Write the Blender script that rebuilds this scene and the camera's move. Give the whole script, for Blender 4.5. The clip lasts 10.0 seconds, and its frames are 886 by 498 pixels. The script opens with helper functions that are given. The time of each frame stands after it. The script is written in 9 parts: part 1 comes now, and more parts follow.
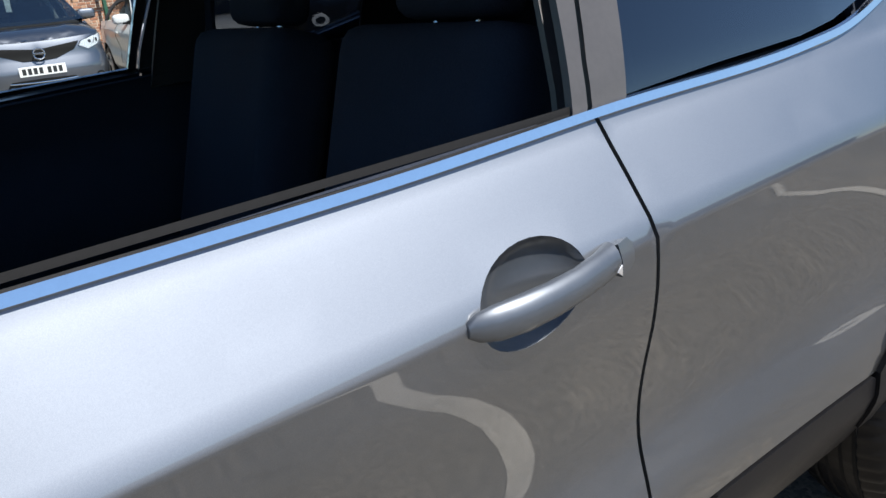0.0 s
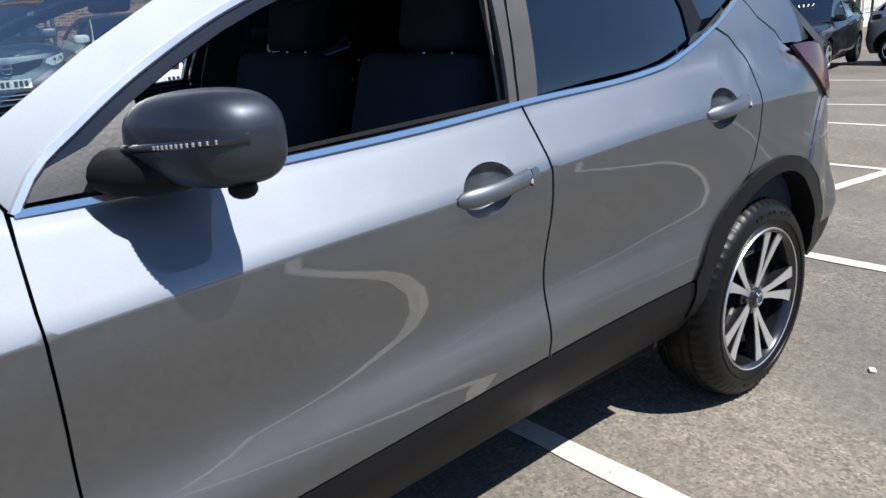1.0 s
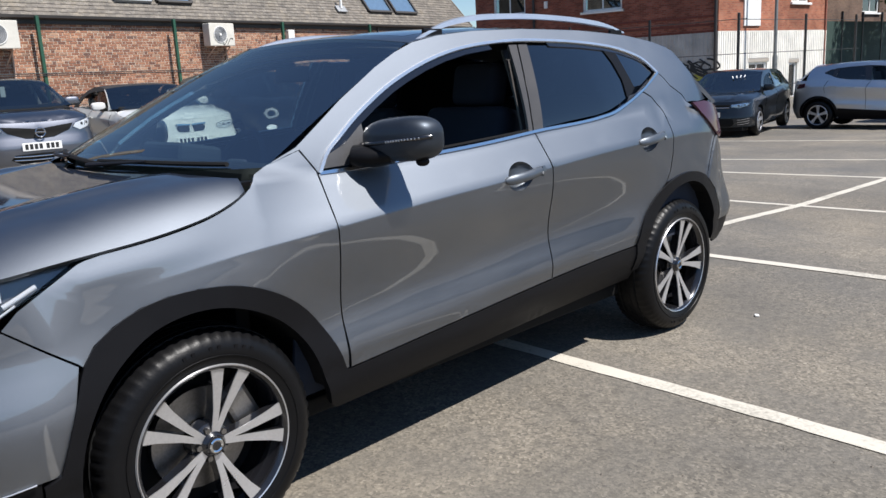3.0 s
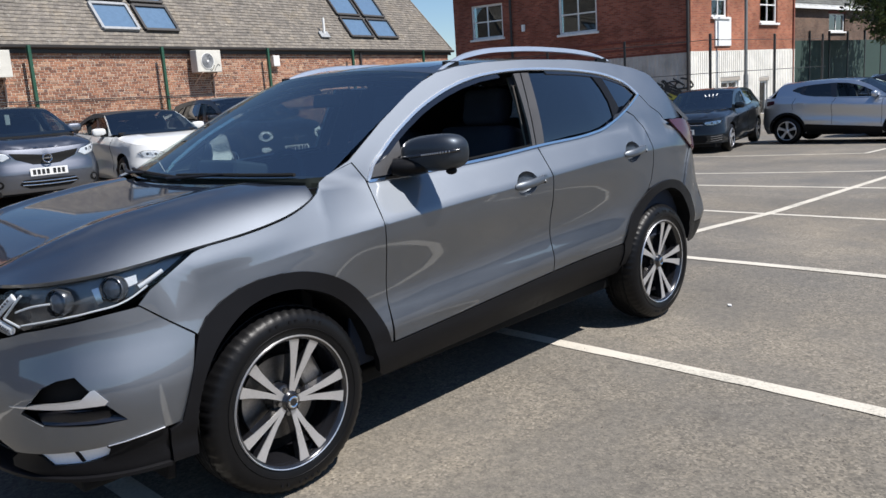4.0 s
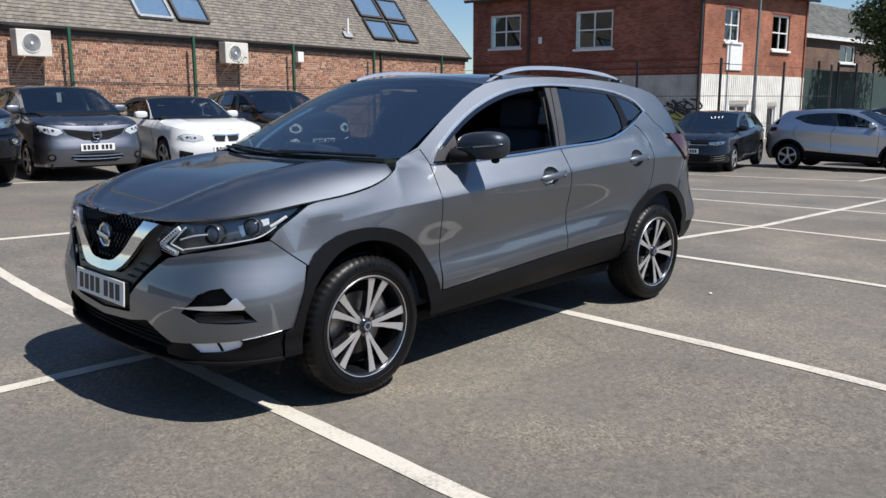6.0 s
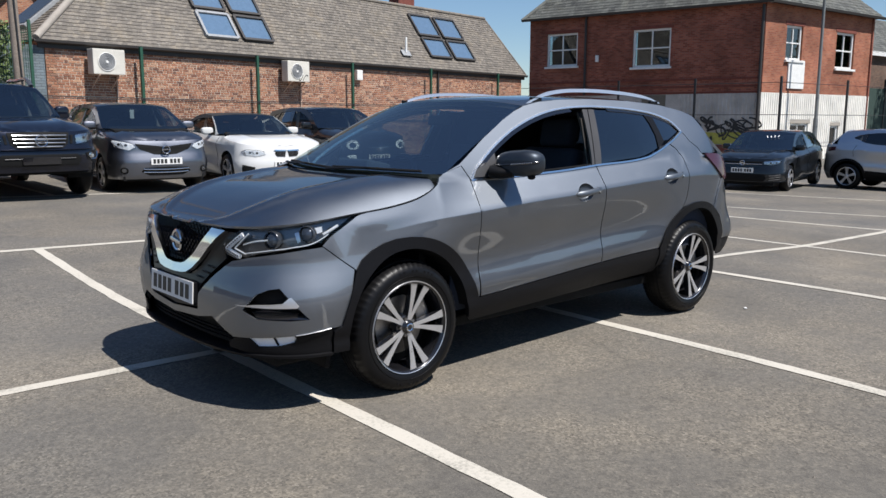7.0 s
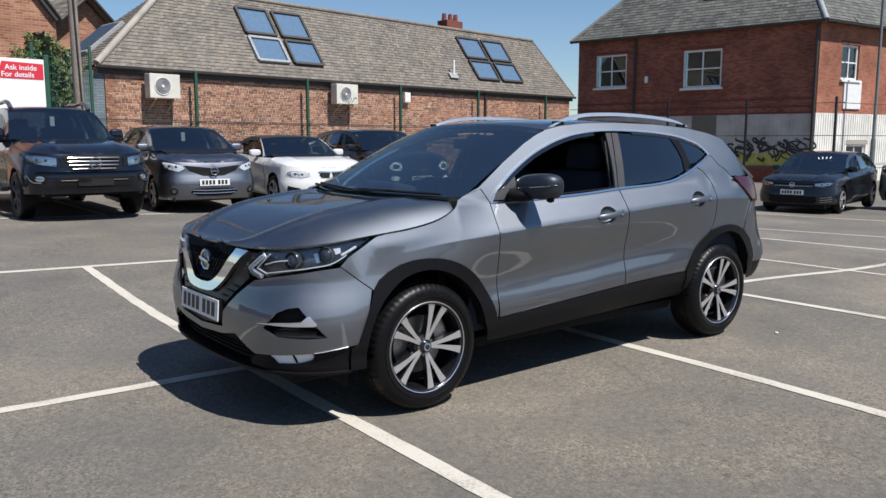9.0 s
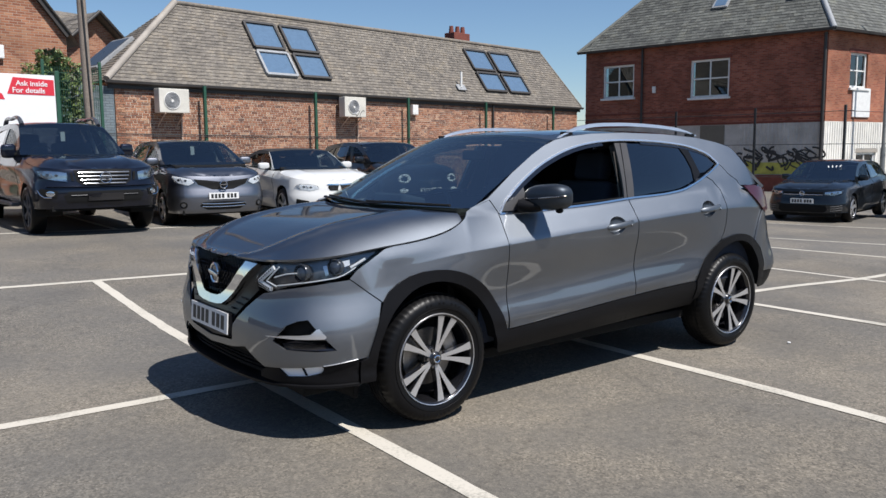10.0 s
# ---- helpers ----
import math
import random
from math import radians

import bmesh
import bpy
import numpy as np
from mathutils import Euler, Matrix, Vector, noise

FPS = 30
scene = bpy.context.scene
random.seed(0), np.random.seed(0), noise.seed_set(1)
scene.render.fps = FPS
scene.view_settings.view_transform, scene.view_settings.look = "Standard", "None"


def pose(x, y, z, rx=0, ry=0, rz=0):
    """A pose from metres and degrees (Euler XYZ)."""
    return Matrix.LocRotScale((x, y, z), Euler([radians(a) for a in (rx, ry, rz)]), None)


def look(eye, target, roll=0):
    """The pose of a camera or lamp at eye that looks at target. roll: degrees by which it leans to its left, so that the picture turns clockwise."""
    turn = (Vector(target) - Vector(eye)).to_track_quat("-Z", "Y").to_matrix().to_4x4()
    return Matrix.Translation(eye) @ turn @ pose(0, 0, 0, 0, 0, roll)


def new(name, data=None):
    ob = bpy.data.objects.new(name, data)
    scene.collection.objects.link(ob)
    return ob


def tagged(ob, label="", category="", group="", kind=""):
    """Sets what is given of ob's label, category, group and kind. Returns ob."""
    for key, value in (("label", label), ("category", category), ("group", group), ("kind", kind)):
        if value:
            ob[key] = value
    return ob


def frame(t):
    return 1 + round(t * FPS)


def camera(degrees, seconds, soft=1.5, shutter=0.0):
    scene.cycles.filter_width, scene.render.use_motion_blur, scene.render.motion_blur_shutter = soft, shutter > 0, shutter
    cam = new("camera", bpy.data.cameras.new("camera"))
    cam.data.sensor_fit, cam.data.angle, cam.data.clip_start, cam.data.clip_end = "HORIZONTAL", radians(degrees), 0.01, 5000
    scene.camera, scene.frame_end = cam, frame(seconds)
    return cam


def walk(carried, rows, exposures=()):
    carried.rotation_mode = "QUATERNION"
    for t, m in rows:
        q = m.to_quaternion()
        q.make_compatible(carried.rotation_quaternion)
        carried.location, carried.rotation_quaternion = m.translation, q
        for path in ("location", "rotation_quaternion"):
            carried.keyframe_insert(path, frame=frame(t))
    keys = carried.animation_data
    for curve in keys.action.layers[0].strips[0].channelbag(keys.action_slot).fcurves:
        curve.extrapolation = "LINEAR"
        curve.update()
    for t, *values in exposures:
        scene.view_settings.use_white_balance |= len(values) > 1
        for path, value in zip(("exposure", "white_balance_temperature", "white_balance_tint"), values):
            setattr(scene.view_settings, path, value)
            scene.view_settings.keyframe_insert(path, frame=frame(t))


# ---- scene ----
from mathutils import geometry

# ---- camera and walk ----
cam = camera(58.0, 10.0)
PATH = [
    (0, (0.840, -1.495, 1.286), (1.967, 0.071, 0.637), -5.61),
    (0.3, (0.657, -1.614, 1.281), (1.879, -0.172, 0.662), -4.98),
    (0.5, (0.525, -1.759, 1.280), (1.769, -0.328, 0.684), -4.74),
    (1, (0.220, -2.088, 1.334), (1.472, -0.638, 0.757), -3.21),
    (1.5, (-0.128, -2.329, 1.327), (1.153, -0.883, 0.809), -3.00),
    (2, (-0.449, -2.584, 1.344), (0.850, -1.145, 0.857), -2.80),
    (2.5, (-0.728, -2.778, 1.367), (0.595, -1.354, 0.899), -2.90),
    (3.8, (-1.440, -3.137, 1.349), (-0.042, -1.756, 0.981), -3.70),
    (4, (-1.541, -3.200, 1.384), (-0.139, -1.823, 1.010), -3.90),
    (4.5, (-1.790, -3.275, 1.375), (-0.360, -1.926, 1.011), -4.20),
    (5, (-2.036, -3.343, 1.392), (-0.568, -2.039, 1.014), -3.30),
    (5.5, (-2.208, -3.526, 1.384), (-0.763, -2.194, 1.012), -1.40),
    (7, (-2.528, -4.006, 1.411), (-1.222, -2.526, 1.089), 0.10),
    (7.5, (-2.459, -4.122, 1.409), (-1.209, -2.591, 1.106), 0.50),
    (8, (-2.421, -4.154, 1.426), (-1.191, -2.604, 1.134), 0.80),
    (8.5, (-2.434, -4.166, 1.426), (-1.207, -2.611, 1.144), 0.60),
    (9, (-2.449, -4.177, 1.428), (-1.235, -2.611, 1.157), 0.00),
    (9.5, (-2.441, -4.172, 1.431), (-1.240, -2.594, 1.176), -0.50),
    (10, (-2.445, -4.168, 1.426), (-1.246, -2.586, 1.184), -0.50),
]
walk(cam, [(t, look(eye, target, roll)) for t, eye, target, roll in PATH],
     [(0, 0.98), (0.5, 0.94), (1.0, 0.88), (1.5, 0.80), (2.5, 0.68), (4.5, 0.57), (5.5, 0.52), (7.0, 0.46), (10, 0.44)])

# ---- daylight ----
SUN_AZIMUTH, SUN_HEIGHT = radians(-75), radians(58)      # from +x towards +y; above the horizon
to_sun = Vector((math.cos(SUN_AZIMUTH) * math.cos(SUN_HEIGHT), math.sin(SUN_AZIMUTH) * math.cos(SUN_HEIGHT), math.sin(SUN_HEIGHT)))
world = bpy.data.worlds.new("sky")
scene.world = world
world.use_nodes = True
sky = world.node_tree.nodes.new("ShaderNodeTexSky")
sky.sky_type, sky.sun_disc = "NISHITA", False
sky.sun_elevation, sky.sun_rotation = SUN_HEIGHT, math.pi / 2 - SUN_AZIMUTH
sky.air_density, sky.dust_density, sky.ozone_density = 1.0, 0.0, 6.0
world.node_tree.nodes["Background"].inputs[1].default_value = 0.077
world.node_tree.links.new(sky.outputs[0], world.node_tree.nodes["Background"].inputs[0])
sun = new("sun", bpy.data.lights.new("sun", "SUN"))
sun.data.energy, sun.data.angle, sun.data.color = 5.0, radians(0.53), (1.0, 0.963, 0.93)
sun.matrix_world = look(to_sun * 30, (0, 0, 0))
scene.view_settings.exposure = 0.0


# ---- materials ----
def node_material(name):
    m = bpy.data.materials.new(name)
    m.use_nodes = True
    t = m.node_tree
    return m, t, t.nodes["Principled BSDF"]


def add(t, kind, links=(), **values):
    """A node with its inputs set; links: (input, output socket)."""
    n = t.nodes.new(kind)
    for key, value in values.items():
        if key in n.inputs:
            n.inputs[key].default_value = value
        else:
            setattr(n, key, value)
    for key, socket in links:
        t.links.new(socket, n.inputs[key])
    return n


def ramp(t, source, stops):
    r = t.nodes.new("ShaderNodeValToRGB")
    while len(r.color_ramp.elements) < len(stops):
        r.color_ramp.elements.new(0.5)
    for e, (at, c) in zip(r.color_ramp.elements, stops):
        e.position, e.color = at, (*c, 1) if len(c) == 3 else c
    t.links.new(source, r.inputs[0])
    return r.outputs[0]


def mix(t, a, b, fac, blend="MIX"):
    n = t.nodes.new("ShaderNodeMix")
    n.data_type, n.blend_type = "RGBA", blend
    for i, v in ((0, fac), (6, a), (7, b)):
        if isinstance(v, bpy.types.NodeSocket):
            t.links.new(v, n.inputs[i])
        elif i == 0:
            n.inputs[0].default_value = v
        else:
            n.inputs[i].default_value = (*v, 1)
    return n.outputs[2]


def noise_of(t, scale, detail=4, rough=0.55, where="Object", stretch=None):
    c = add(t, "ShaderNodeTexCoord").outputs[where]
    if stretch:
        c = add(t, "ShaderNodeMapping", [("Vector", c)], Scale=stretch).outputs[0]
    return add(t, "ShaderNodeTexNoise", [("Vector", c)], Scale=scale, Detail=detail, Roughness=rough).outputs[0]


def bump(t, b, height, strength, distance=0.01):
    n = add(t, "ShaderNodeBump", [("Height", height)], Strength=strength, Distance=distance)
    t.links.new(n.outputs[0], b.inputs["Normal"])


def plain(name, colour, rough=0.5, metal=0.0, vary=0.12, scale=8.0, relief=0.0, coat=0.0, grain=120.0, **more):
    """A material with its colour and gloss varied at two scales."""
    m, t, b = node_material(name)
    big, fine = noise_of(t, scale), noise_of(t, grain, 2)
    both = add(t, "ShaderNodeMath", [(0, big), (1, fine)], operation="ADD").outputs[0]
    lo, hi = [c * (1 - vary) for c in colour], [min(1, c * (1 + vary)) for c in colour]
    half = add(t, "ShaderNodeMath", [(0, both)], operation="MULTIPLY")
    half.inputs[1].default_value = 0.5
    t.links.new(ramp(t, half.outputs[0], [(0.35, lo), (0.65, hi)]), b.inputs["Base Color"])
    r = add(t, "ShaderNodeMapRange", [("Value", big)])
    r.inputs[3].default_value, r.inputs[4].default_value = max(0.02, rough - 0.08 * (1 if rough > 0.15 else 0.2)), min(1, rough + 0.08 * (1 if rough > 0.15 else 0.2))
    t.links.new(r.outputs[0], b.inputs["Roughness"])
    b.inputs["Metallic"].default_value = metal
    b.inputs["Coat Weight"].default_value = coat
    b.inputs["Coat Roughness"].default_value = 0.03
    if relief:
        bump(t, b, fine, relief, 0.004)
    for key, value in more.items():
        b.inputs[key.replace("_", " ")].default_value = value
    return m


def paint(name, colour, metal=0.75, rough=0.30, flake=0.10, coat=1.5):
    """Car paint: metal flakes under a clear coat, with a film of dust."""
    m, t, b = node_material(name)
    f = add(t, "ShaderNodeTexVoronoi", [("Vector", add(t, "ShaderNodeTexCoord").outputs["Object"])], Scale=2200.0)
    sparkle = ramp(t, f.outputs["Color"], [(0.0, [c * (1 - flake) for c in colour]), (1.0, [min(1, c * (1 + flake)) for c in colour])])
    dust = ramp(t, noise_of(t, 3.0, 6, 0.65), [(0.45, (0, 0, 0)), (0.8, (0.008, 0.008, 0.008))])
    t.links.new(mix(t, sparkle, (0.25, 0.245, 0.235), dust), b.inputs["Base Color"])
    r = add(t, "ShaderNodeMapRange", [("Value", noise_of(t, 6.0, 5))])
    r.inputs[3].default_value, r.inputs[4].default_value = rough - 0.03, rough + 0.05
    t.links.new(r.outputs[0], b.inputs["Roughness"])
    b.inputs["Metallic"].default_value = metal
    b.inputs["Specular IOR Level"].default_value = 0.08
    b.inputs["Coat Weight"].default_value, b.inputs["Coat Roughness"].default_value = 1.0, 0.03
    b.inputs["Coat IOR"].default_value = coat
    return m


def flake_paint(name, colour, rough, flake=0.12):
    """Metallic car paint: flakes that lie nearly level, under a mirror-smooth clear coat."""
    m, t, b = node_material(name)
    t.nodes.remove(b)
    f = add(t, "ShaderNodeTexVoronoi", [("Vector", add(t, "ShaderNodeTexCoord").outputs["Object"])], Scale=2200.0)
    sparkle = ramp(t, f.outputs["Color"], [(0.0, [c * (1 - flake) for c in colour]), (1.0, [c * (1 + flake) for c in colour])])
    r = add(t, "ShaderNodeMapRange", [("Value", noise_of(t, 6.0, 5))])
    r.inputs[3].default_value, r.inputs[4].default_value = rough - 0.02, rough + 0.03
    wide = add(t, "ShaderNodeMath", [(0, r.outputs[0])], operation="ADD")
    wide.inputs[1].default_value = 0.10
    tight = add(t, "ShaderNodeBsdfGlossy", [("Color", sparkle), ("Roughness", r.outputs[0])], distribution="BECKMANN")
    loose = add(t, "ShaderNodeBsdfGlossy", [("Color", sparkle), ("Roughness", wide.outputs[0])], distribution="BECKMANN")
    base = add(t, "ShaderNodeMixShader", [(1, tight.outputs[0]), (2, loose.outputs[0])], Fac=0.45)
    film = ramp(t, noise_of(t, 3.0, 6, 0.65), [(0.40, (0.02, 0.02, 0.02)), (0.8, (0.05, 0.05, 0.05))])
    dust = add(t, "ShaderNodeBsdfDiffuse", Color=(0.30, 0.29, 0.28, 1))
    dusty = add(t, "ShaderNodeMixShader", [(0, film), (1, base.outputs[0]), (2, dust.outputs[0])])
    coat = add(t, "ShaderNodeBsdfGlossy", Roughness=0.038)
    s = add(t, "ShaderNodeMixShader", [(0, add(t, "ShaderNodeFresnel", IOR=2.0).outputs[0]), (1, dusty.outputs[0]), (2, coat.outputs[0])])
    t.links.new(s.outputs[0], t.nodes["Material Output"].inputs[0])
    return m


def glass(name, tint, rough=0.0, gloss=1.0):
    """Thin car or window glass: clear through, with a mirror's gloss by the angle."""
    m, t, b = node_material(name)
    t.nodes.remove(b)
    g = add(t, "ShaderNodeBsdfGlossy", Roughness=rough)
    c = add(t, "ShaderNodeBsdfTransparent", Color=(*tint, 1))
    f = add(t, "ShaderNodeFresnel", IOR=1.52)
    lift = add(t, "ShaderNodeMath", [(0, f.outputs[0])], operation="MULTIPLY_ADD")
    lift.inputs[1].default_value, lift.inputs[2].default_value = gloss, 0.0
    s = add(t, "ShaderNodeMixShader", [(0, lift.outputs[0]), (1, c.outputs[0]), (2, g.outputs[0])])
    t.links.new(s.outputs[0], t.nodes["Material Output"].inputs[0])
    return m


def brick_material(name, reds, mortar, wide=0.225):
    m, t, b = node_material(name)
    uv = add(t, "ShaderNodeUVMap").outputs[0]
    br = add(t, "ShaderNodeTexBrick", [("Vector", uv)], Scale=1.0, **{"Mortar Size": 0.009, "Mortar Smooth": 0.3, "Bias": -0.1, "Brick Width": wide, "Row Height": 0.075})
    br.offset = 0.5
    br.inputs["Color1"].default_value, br.inputs["Color2"].default_value = (0, 0, 0, 1), (1, 1, 1, 1)
    br.inputs["Mortar"].default_value = (0.5, 0.5, 0.5, 1)
    shade = ramp(t, br.outputs["Color"], [(0.0, reds[0]), (0.3, reds[1]), (0.6, reds[2]), (0.85, reds[3]), (1.0, reds[4])])
    big = noise_of(t, 0.5, 5, 0.6)
    dirt = ramp(t, big, [(0.35, (0.55, 0.52, 0.5)), (0.6, (1, 1, 1)), (0.75, (1.0, 0.95, 0.86))])
    col = mix(t, mix(t, shade, mortar, br.outputs["Fac"]), dirt, 1.0, "MULTIPLY")
    col = mix(t, col, ramp(t, noise_of(t, 60.0, 3), [(0.3, (0.75, 0.75, 0.75)), (0.7, (1.1, 1.1, 1.1))]), 0.6, "MULTIPLY")
    t.links.new(col, b.inputs["Base Color"])
    b.inputs["Roughness"].default_value = 0.9
    inv = add(t, "ShaderNodeMath", [(1, br.outputs["Fac"])], operation="SUBTRACT")
    inv.inputs[0].default_value = 1.0
    bump(t, b, inv.outputs[0], 0.7, 0.012)
    return m


def asphalt_material():
    m, t, b = node_material("worn_asphalt")
    where = add(t, "ShaderNodeTexCoord").outputs["Object"]
    stones = add(t, "ShaderNodeTexVoronoi", [("Vector", where)], Scale=100.0)
    fine = add(t, "ShaderNodeTexVoronoi", [("Vector", where)], Scale=260.0)
    bare = ramp(t, stones.outputs["Color"], [(0.0, (0.056, 0.052, 0.046)), (0.35, (0.106, 0.098, 0.085)), (0.75, (0.160, 0.147, 0.127)), (1.0, (0.225, 0.208, 0.182))])
    smooth = ramp(t, fine.outputs["Color"], [(0.0, (0.082, 0.079, 0.074)), (0.5, (0.121, 0.114, 0.103)), (1.0, (0.172, 0.163, 0.148))])
    worn = ramp(t, noise_of(t, 1.1, 7, 0.68), [(0.32, (0, 0, 0)), (0.58, (1, 1, 1))])
    grit = mix(t, smooth, bare, worn)
    patches = ramp(t, noise_of(t, 0.55, 7, 0.62), [(0.30, (0.70, 0.70, 0.71)), (0.44, (0.92, 0.92, 0.92)), (0.53, (1.05, 1.04, 1.02)), (0.66, (1.36, 1.33, 1.27))])
    stains = ramp(t, noise_of(t, 2.6, 6, 0.7), [(0.28, (0.62, 0.62, 0.63)), (0.42, (1, 1, 1))])
    col = mix(t, mix(t, grit, patches, 1.0, "MULTIPLY"), stains, 0.8, "MULTIPLY")
    col = mix(t, col, ramp(t, noise_of(t, 22.0, 5, 0.7), [(0.32, (0.72, 0.72, 0.72)), (0.5, (1, 1, 1)), (0.7, (1.25, 1.24, 1.2))]), 0.8, "MULTIPLY")
    col = mix(t, col, ramp(t, noise_of(t, 0.22, 3, 0.5), [(0.40, (1, 1, 1)), (0.62, (1.03, 0.99, 0.925))]), 1.0, "MULTIPLY")
    crack = add(t, "ShaderNodeTexVoronoi", [("Vector", add(t, "ShaderNodeMapping", [("Vector", mix(t, add(t, "ShaderNodeTexCoord").outputs["Object"], add(t, "ShaderNodeTexNoise", Scale=1.4, Detail=6.0).outputs["Color"], 0.35))]).outputs[0])], Scale=0.45, feature="DISTANCE_TO_EDGE")
    crack_line = ramp(t, crack.outputs[0], [(0.0, (0.45, 0.45, 0.45)), (0.006, (1, 1, 1))])
    t.links.new(mix(t, col, crack_line, 0.22, "MULTIPLY"), b.inputs["Base Color"])
    b.inputs["Roughness"].default_value = 0.86
    bump(t, b, stones.outputs["Distance"], 0.35, 0.003)
    return m


def line_material():
    m, t, b = node_material("worn_line_paint")
    grit = noise_of(t, 60.0, 4, 0.7)
    wear = add(t, "ShaderNodeMath", [(0, grit), (1, noise_of(t, 2.5, 5))], operation="ADD").outputs[0]
    t.links.new(ramp(t, wear, [(0.62, (0.18, 0.17, 0.152)), (0.84, (0.385, 0.36, 0.305)), (1.2, (0.49, 0.455, 0.39))]), b.inputs["Base Color"])
    b.inputs["Roughness"].default_value = 0.8
    bump(t, b, grit, 0.4, 0.004)
    return m


PAINT_GREY = flake_paint("gunmetal_paint", (0.163, 0.180, 0.203), 0.57)
PAINT_SILVER = flake_paint("silver_paint", (0.54, 0.57, 0.62), 0.5)
PAINT_BLACK = paint("black_paint", (0.012, 0.013, 0.016), metal=0.2)
PAINT_NIGHT = paint("blue_black_paint", (0.008, 0.010, 0.019), metal=0.4)
PAINT_MIRROR = plain("dark_mirror_paint", (0.048, 0.057, 0.070), 0.46, 0.85, vary=0.04, coat=0.25)
# body grey darkened for the handles, whose tops catch the sun
PAINT_HANDLE = plain("dimmed_handle_paint", (0.125, 0.138, 0.154), 0.46, 0.85, vary=0.04, coat=0.4)
PAINT_SLATE = paint("dark_slate_paint", (0.035, 0.038, 0.046), metal=0.6)
PAINT_COAL = paint("coal_grey_paint", (0.013, 0.016, 0.020), metal=0.5)
PAINT_GRAPHITE = flake_paint("graphite_paint", (0.158, 0.165, 0.19), 0.5)
PILLAR = plain("satin_pillar", (0.055, 0.052, 0.05), 0.4, vary=0.08)
PAINT_WHITE = paint("white_paint", (0.60, 0.60, 0.585), metal=0.0, rough=0.35, flake=0.02)
PLASTIC = plain("black_plastic", (0.0065, 0.0065, 0.0075), 0.45, relief=0.15, grain=400, Specular_IOR_Level=0.13)
SAIL_GREY = plain("sail_plastic", (0.045, 0.045, 0.048), 0.45, relief=0.1)
PLASTIC_GREY = plain("grey_plastic", (0.075, 0.075, 0.08), 0.5, relief=0.1)
SATIN_BLACK = plain("satin_black", (0.008, 0.008, 0.009), 0.32, Specular_IOR_Level=0.3)
GLOSS_BLACK = plain("gloss_black", (0.008, 0.008, 0.01), 0.12, coat=1.0)
RUBBER = plain("tyre_rubber", (0.0045, 0.0045, 0.005), 0.40, relief=0.1, Specular_IOR_Level=0.2)
SEAL = plain("rubber_seal", (0.009, 0.009, 0.009), 0.7, Specular_IOR_Level=0.15)
CHROME = plain("chrome", (0.75, 0.76, 0.78), 0.10, 1.0, vary=0.03)
TRIM_BRIGHT = plain("bright_window_trim", (0.80, 0.81, 0.82), 0.24, 0.85, vary=0.03)
SATIN = plain("satin_silver", (0.72, 0.72, 0.73), 0.30, 0.8, vary=0.04)
ALLOY = plain("machined_alloy", (0.68, 0.68, 0.69), 0.30, 0.8, vary=0.08)
ALLOY_DARK = plain("dark_alloy", (0.012, 0.012, 0.014), 0.22, 0.2, coat=0.8)
STEEL = plain("brake_steel", (0.28, 0.27, 0.26), 0.4, 1.0, vary=0.2)
CLOTH = plain("dark_cloth", (0.029, 0.035, 0.049), 0.9, relief=0.4, grain=300, Specular_IOR_Level=0.15)
TRIM_GREY = plain("grey_trim", (0.30, 0.295, 0.285), 0.8, relief=0.2)
CREAM_CASING = plain("weathered_casing", (0.60, 0.575, 0.51), 0.5, vary=0.15, scale=3)
WHITE_PLASTIC = plain("white_plastic", (0.72, 0.71, 0.68), 0.45)
PLATE_WHITE = plain("plate_white", (0.74, 0.74, 0.72), 0.35, vary=0.04)
INK = plain("plate_ink", (0.02, 0.02, 0.02), 0.5)
RED_LENS = plain("red_lens", (0.048, 0.009, 0.014), 0.16, Specular_IOR_Level=0.6)
LAMP_GLASS = plain("projector_glass", (0.10, 0.115, 0.14), 0.2, 0.4, coat=0.4)
LAMP_DIM = plain("lamp_housing", (0.17, 0.175, 0.185), 0.25, 0.7)
LAMP_CLEAR = plain("clear_reflector", (0.50, 0.52, 0.55), 0.14, 0.9, vary=0.05)
LAMP_WHITE = plain("lamp_reflector", (0.93, 0.94, 0.95), 0.18, 0.0, vary=0.04)
CLEAR = glass("clear_glass", (0.90, 0.95, 0.93), gloss=0.7)
SCREEN = glass("windscreen_glass", (0.66, 0.80, 0.77), gloss=0.42)
TINTED_SCREEN = glass("tinted_windscreen", (0.46, 0.53, 0.53), gloss=0.27)
DARK_GLASS = glass("privacy_glass", (0.05, 0.055, 0.06), gloss=2.7)
LENS = glass("lamp_lens", (0.97, 0.98, 0.98), gloss=0.6)
PANE = glass("house_pane", (0.55, 0.62, 0.64), gloss=2.2)
ASPHALT, LINE = asphalt_material(), line_material()


# ---- making meshes ----
def thing(name, label, category, group="", kind="", at=None):
    ob = tagged(new(name), label, category, group, kind)
    ob.empty_display_size = 0.2
    if at is not None:
        ob.matrix_world = at
    return ob


def facing_out(me):
    """Turns the faces of a closed mesh outwards; open sheets stay as they are."""
    bm = bmesh.new()
    bm.from_mesh(me)
    if bm.edges and all(e.is_manifold for e in bm.edges):
        bmesh.ops.recalc_face_normals(bm, faces=bm.faces)
        bm.to_mesh(me)
    bm.free()


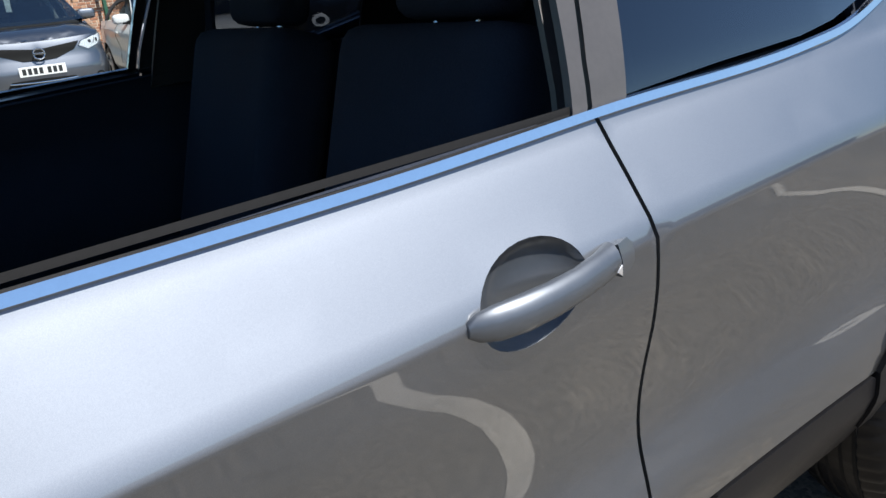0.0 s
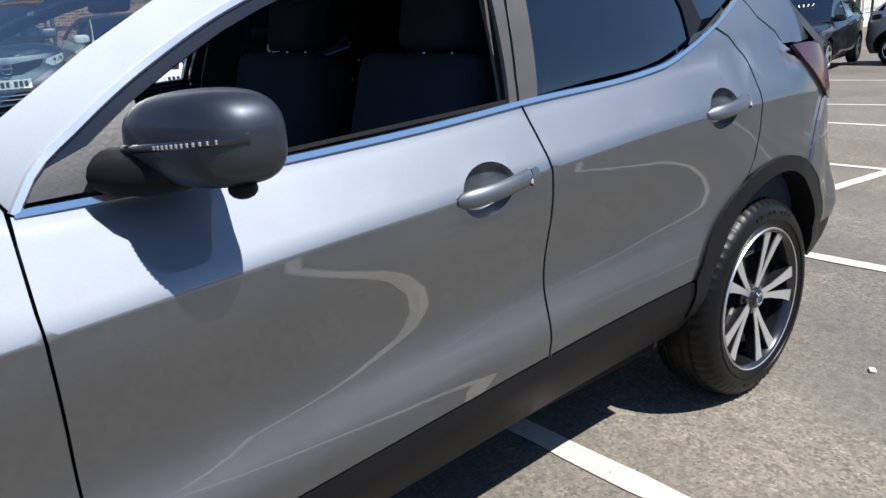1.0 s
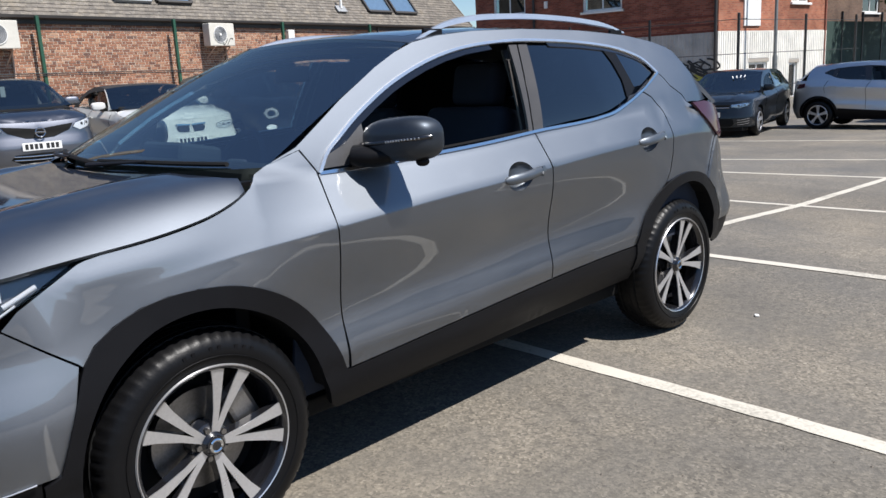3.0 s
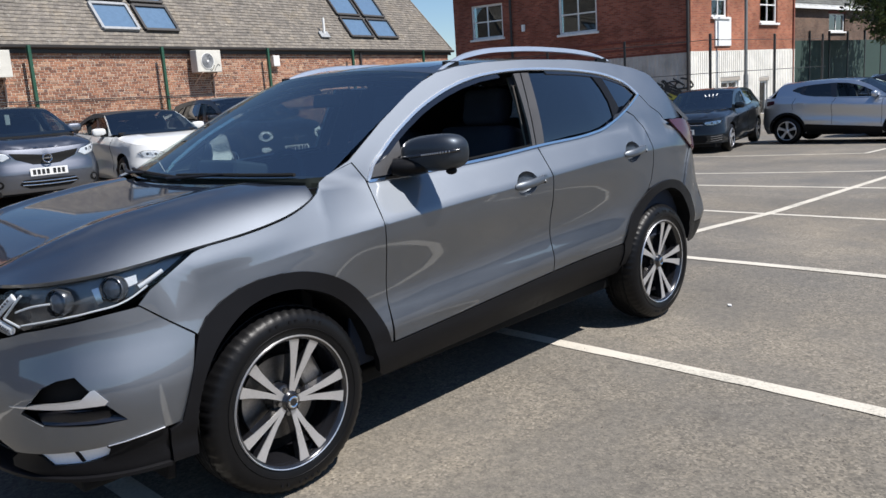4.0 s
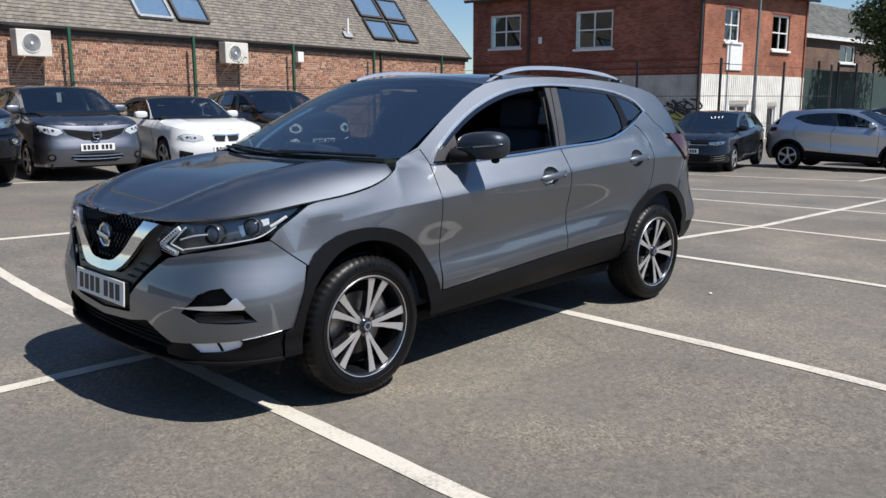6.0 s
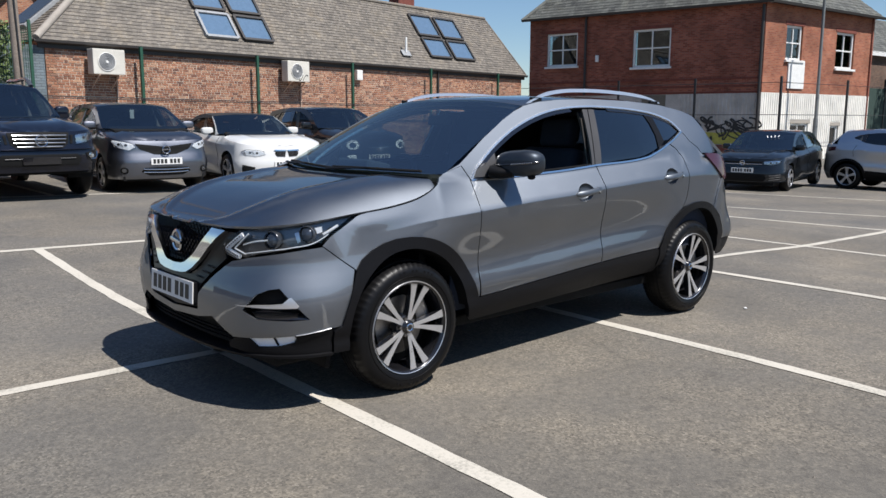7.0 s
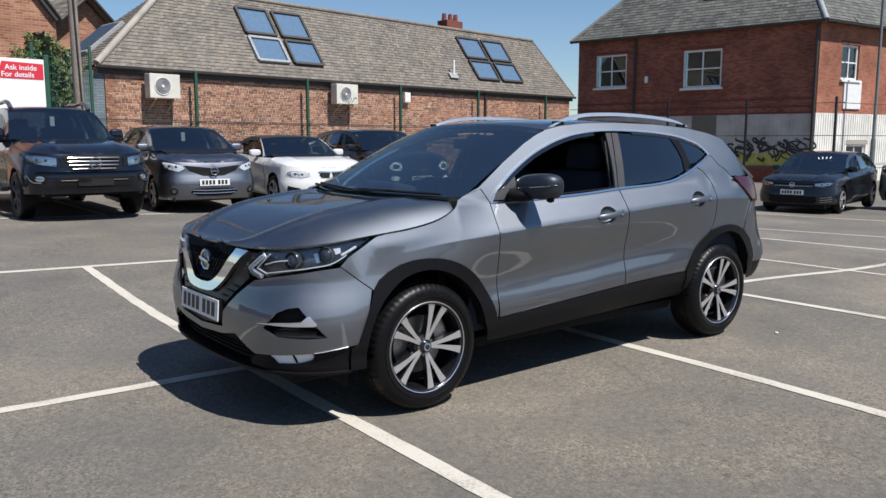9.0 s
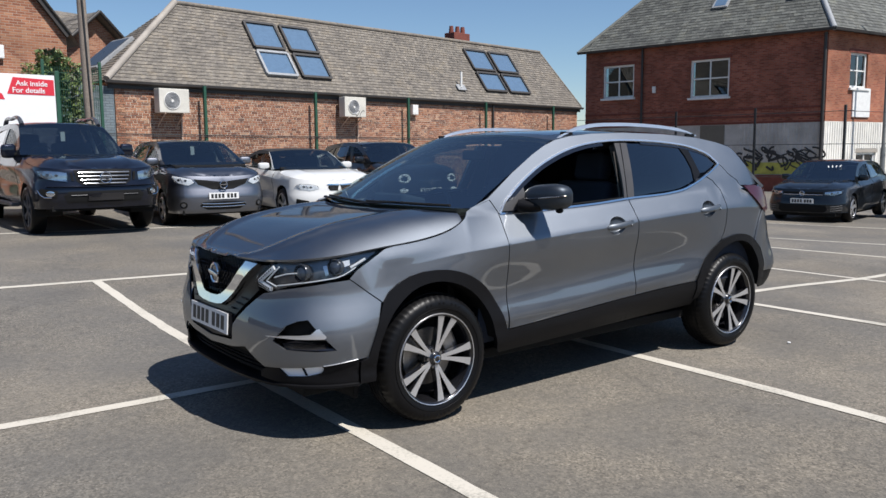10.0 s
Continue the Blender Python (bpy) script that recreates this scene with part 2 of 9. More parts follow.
def mesh_of(name, verts, faces, material, parent=None, label="", normals=None, smooth=True):
    me = bpy.data.meshes.new(name)
    me.from_pydata([tuple(v) for v in verts], [], [tuple(f) for f in faces])
    me.materials.append(material)
    if normals is None and len(faces) < 9000:
        facing_out(me)
    if smooth:
        me.polygons.foreach_set("use_smooth", [True] * len(me.polygons))
        if normals is None:
            me.set_sharp_from_angle(angle=radians(48))
    if normals is not None:
        me.normals_split_custom_set_from_vertices([tuple(n) for n in normals])
    me.update()
    ob = new(name, me)
    ob.parent = parent
    if label:
        ob["label"] = label
    return ob


def part(name, bm, material, parent, label="", smooth=False):
    me = bpy.data.meshes.new(name)
    bmesh.ops.recalc_face_normals(bm, faces=bm.faces)
    bm.to_mesh(me)
    bm.free()
    me.materials.append(material)
    if smooth:
        me.polygons.foreach_set("use_smooth", [True] * len(me.polygons))
        me.set_sharp_from_angle(angle=radians(35))
    ob = new(name, me)
    ob.parent = parent
    if label:
        ob["label"] = label
    return ob


def block(size, at=(0, 0, 0), turn=(0, 0, 0), bevel=0.0, segments=2, bm=None):
    """A bevelled box in a bmesh."""
    b = bmesh.new()
    bmesh.ops.create_cube(b, size=1)
    bmesh.ops.scale(b, vec=size, verts=b.verts)
    if bevel:
        bmesh.ops.bevel(b, geom=list(b.edges), offset=bevel, segments=segments, affect="EDGES", profile=0.6)
    bmesh.ops.transform(b, matrix=pose(*at, *turn), verts=b.verts)
    return joined(bm, b)


def joined(bm, b):
    if bm is None:
        return b
    me = bpy.data.meshes.new("tmp")
    b.to_mesh(me)
    b.free()
    bm.from_mesh(me)
    bpy.data.meshes.remove(me)
    return bm


def tube(r, length, at=(0, 0, 0), turn=(0, 0, 0), r2=None, sides=24, bm=None):
    b = bmesh.new()
    bmesh.ops.create_cone(b, cap_ends=True, segments=sides, radius1=r, radius2=r if r2 is None else r2, depth=length)
    bmesh.ops.transform(b, matrix=pose(*at, *turn), verts=b.verts)
    return joined(bm, b)


def lathe(profile, sides=48, axis="y"):
    """Verts and faces of a closed profile (r, a) turned round the axis."""
    n = len(profile)
    v, f = [], []
    for i in range(sides):
        c, s = math.cos(2 * math.pi * i / sides), math.sin(2 * math.pi * i / sides)
        v += [(r * c, a, r * s) if axis == "y" else (r * c, r * s, a) for r, a in profile]
    for i in range(sides):
        for k in range(n):
            a, b = i * n + k, i * n + (k + 1) % n
            j = (i + 1) % sides * n
            f.append((a, b, j + (k + 1) % n, j + k))
    return v, f


def sweep(points, section, closed=False, up=(0, 0, 1), scales=None):
    """Verts and faces of a section (list of (side, up)) drawn along points."""
    p = [Vector(q) for q in points]
    n, k = len(p), len(section)
    v, f = [], []
    for i, q in enumerate(p):
        a, b = (p[i - 1], p[(i + 1) % n]) if closed else (p[max(i - 1, 0)], p[min(i + 1, n - 1)])
        d = (b - a).normalized()
        side = d.cross(Vector(up)).normalized()
        top = side.cross(d)
        m = scales[i] if scales else 1
        v += [q + side * (x * m) + top * (y * m) for x, y in section]
    for i in range(n if closed else n - 1):
        j = (i + 1) % n
        f += [(i * k + c, i * k + (c + 1) % k, j * k + (c + 1) % k, j * k + c) for c in range(k)]
    if not closed:
        f += [tuple(range(k))[::-1], tuple((n - 1) * k + c for c in range(k))]
    return v, f


def round_section(w, h, n=10):
    return [(w / 2 * math.cos(2 * math.pi * i / n), h / 2 * math.sin(2 * math.pi * i / n)) for i in range(n)]


def smooth_line(points, step):
    """Points at even steps along a smooth line through the given ones."""
    p = np.array(points, float)
    d = np.r_[0, np.cumsum(np.linalg.norm(np.diff(p, axis=0), axis=1))]
    t = np.linspace(0, d[-1], max(2, int(d[-1] / step) + 1))
    m = np.gradient(p, d, axis=0)
    i = np.clip(np.searchsorted(d, t) - 1, 0, len(d) - 2)
    h = (d[i + 1] - d[i])[:, None]
    u = ((t - d[i]) / h[:, 0])[:, None]
    return hermite(u, p[i], p[i + 1], m[i] * h, m[i + 1] * h)


def inside(q, poly):
    """Which of the points q lie in the polygon."""
    x, y = q[:, 0], q[:, 1]
    hit = np.zeros(len(q), bool)
    for (x1, y1), (x2, y2) in zip(poly, np.roll(poly, -1, 0)):
        if y1 != y2:
            hit ^= ((y1 > y) != (y2 > y)) & (x < (x2 - x1) * (y - y1) / (y2 - y1) + x1)
    return hit


def edge_distance(q, poly):
    best = np.full(len(q), 1e9)
    for a, b in zip(poly, np.roll(poly, -1, 0)):
        d = b - a
        t = np.clip(((q - a) @ d) / max(d @ d, 1e-12), 0, 1)
        best = np.minimum(best, np.linalg.norm(q - a - t[:, None] * d, axis=1))
    return best


def refined(poly, step):
    out = []
    p = np.array(poly, float)
    for a, b in zip(p, np.roll(p, -1, 0)):
        n = max(1, int(np.linalg.norm(b - a) / step))
        out += [a + (b - a) * k / n for k in range(n)]
    return np.array(out)


def normals_on(surface, q, side):
    e = 0.0015
    u = surface(q[:, 0] + e, q[:, 1]) - surface(q[:, 0] - e, q[:, 1])
    v = surface(q[:, 0], q[:, 1] + e) - surface(q[:, 0], q[:, 1] - e)
    n = np.cross(u, v) * side
    return n / np.maximum(np.linalg.norm(n, axis=1), 1e-12)[:, None]


def sheet(name, outline, surface, material, parent, label="", step=0.05, edge=0.025, holes=(), lip=0.012, side=1, lines=(), flip=1):
    """A skin panel: a 2D outline laid on a surface, with its edge turned in by lip. side -1 mirrors it to the car's other flank."""
    border = refined(outline, edge)
    rings = [border] + [refined(h, edge) for h in holes]
    lo, hi = border.min(0), border.max(0)
    gx, gy = np.meshgrid(np.arange(lo[0], hi[0], step), np.arange(lo[1], hi[1], step * 0.87))
    gx = gx + np.where(np.arange(gx.shape[0]) % 2, step / 2, 0)[:, None]
    grid = np.c_[gx.ravel(), gy.ravel()]
    if len(lines):
        along = np.concatenate([smooth_line(l, step * 0.5) for l in lines])
        near = np.zeros(len(grid), bool)
        for l in lines:
            q = np.array(l, float)
            near |= (np.interp(grid[:, 0], q[:, 0], q[:, 1]) - grid[:, 1] < step * 0.45) & (np.interp(grid[:, 0], q[:, 0], q[:, 1]) - grid[:, 1] > -step * 0.45) if (np.diff(q[:, 0]) > 0).all() else False
        grid = np.r_[grid[~near], along]
    keep = inside(grid, border)
    for r in rings:
        keep &= edge_distance(grid, r) > edge * 0.45
    for r in rings[1:]:
        keep &= ~inside(grid, r)
    pts, edges, k = [], [], 0
    for r in rings:
        pts += [tuple(p) for p in r]
        edges += [(k + i, k + (i + 1) % len(r)) for i in range(len(r))]
        k += len(r)
    pts += [tuple(p) for p in grid[keep]]
    v2, _, faces, _, _, _ = geometry.delaunay_2d_cdt([Vector(p) for p in pts], edges, [], 0, 1e-6)
    q = np.array([tuple(v) for v in v2])
    tri = np.array([tuple(f)[:3] for f in faces])
    mid = q[tri].mean(1)
    ok = inside(mid, border)
    for r in rings[1:]:
        ok &= ~inside(mid, r)
    tri = tri[ok]
    p, n = surface(q[:, 0], q[:, 1]), normals_on(surface, q, flip)
    a, b, c = p[tri[:, 0]], p[tri[:, 1]], p[tri[:, 2]]
    back = (np.cross(b - a, c - a) * n[tri[:, 0]]).sum(1) < 0
    tri[back] = tri[back][:, ::-1]
    verts, norms, out = list(p), list(n), [tuple(t) for t in tri]
    if lip:
        count = {}
        for t in out:
            for x, y in ((t[0], t[1]), (t[1], t[2]), (t[2], t[0])):
                count[(x, y)] = 1
        rim = [e for e in count if (e[1], e[0]) not in count]
        for x, y in rim:
            d = p[y] - p[x]
            w = np.cross(d, n[x])
            w = w / max(np.linalg.norm(w), 1e-12)
            i = len(verts)
            verts += [p[x], p[y], p[y] - n[y] * lip, p[x] - n[x] * lip]
            norms += [w] * 4
            out.append((i + 1, i, i + 3, i + 2))
    verts, norms = np.array(verts), np.array(norms)
    if side < 0:
        verts, norms, out = verts * [1, -1, 1], norms * [1, -1, 1], [t[::-1] for t in out]
    return mesh_of(name, verts, out, material, parent, label, norms)

# ---- smooth curves and the body's surfaces ----
class Curve:
    """A monotone cubic through points (x, y), straight beyond its ends."""

    def __init__(self, points):
        p = np.array(points, float)
        self.x, self.y = p[:, 0], p[:, 1]
        self.m = slopes(self.x[None], self.y[None])[0]

    def __call__(self, x):
        x = np.asarray(x, float)
        i = np.clip(np.searchsorted(self.x, x) - 1, 0, len(self.x) - 2)
        h = self.x[i + 1] - self.x[i]
        t = np.clip((x - self.x[i]) / h, 0, 1)
        y = hermite(t, self.y[i], self.y[i + 1], self.m[i] * h, self.m[i + 1] * h)
        return y + np.where(x < self.x[0], (x - self.x[0]) * self.m[0], 0) + np.where(x > self.x[-1], (x - self.x[-1]) * self.m[-1], 0)


def hermite(t, a, b, ma, mb):
    return a * (1 + 2 * t) * (1 - t) ** 2 + b * t * t * (3 - 2 * t) + ma * t * (1 - t) ** 2 + mb * t * t * (t - 1)


def slopes(x, y):
    """Slopes of monotone cubics along the last axis."""
    h = np.maximum(np.diff(x, axis=-1), 1e-6)
    d = np.diff(y, axis=-1) / h
    m = np.empty(np.broadcast(x, y).shape)
    m[..., 0], m[..., -1] = d[..., 0], d[..., -1]
    a, b = d[..., :-1], d[..., 1:]
    wa, wb = 2 * h[..., 1:] + h[..., :-1], h[..., 1:] + 2 * h[..., :-1]
    safe = a * b > 1e-12
    m[..., 1:-1] = np.where(safe, (wa + wb) / (wa / np.where(safe, a, 1) + wb / np.where(safe, b, 1)), 0)
    return m


def arc(points):
    """A smooth plan line through points, as curves over its length."""
    p = np.array(points, float)
    d = np.r_[0, np.cumsum(np.hypot(*np.diff(p, axis=0).T))]
    return Curve(np.c_[d, p[:, 0]]), Curve(np.c_[d, p[:, 1]]), d[-1]


# plan of the body at its widest: s runs along the flank as x does, then round the two ends
NOSE_X, NOSE_Y, NOSE_L = arc([(-0.25, 0.9), (-0.42, 0.893), (-0.55, 0.866), (-0.66, 0.81), (-0.752, 0.715), (-0.815, 0.585), (-0.849, 0.42), (-0.865, 0.22), (-0.869, 0.0)])
NOSE_TIP = -0.869
TAIL_X, TAIL_Y, TAIL_L = arc([(2.85, 0.9), (3.0, 0.888), (3.13, 0.855), (3.24, 0.795), (3.32, 0.70), (3.38, 0.55), (3.42, 0.32), (3.435, 0.0)])


S_FRONT, S_REAR = -0.25 - NOSE_L, 2.85 + TAIL_L


def folded(s):
    """s brought back from beyond the middle of the nose or the tail."""
    s = np.where(s < S_FRONT, 2 * S_FRONT - s, s)
    return np.where(s > S_REAR, 2 * S_REAR - s, s)


def plan(s):
    s = np.asarray(s, float)
    f = folded(s)
    a, b = np.clip(-0.25 - f, 0, NOSE_L), np.clip(f - 2.85, 0, TAIL_L)
    x = np.where(f < -0.25, NOSE_X(a), np.where(f > 2.85, TAIL_X(b), f))
    y = np.where(f < -0.25, NOSE_Y(a), np.where(f > 2.85, TAIL_Y(b), 0.9))
    return x, np.where((s < S_FRONT) | (s > S_REAR), -y, y)


SILL = Curve([(-1.6, 0.36), (-0.36, 0.36), (0.0, 0.41), (0.49, 0.435), (2.22, 0.526), (2.8, 0.53), (3.2, 0.50), (4.5, 0.50)])
CREASE = Curve([(-1.6, 0.80), (-0.7, 0.80), (-0.3, 0.84), (0.1, 0.885), (0.485, 0.912), (0.9, 0.938), (1.29, 0.956), (1.57, 0.974), (2.2, 1.003), (2.7, 1.01), (3.1, 0.99), (4.5, 0.98)])
BELT = Curve([(-1.6, 0.885), (-1.3, 0.89), (-0.9, 0.905), (-0.6, 0.925), (-0.28, 0.957), (-0.11, 0.972), (0.04, 0.996), (0.14, 1.026), (0.20, 1.056), (0.235, 1.086), (0.30, 1.084), (0.47, 1.078), (0.95, 1.09), (1.54, 1.122), (2.03, 1.148), (2.3, 1.165), (2.7, 1.17), (3.1, 1.16), (4.5, 1.15)])
# rows of the flank from the ground up: how far in (-) or out of the plan line each lies
ROWS_OFF = [
    Curve([(-1.6, -0.06), (-0.8, -0.06), (-0.4, -0.04), (0.5, -0.055), (2.2, -0.055), (3.0, -0.05), (4.5, -0.08)]),   # lower edge of the cladding
    Curve([(-1.6, -0.012), (-0.4, -0.008), (0.5, -0.010), (2.2, -0.010), (3.0, -0.01), (4.5, -0.03)]),               # below the sill line
    Curve([(-1.6, -0.010), (-0.4, -0.010), (0.5, -0.011), (2.2, -0.011), (3.0, -0.01), (4.5, -0.03)]),               # sill line
    Curve([(-1.6, 0.004), (-0.5, 0.004), (0.0, -0.004), (0.5, -0.006), (1.5, -0.005), (2.2, -0.002), (2.7, 0.0), (3.1, 0.0), (4.5, 0.0)]),   # lower flare
    Curve([(-1.6, 0.014), (-0.55, 0.014), (-0.2, 0.002), (0.0, -0.004), (0.5, -0.026), (1.4, -0.027), (2.0, -0.022), (2.6, -0.002), (3.1, -0.01), (4.5, -0.012)]),  # hollow
    Curve([(-1.6, -0.034), (-0.5, -0.032), (0.0, -0.014), (0.45, 0.0095), (1.0, 0.0185), (2.2, 0.0130), (2.7, 0.002), (3.1, -0.018), (4.5, -0.02)]),   # under the crease
    None,  # just below the crease
    Curve([(-1.6, -0.037), (-0.5, -0.035), (0.0, -0.018), (0.45, 0.014), (1.0, 0.023), (2.2, 0.017), (2.7, 0.004), (3.1, -0.016), (4.5, -0.03)]),     # crease
    None,  # just above the crease
    Curve([(-1.6, -0.044), (-0.5, -0.042), (-0.2, -0.031), (0.0, -0.028), (0.25, -0.026), (0.45, -0.026), (1.0, -0.016), (2.2, -0.012), (2.7, -0.014), (3.1, -0.03), (4.5, -0.05)]),   # shoulder
    Curve([(-1.6, -0.052), (-0.9, -0.062), (-0.5, -0.060), (-0.2, -0.050), (0.05, -0.047), (0.25, -0.060), (0.47, -0.081), (0.95, -0.062), (1.54, -0.050), (2.1, -0.050), (2.7, -0.055), (3.1, -0.06), (4.5, -0.10)]),   # belt
]


def ease(t):
    t = np.clip(t, 0, 1)
    return t * t * (3 - 2 * t)


def rows_off(s):
    o = [c(s) if c else None for c in ROWS_OFF]
    o[6] = o[7] + (o[5] - o[7]) * 0.2
    k = ease((s - 0.1) / 0.5) * ease((3.0 - s) / 0.3)
    o[9] = o[9] * (1 - k) + (o[7] + (o[10] - o[7]) * 0.42) * k
    o[8] = o[7] + (o[9] - o[7]) * 0.014 / (0.45 * (BELT(s) - CREASE(s))) * (1.0 - 0.4 * k)
    return np.stack(o, -1)


def rows_z(s):
    a, c, b = SILL(s), CREASE(s), BELT(s)
    return np.stack([a - 0.155, a - 0.03, a, a + 0.05, a + 0.40 * (c - a), c - 0.05, c - 0.010, c, c + 0.014, c + 0.45 * (b - c), b], -1)


def flank(s, z, out=0.0):
    """Points of the body's side (the one at -y), round both ends, at plan place s and height z."""
    s0, z = np.broadcast_arrays(np.asarray(s, float), np.asarray(z, float))
    s = folded(s0)
    zz, oo = rows_z(s), rows_off(s)
    m = slopes(zz, oo)
    i = np.clip((z[..., None] >= zz).sum(-1) - 1, 0, zz.shape[-1] - 2)
    pick = lambda a, k: np.take_along_axis(a, k[..., None], -1)[..., 0]
    z0, z1 = pick(zz, i), pick(zz, i + 1)
    h = z1 - z0
    t = (z - z0) / h
    tc = np.clip(t, 0, 1)
    off = hermite(tc, pick(oo, i), pick(oo, i + 1), pick(m, i) * h, pick(m, i + 1) * h)
    off = off + np.where(t < 0, (z - z0) * 0.6, 0) + np.where(t > 1, (z1 - z) * 0.6, 0) + out
    # flared wheel arches
    off = off + 0.012 * np.exp(-((s - 0.0) / 0.34) ** 2 - ((z - 0.66) / 0.22) ** 2) + 0.012 * np.exp(-((s - 2.646) / 0.36) ** 2 - ((z - 0.70) / 0.24) ** 2)
    x, y = plan(s0)
    x1, y1 = plan(s0 - 0.01)
    x2, y2 = plan(s0 + 0.01)
    tx, ty = x2 - x1, y2 - y1
    n = np.maximum(np.hypot(tx, ty), 1e-9)
    nx, ny = -ty / n, tx / n
    return np.stack([x + nx * off, -(y + ny * off), z], -1)


SIDE_BELT = Curve([(0.2, 0.80), (0.47, 0.814), (0.9, 0.837), (1.5, 0.852), (2.0, 0.852), (2.5, 0.842), (2.9, 0.815), (3.2, 0.76)])
SIDE_TOP = Curve([(0.2, 0.60), (0.9, 0.645), (1.3, 0.672), (1.7, 0.683), (2.2, 0.677), (2.7, 0.645), (3.1, 0.60)])


def house(x, z, out=0.0):
    """Points of the glasshouse's side (the one at -y)."""
    x, z = np.broadcast_arrays(np.asarray(x, float), np.asarray(z, float))
    zb = np.minimum(BELT(x), 1.15)
    t = (z - zb) / (1.50 - zb)
    y = SIDE_BELT(x) + (SIDE_TOP(x) - SIDE_BELT(x)) * np.sign(t) * np.abs(t) ** 1.22 + out
    return np.stack([x, -y, z], -1)


HOOD_MID = Curve([(-0.84, 0.884), (-0.815, 0.888), (-0.76, 0.908), (-0.68, 0.947), (-0.56, 0.998), (-0.4, 1.043), (-0.2, 1.072), (0.0, 1.095), (0.25, 1.115)])


def hood(x, y, out=0.0):
    x, y = np.broadcast_arrays(np.asarray(x, float), np.asarray(y, float))
    # the plan place s whose belt lies at this x gives the edge
    e = HOOD_EDGE_Y(x)
    ze = HOOD_EDGE_Z(x)
    w = np.abs(y) / e
    zm = np.maximum(HOOD_MID(x), ze + 0.004)
    p = 4.5 + 4.5 * np.clip((x + 0.6) / 0.6, 0, 1)
    z = ze + (zm - ze) * (1 - np.clip(w, 0, 1.1) ** p)
    fold = 0.56 + 0.06 * (x + 0.9)
    z = z + 0.013 * np.exp(-((w - fold) / 0.065) ** 2) * np.clip((0.25 - x) / 0.3, 0, 1) * np.clip((x + 0.95) / 0.3, 0, 1)
    return np.stack([x, y, z + out], -1)


_s = np.linspace(S_FRONT + 0.01, 0.3, 90)
_b = flank(_s, BELT(_s))
HOOD_EDGE_Y = Curve(np.c_[_b[:, 0] + np.arange(90) * 1e-6, np.maximum(-_b[:, 1], 0.02)])
HOOD_EDGE_Z = Curve(np.c_[_b[:, 0] + np.arange(90) * 1e-6, _b[:, 2]])

# ---- ground ----
def lie(x, y):
    """The ground's height: level under the car, falling gently towards +x away from it."""
    dx, dy = max(-1.2 - x, 0, x - 3.7), max(-1.2 - y, 0, y - 1.2)
    s = min(max((math.hypot(dx, dy) - 0.3) / 3.5, 0), 1)
    s = s * s * (3 - 2 * s)
    fx, fy = min(max(x, -12), 26), min(max(y, -14), 16)
    k = 1 - min(max((x - 9) / 6, 0), 1)
    return s * (0.03 - 0.021 * fx + 0.02 * fy * k)


def build_ground():
    xs = sorted({*[i * 0.5 for i in range(-24, 61)], *[i * 6 for i in range(-10, 25)], -400, -150, 250, 500})
    ys = sorted({*[i * 0.5 for i in range(-24, 51)], *[i * 6 for i in range(-10, 20)], -400, -150, 250, 500})
    v = [(x, y, lie(x, y)) for x in xs for y in ys]
    n = len(ys)
    f = [(i * n + j, (i + 1) * n + j, (i + 1) * n + j + 1, i * n + j + 1) for i in range(len(xs) - 1) for j in range(n - 1)]
    tagged(mesh_of("ground", v, f, ASPHALT), "worn pale grey asphalt of an open car park", "ground", kind="structure")


def ground_line(x1, y1, x2, y2, width=0.095):
    """A painted bay line with slightly ragged edges."""
    d = Vector((x2 - x1, y2 - y1))
    n = max(2, int(d.length / 0.12))
    d.normalize()
    s = Vector((-d.y, d.x))
    v, f = [], []
    for i in range(n + 1):
        p = Vector((x1, y1)).lerp(Vector((x2, y2)), i / n)
        for k in (-1, 1):
            q = p + s * k * (width / 2 + random.uniform(-0.004, 0.004))
            v.append((q.x, q.y, lie(q.x, q.y) + 0.004))
        if i:
            a = 2 * i - 2
            f.append((a, a + 2, a + 3, a + 1))
    tagged(mesh_of("bay_line", v, f, LINE), "worn white painted parking bay line on asphalt", "road marking", "parking bay lines", "structure")


def litter():
    """A white scrap by the wheel and scattered grit."""
    b = block((0.035, 0.022, 0.008), (3.07, -1.11, lie(3.07, -1.11) + 0.006), (4, 3, 30), 0.003)
    tagged(part("paper_scrap", b, PLATE_WHITE, None), "small white paper scrap lying on the asphalt", "litter")
    rng = random.Random(3)
    v, f = [], []
    for _ in range(420):
        x, y = rng.uniform(-1.5, 7.0), rng.uniform(-4.5, 0.5)
        r = rng.uniform(0.003, 0.008)
        n, z = len(v), lie(x, y)
        v += [(x - r, y, z), (x, y - r * 0.8, z), (x + r, y, z), (x, y + r, z), (x + r * 0.2, y, z + r)]
        f += [(n, n + 1, n + 4), (n + 1, n + 2, n + 4), (n + 2, n + 3, n + 4), (n + 3, n, n + 4)]
    tagged(mesh_of("grit", v, f, plain("grit_stone", (0.16, 0.14, 0.115), 0.9, vary=0.5, scale=3), None, smooth=False), "loose dark grit scattered on the asphalt", "gravel", kind="stuff")


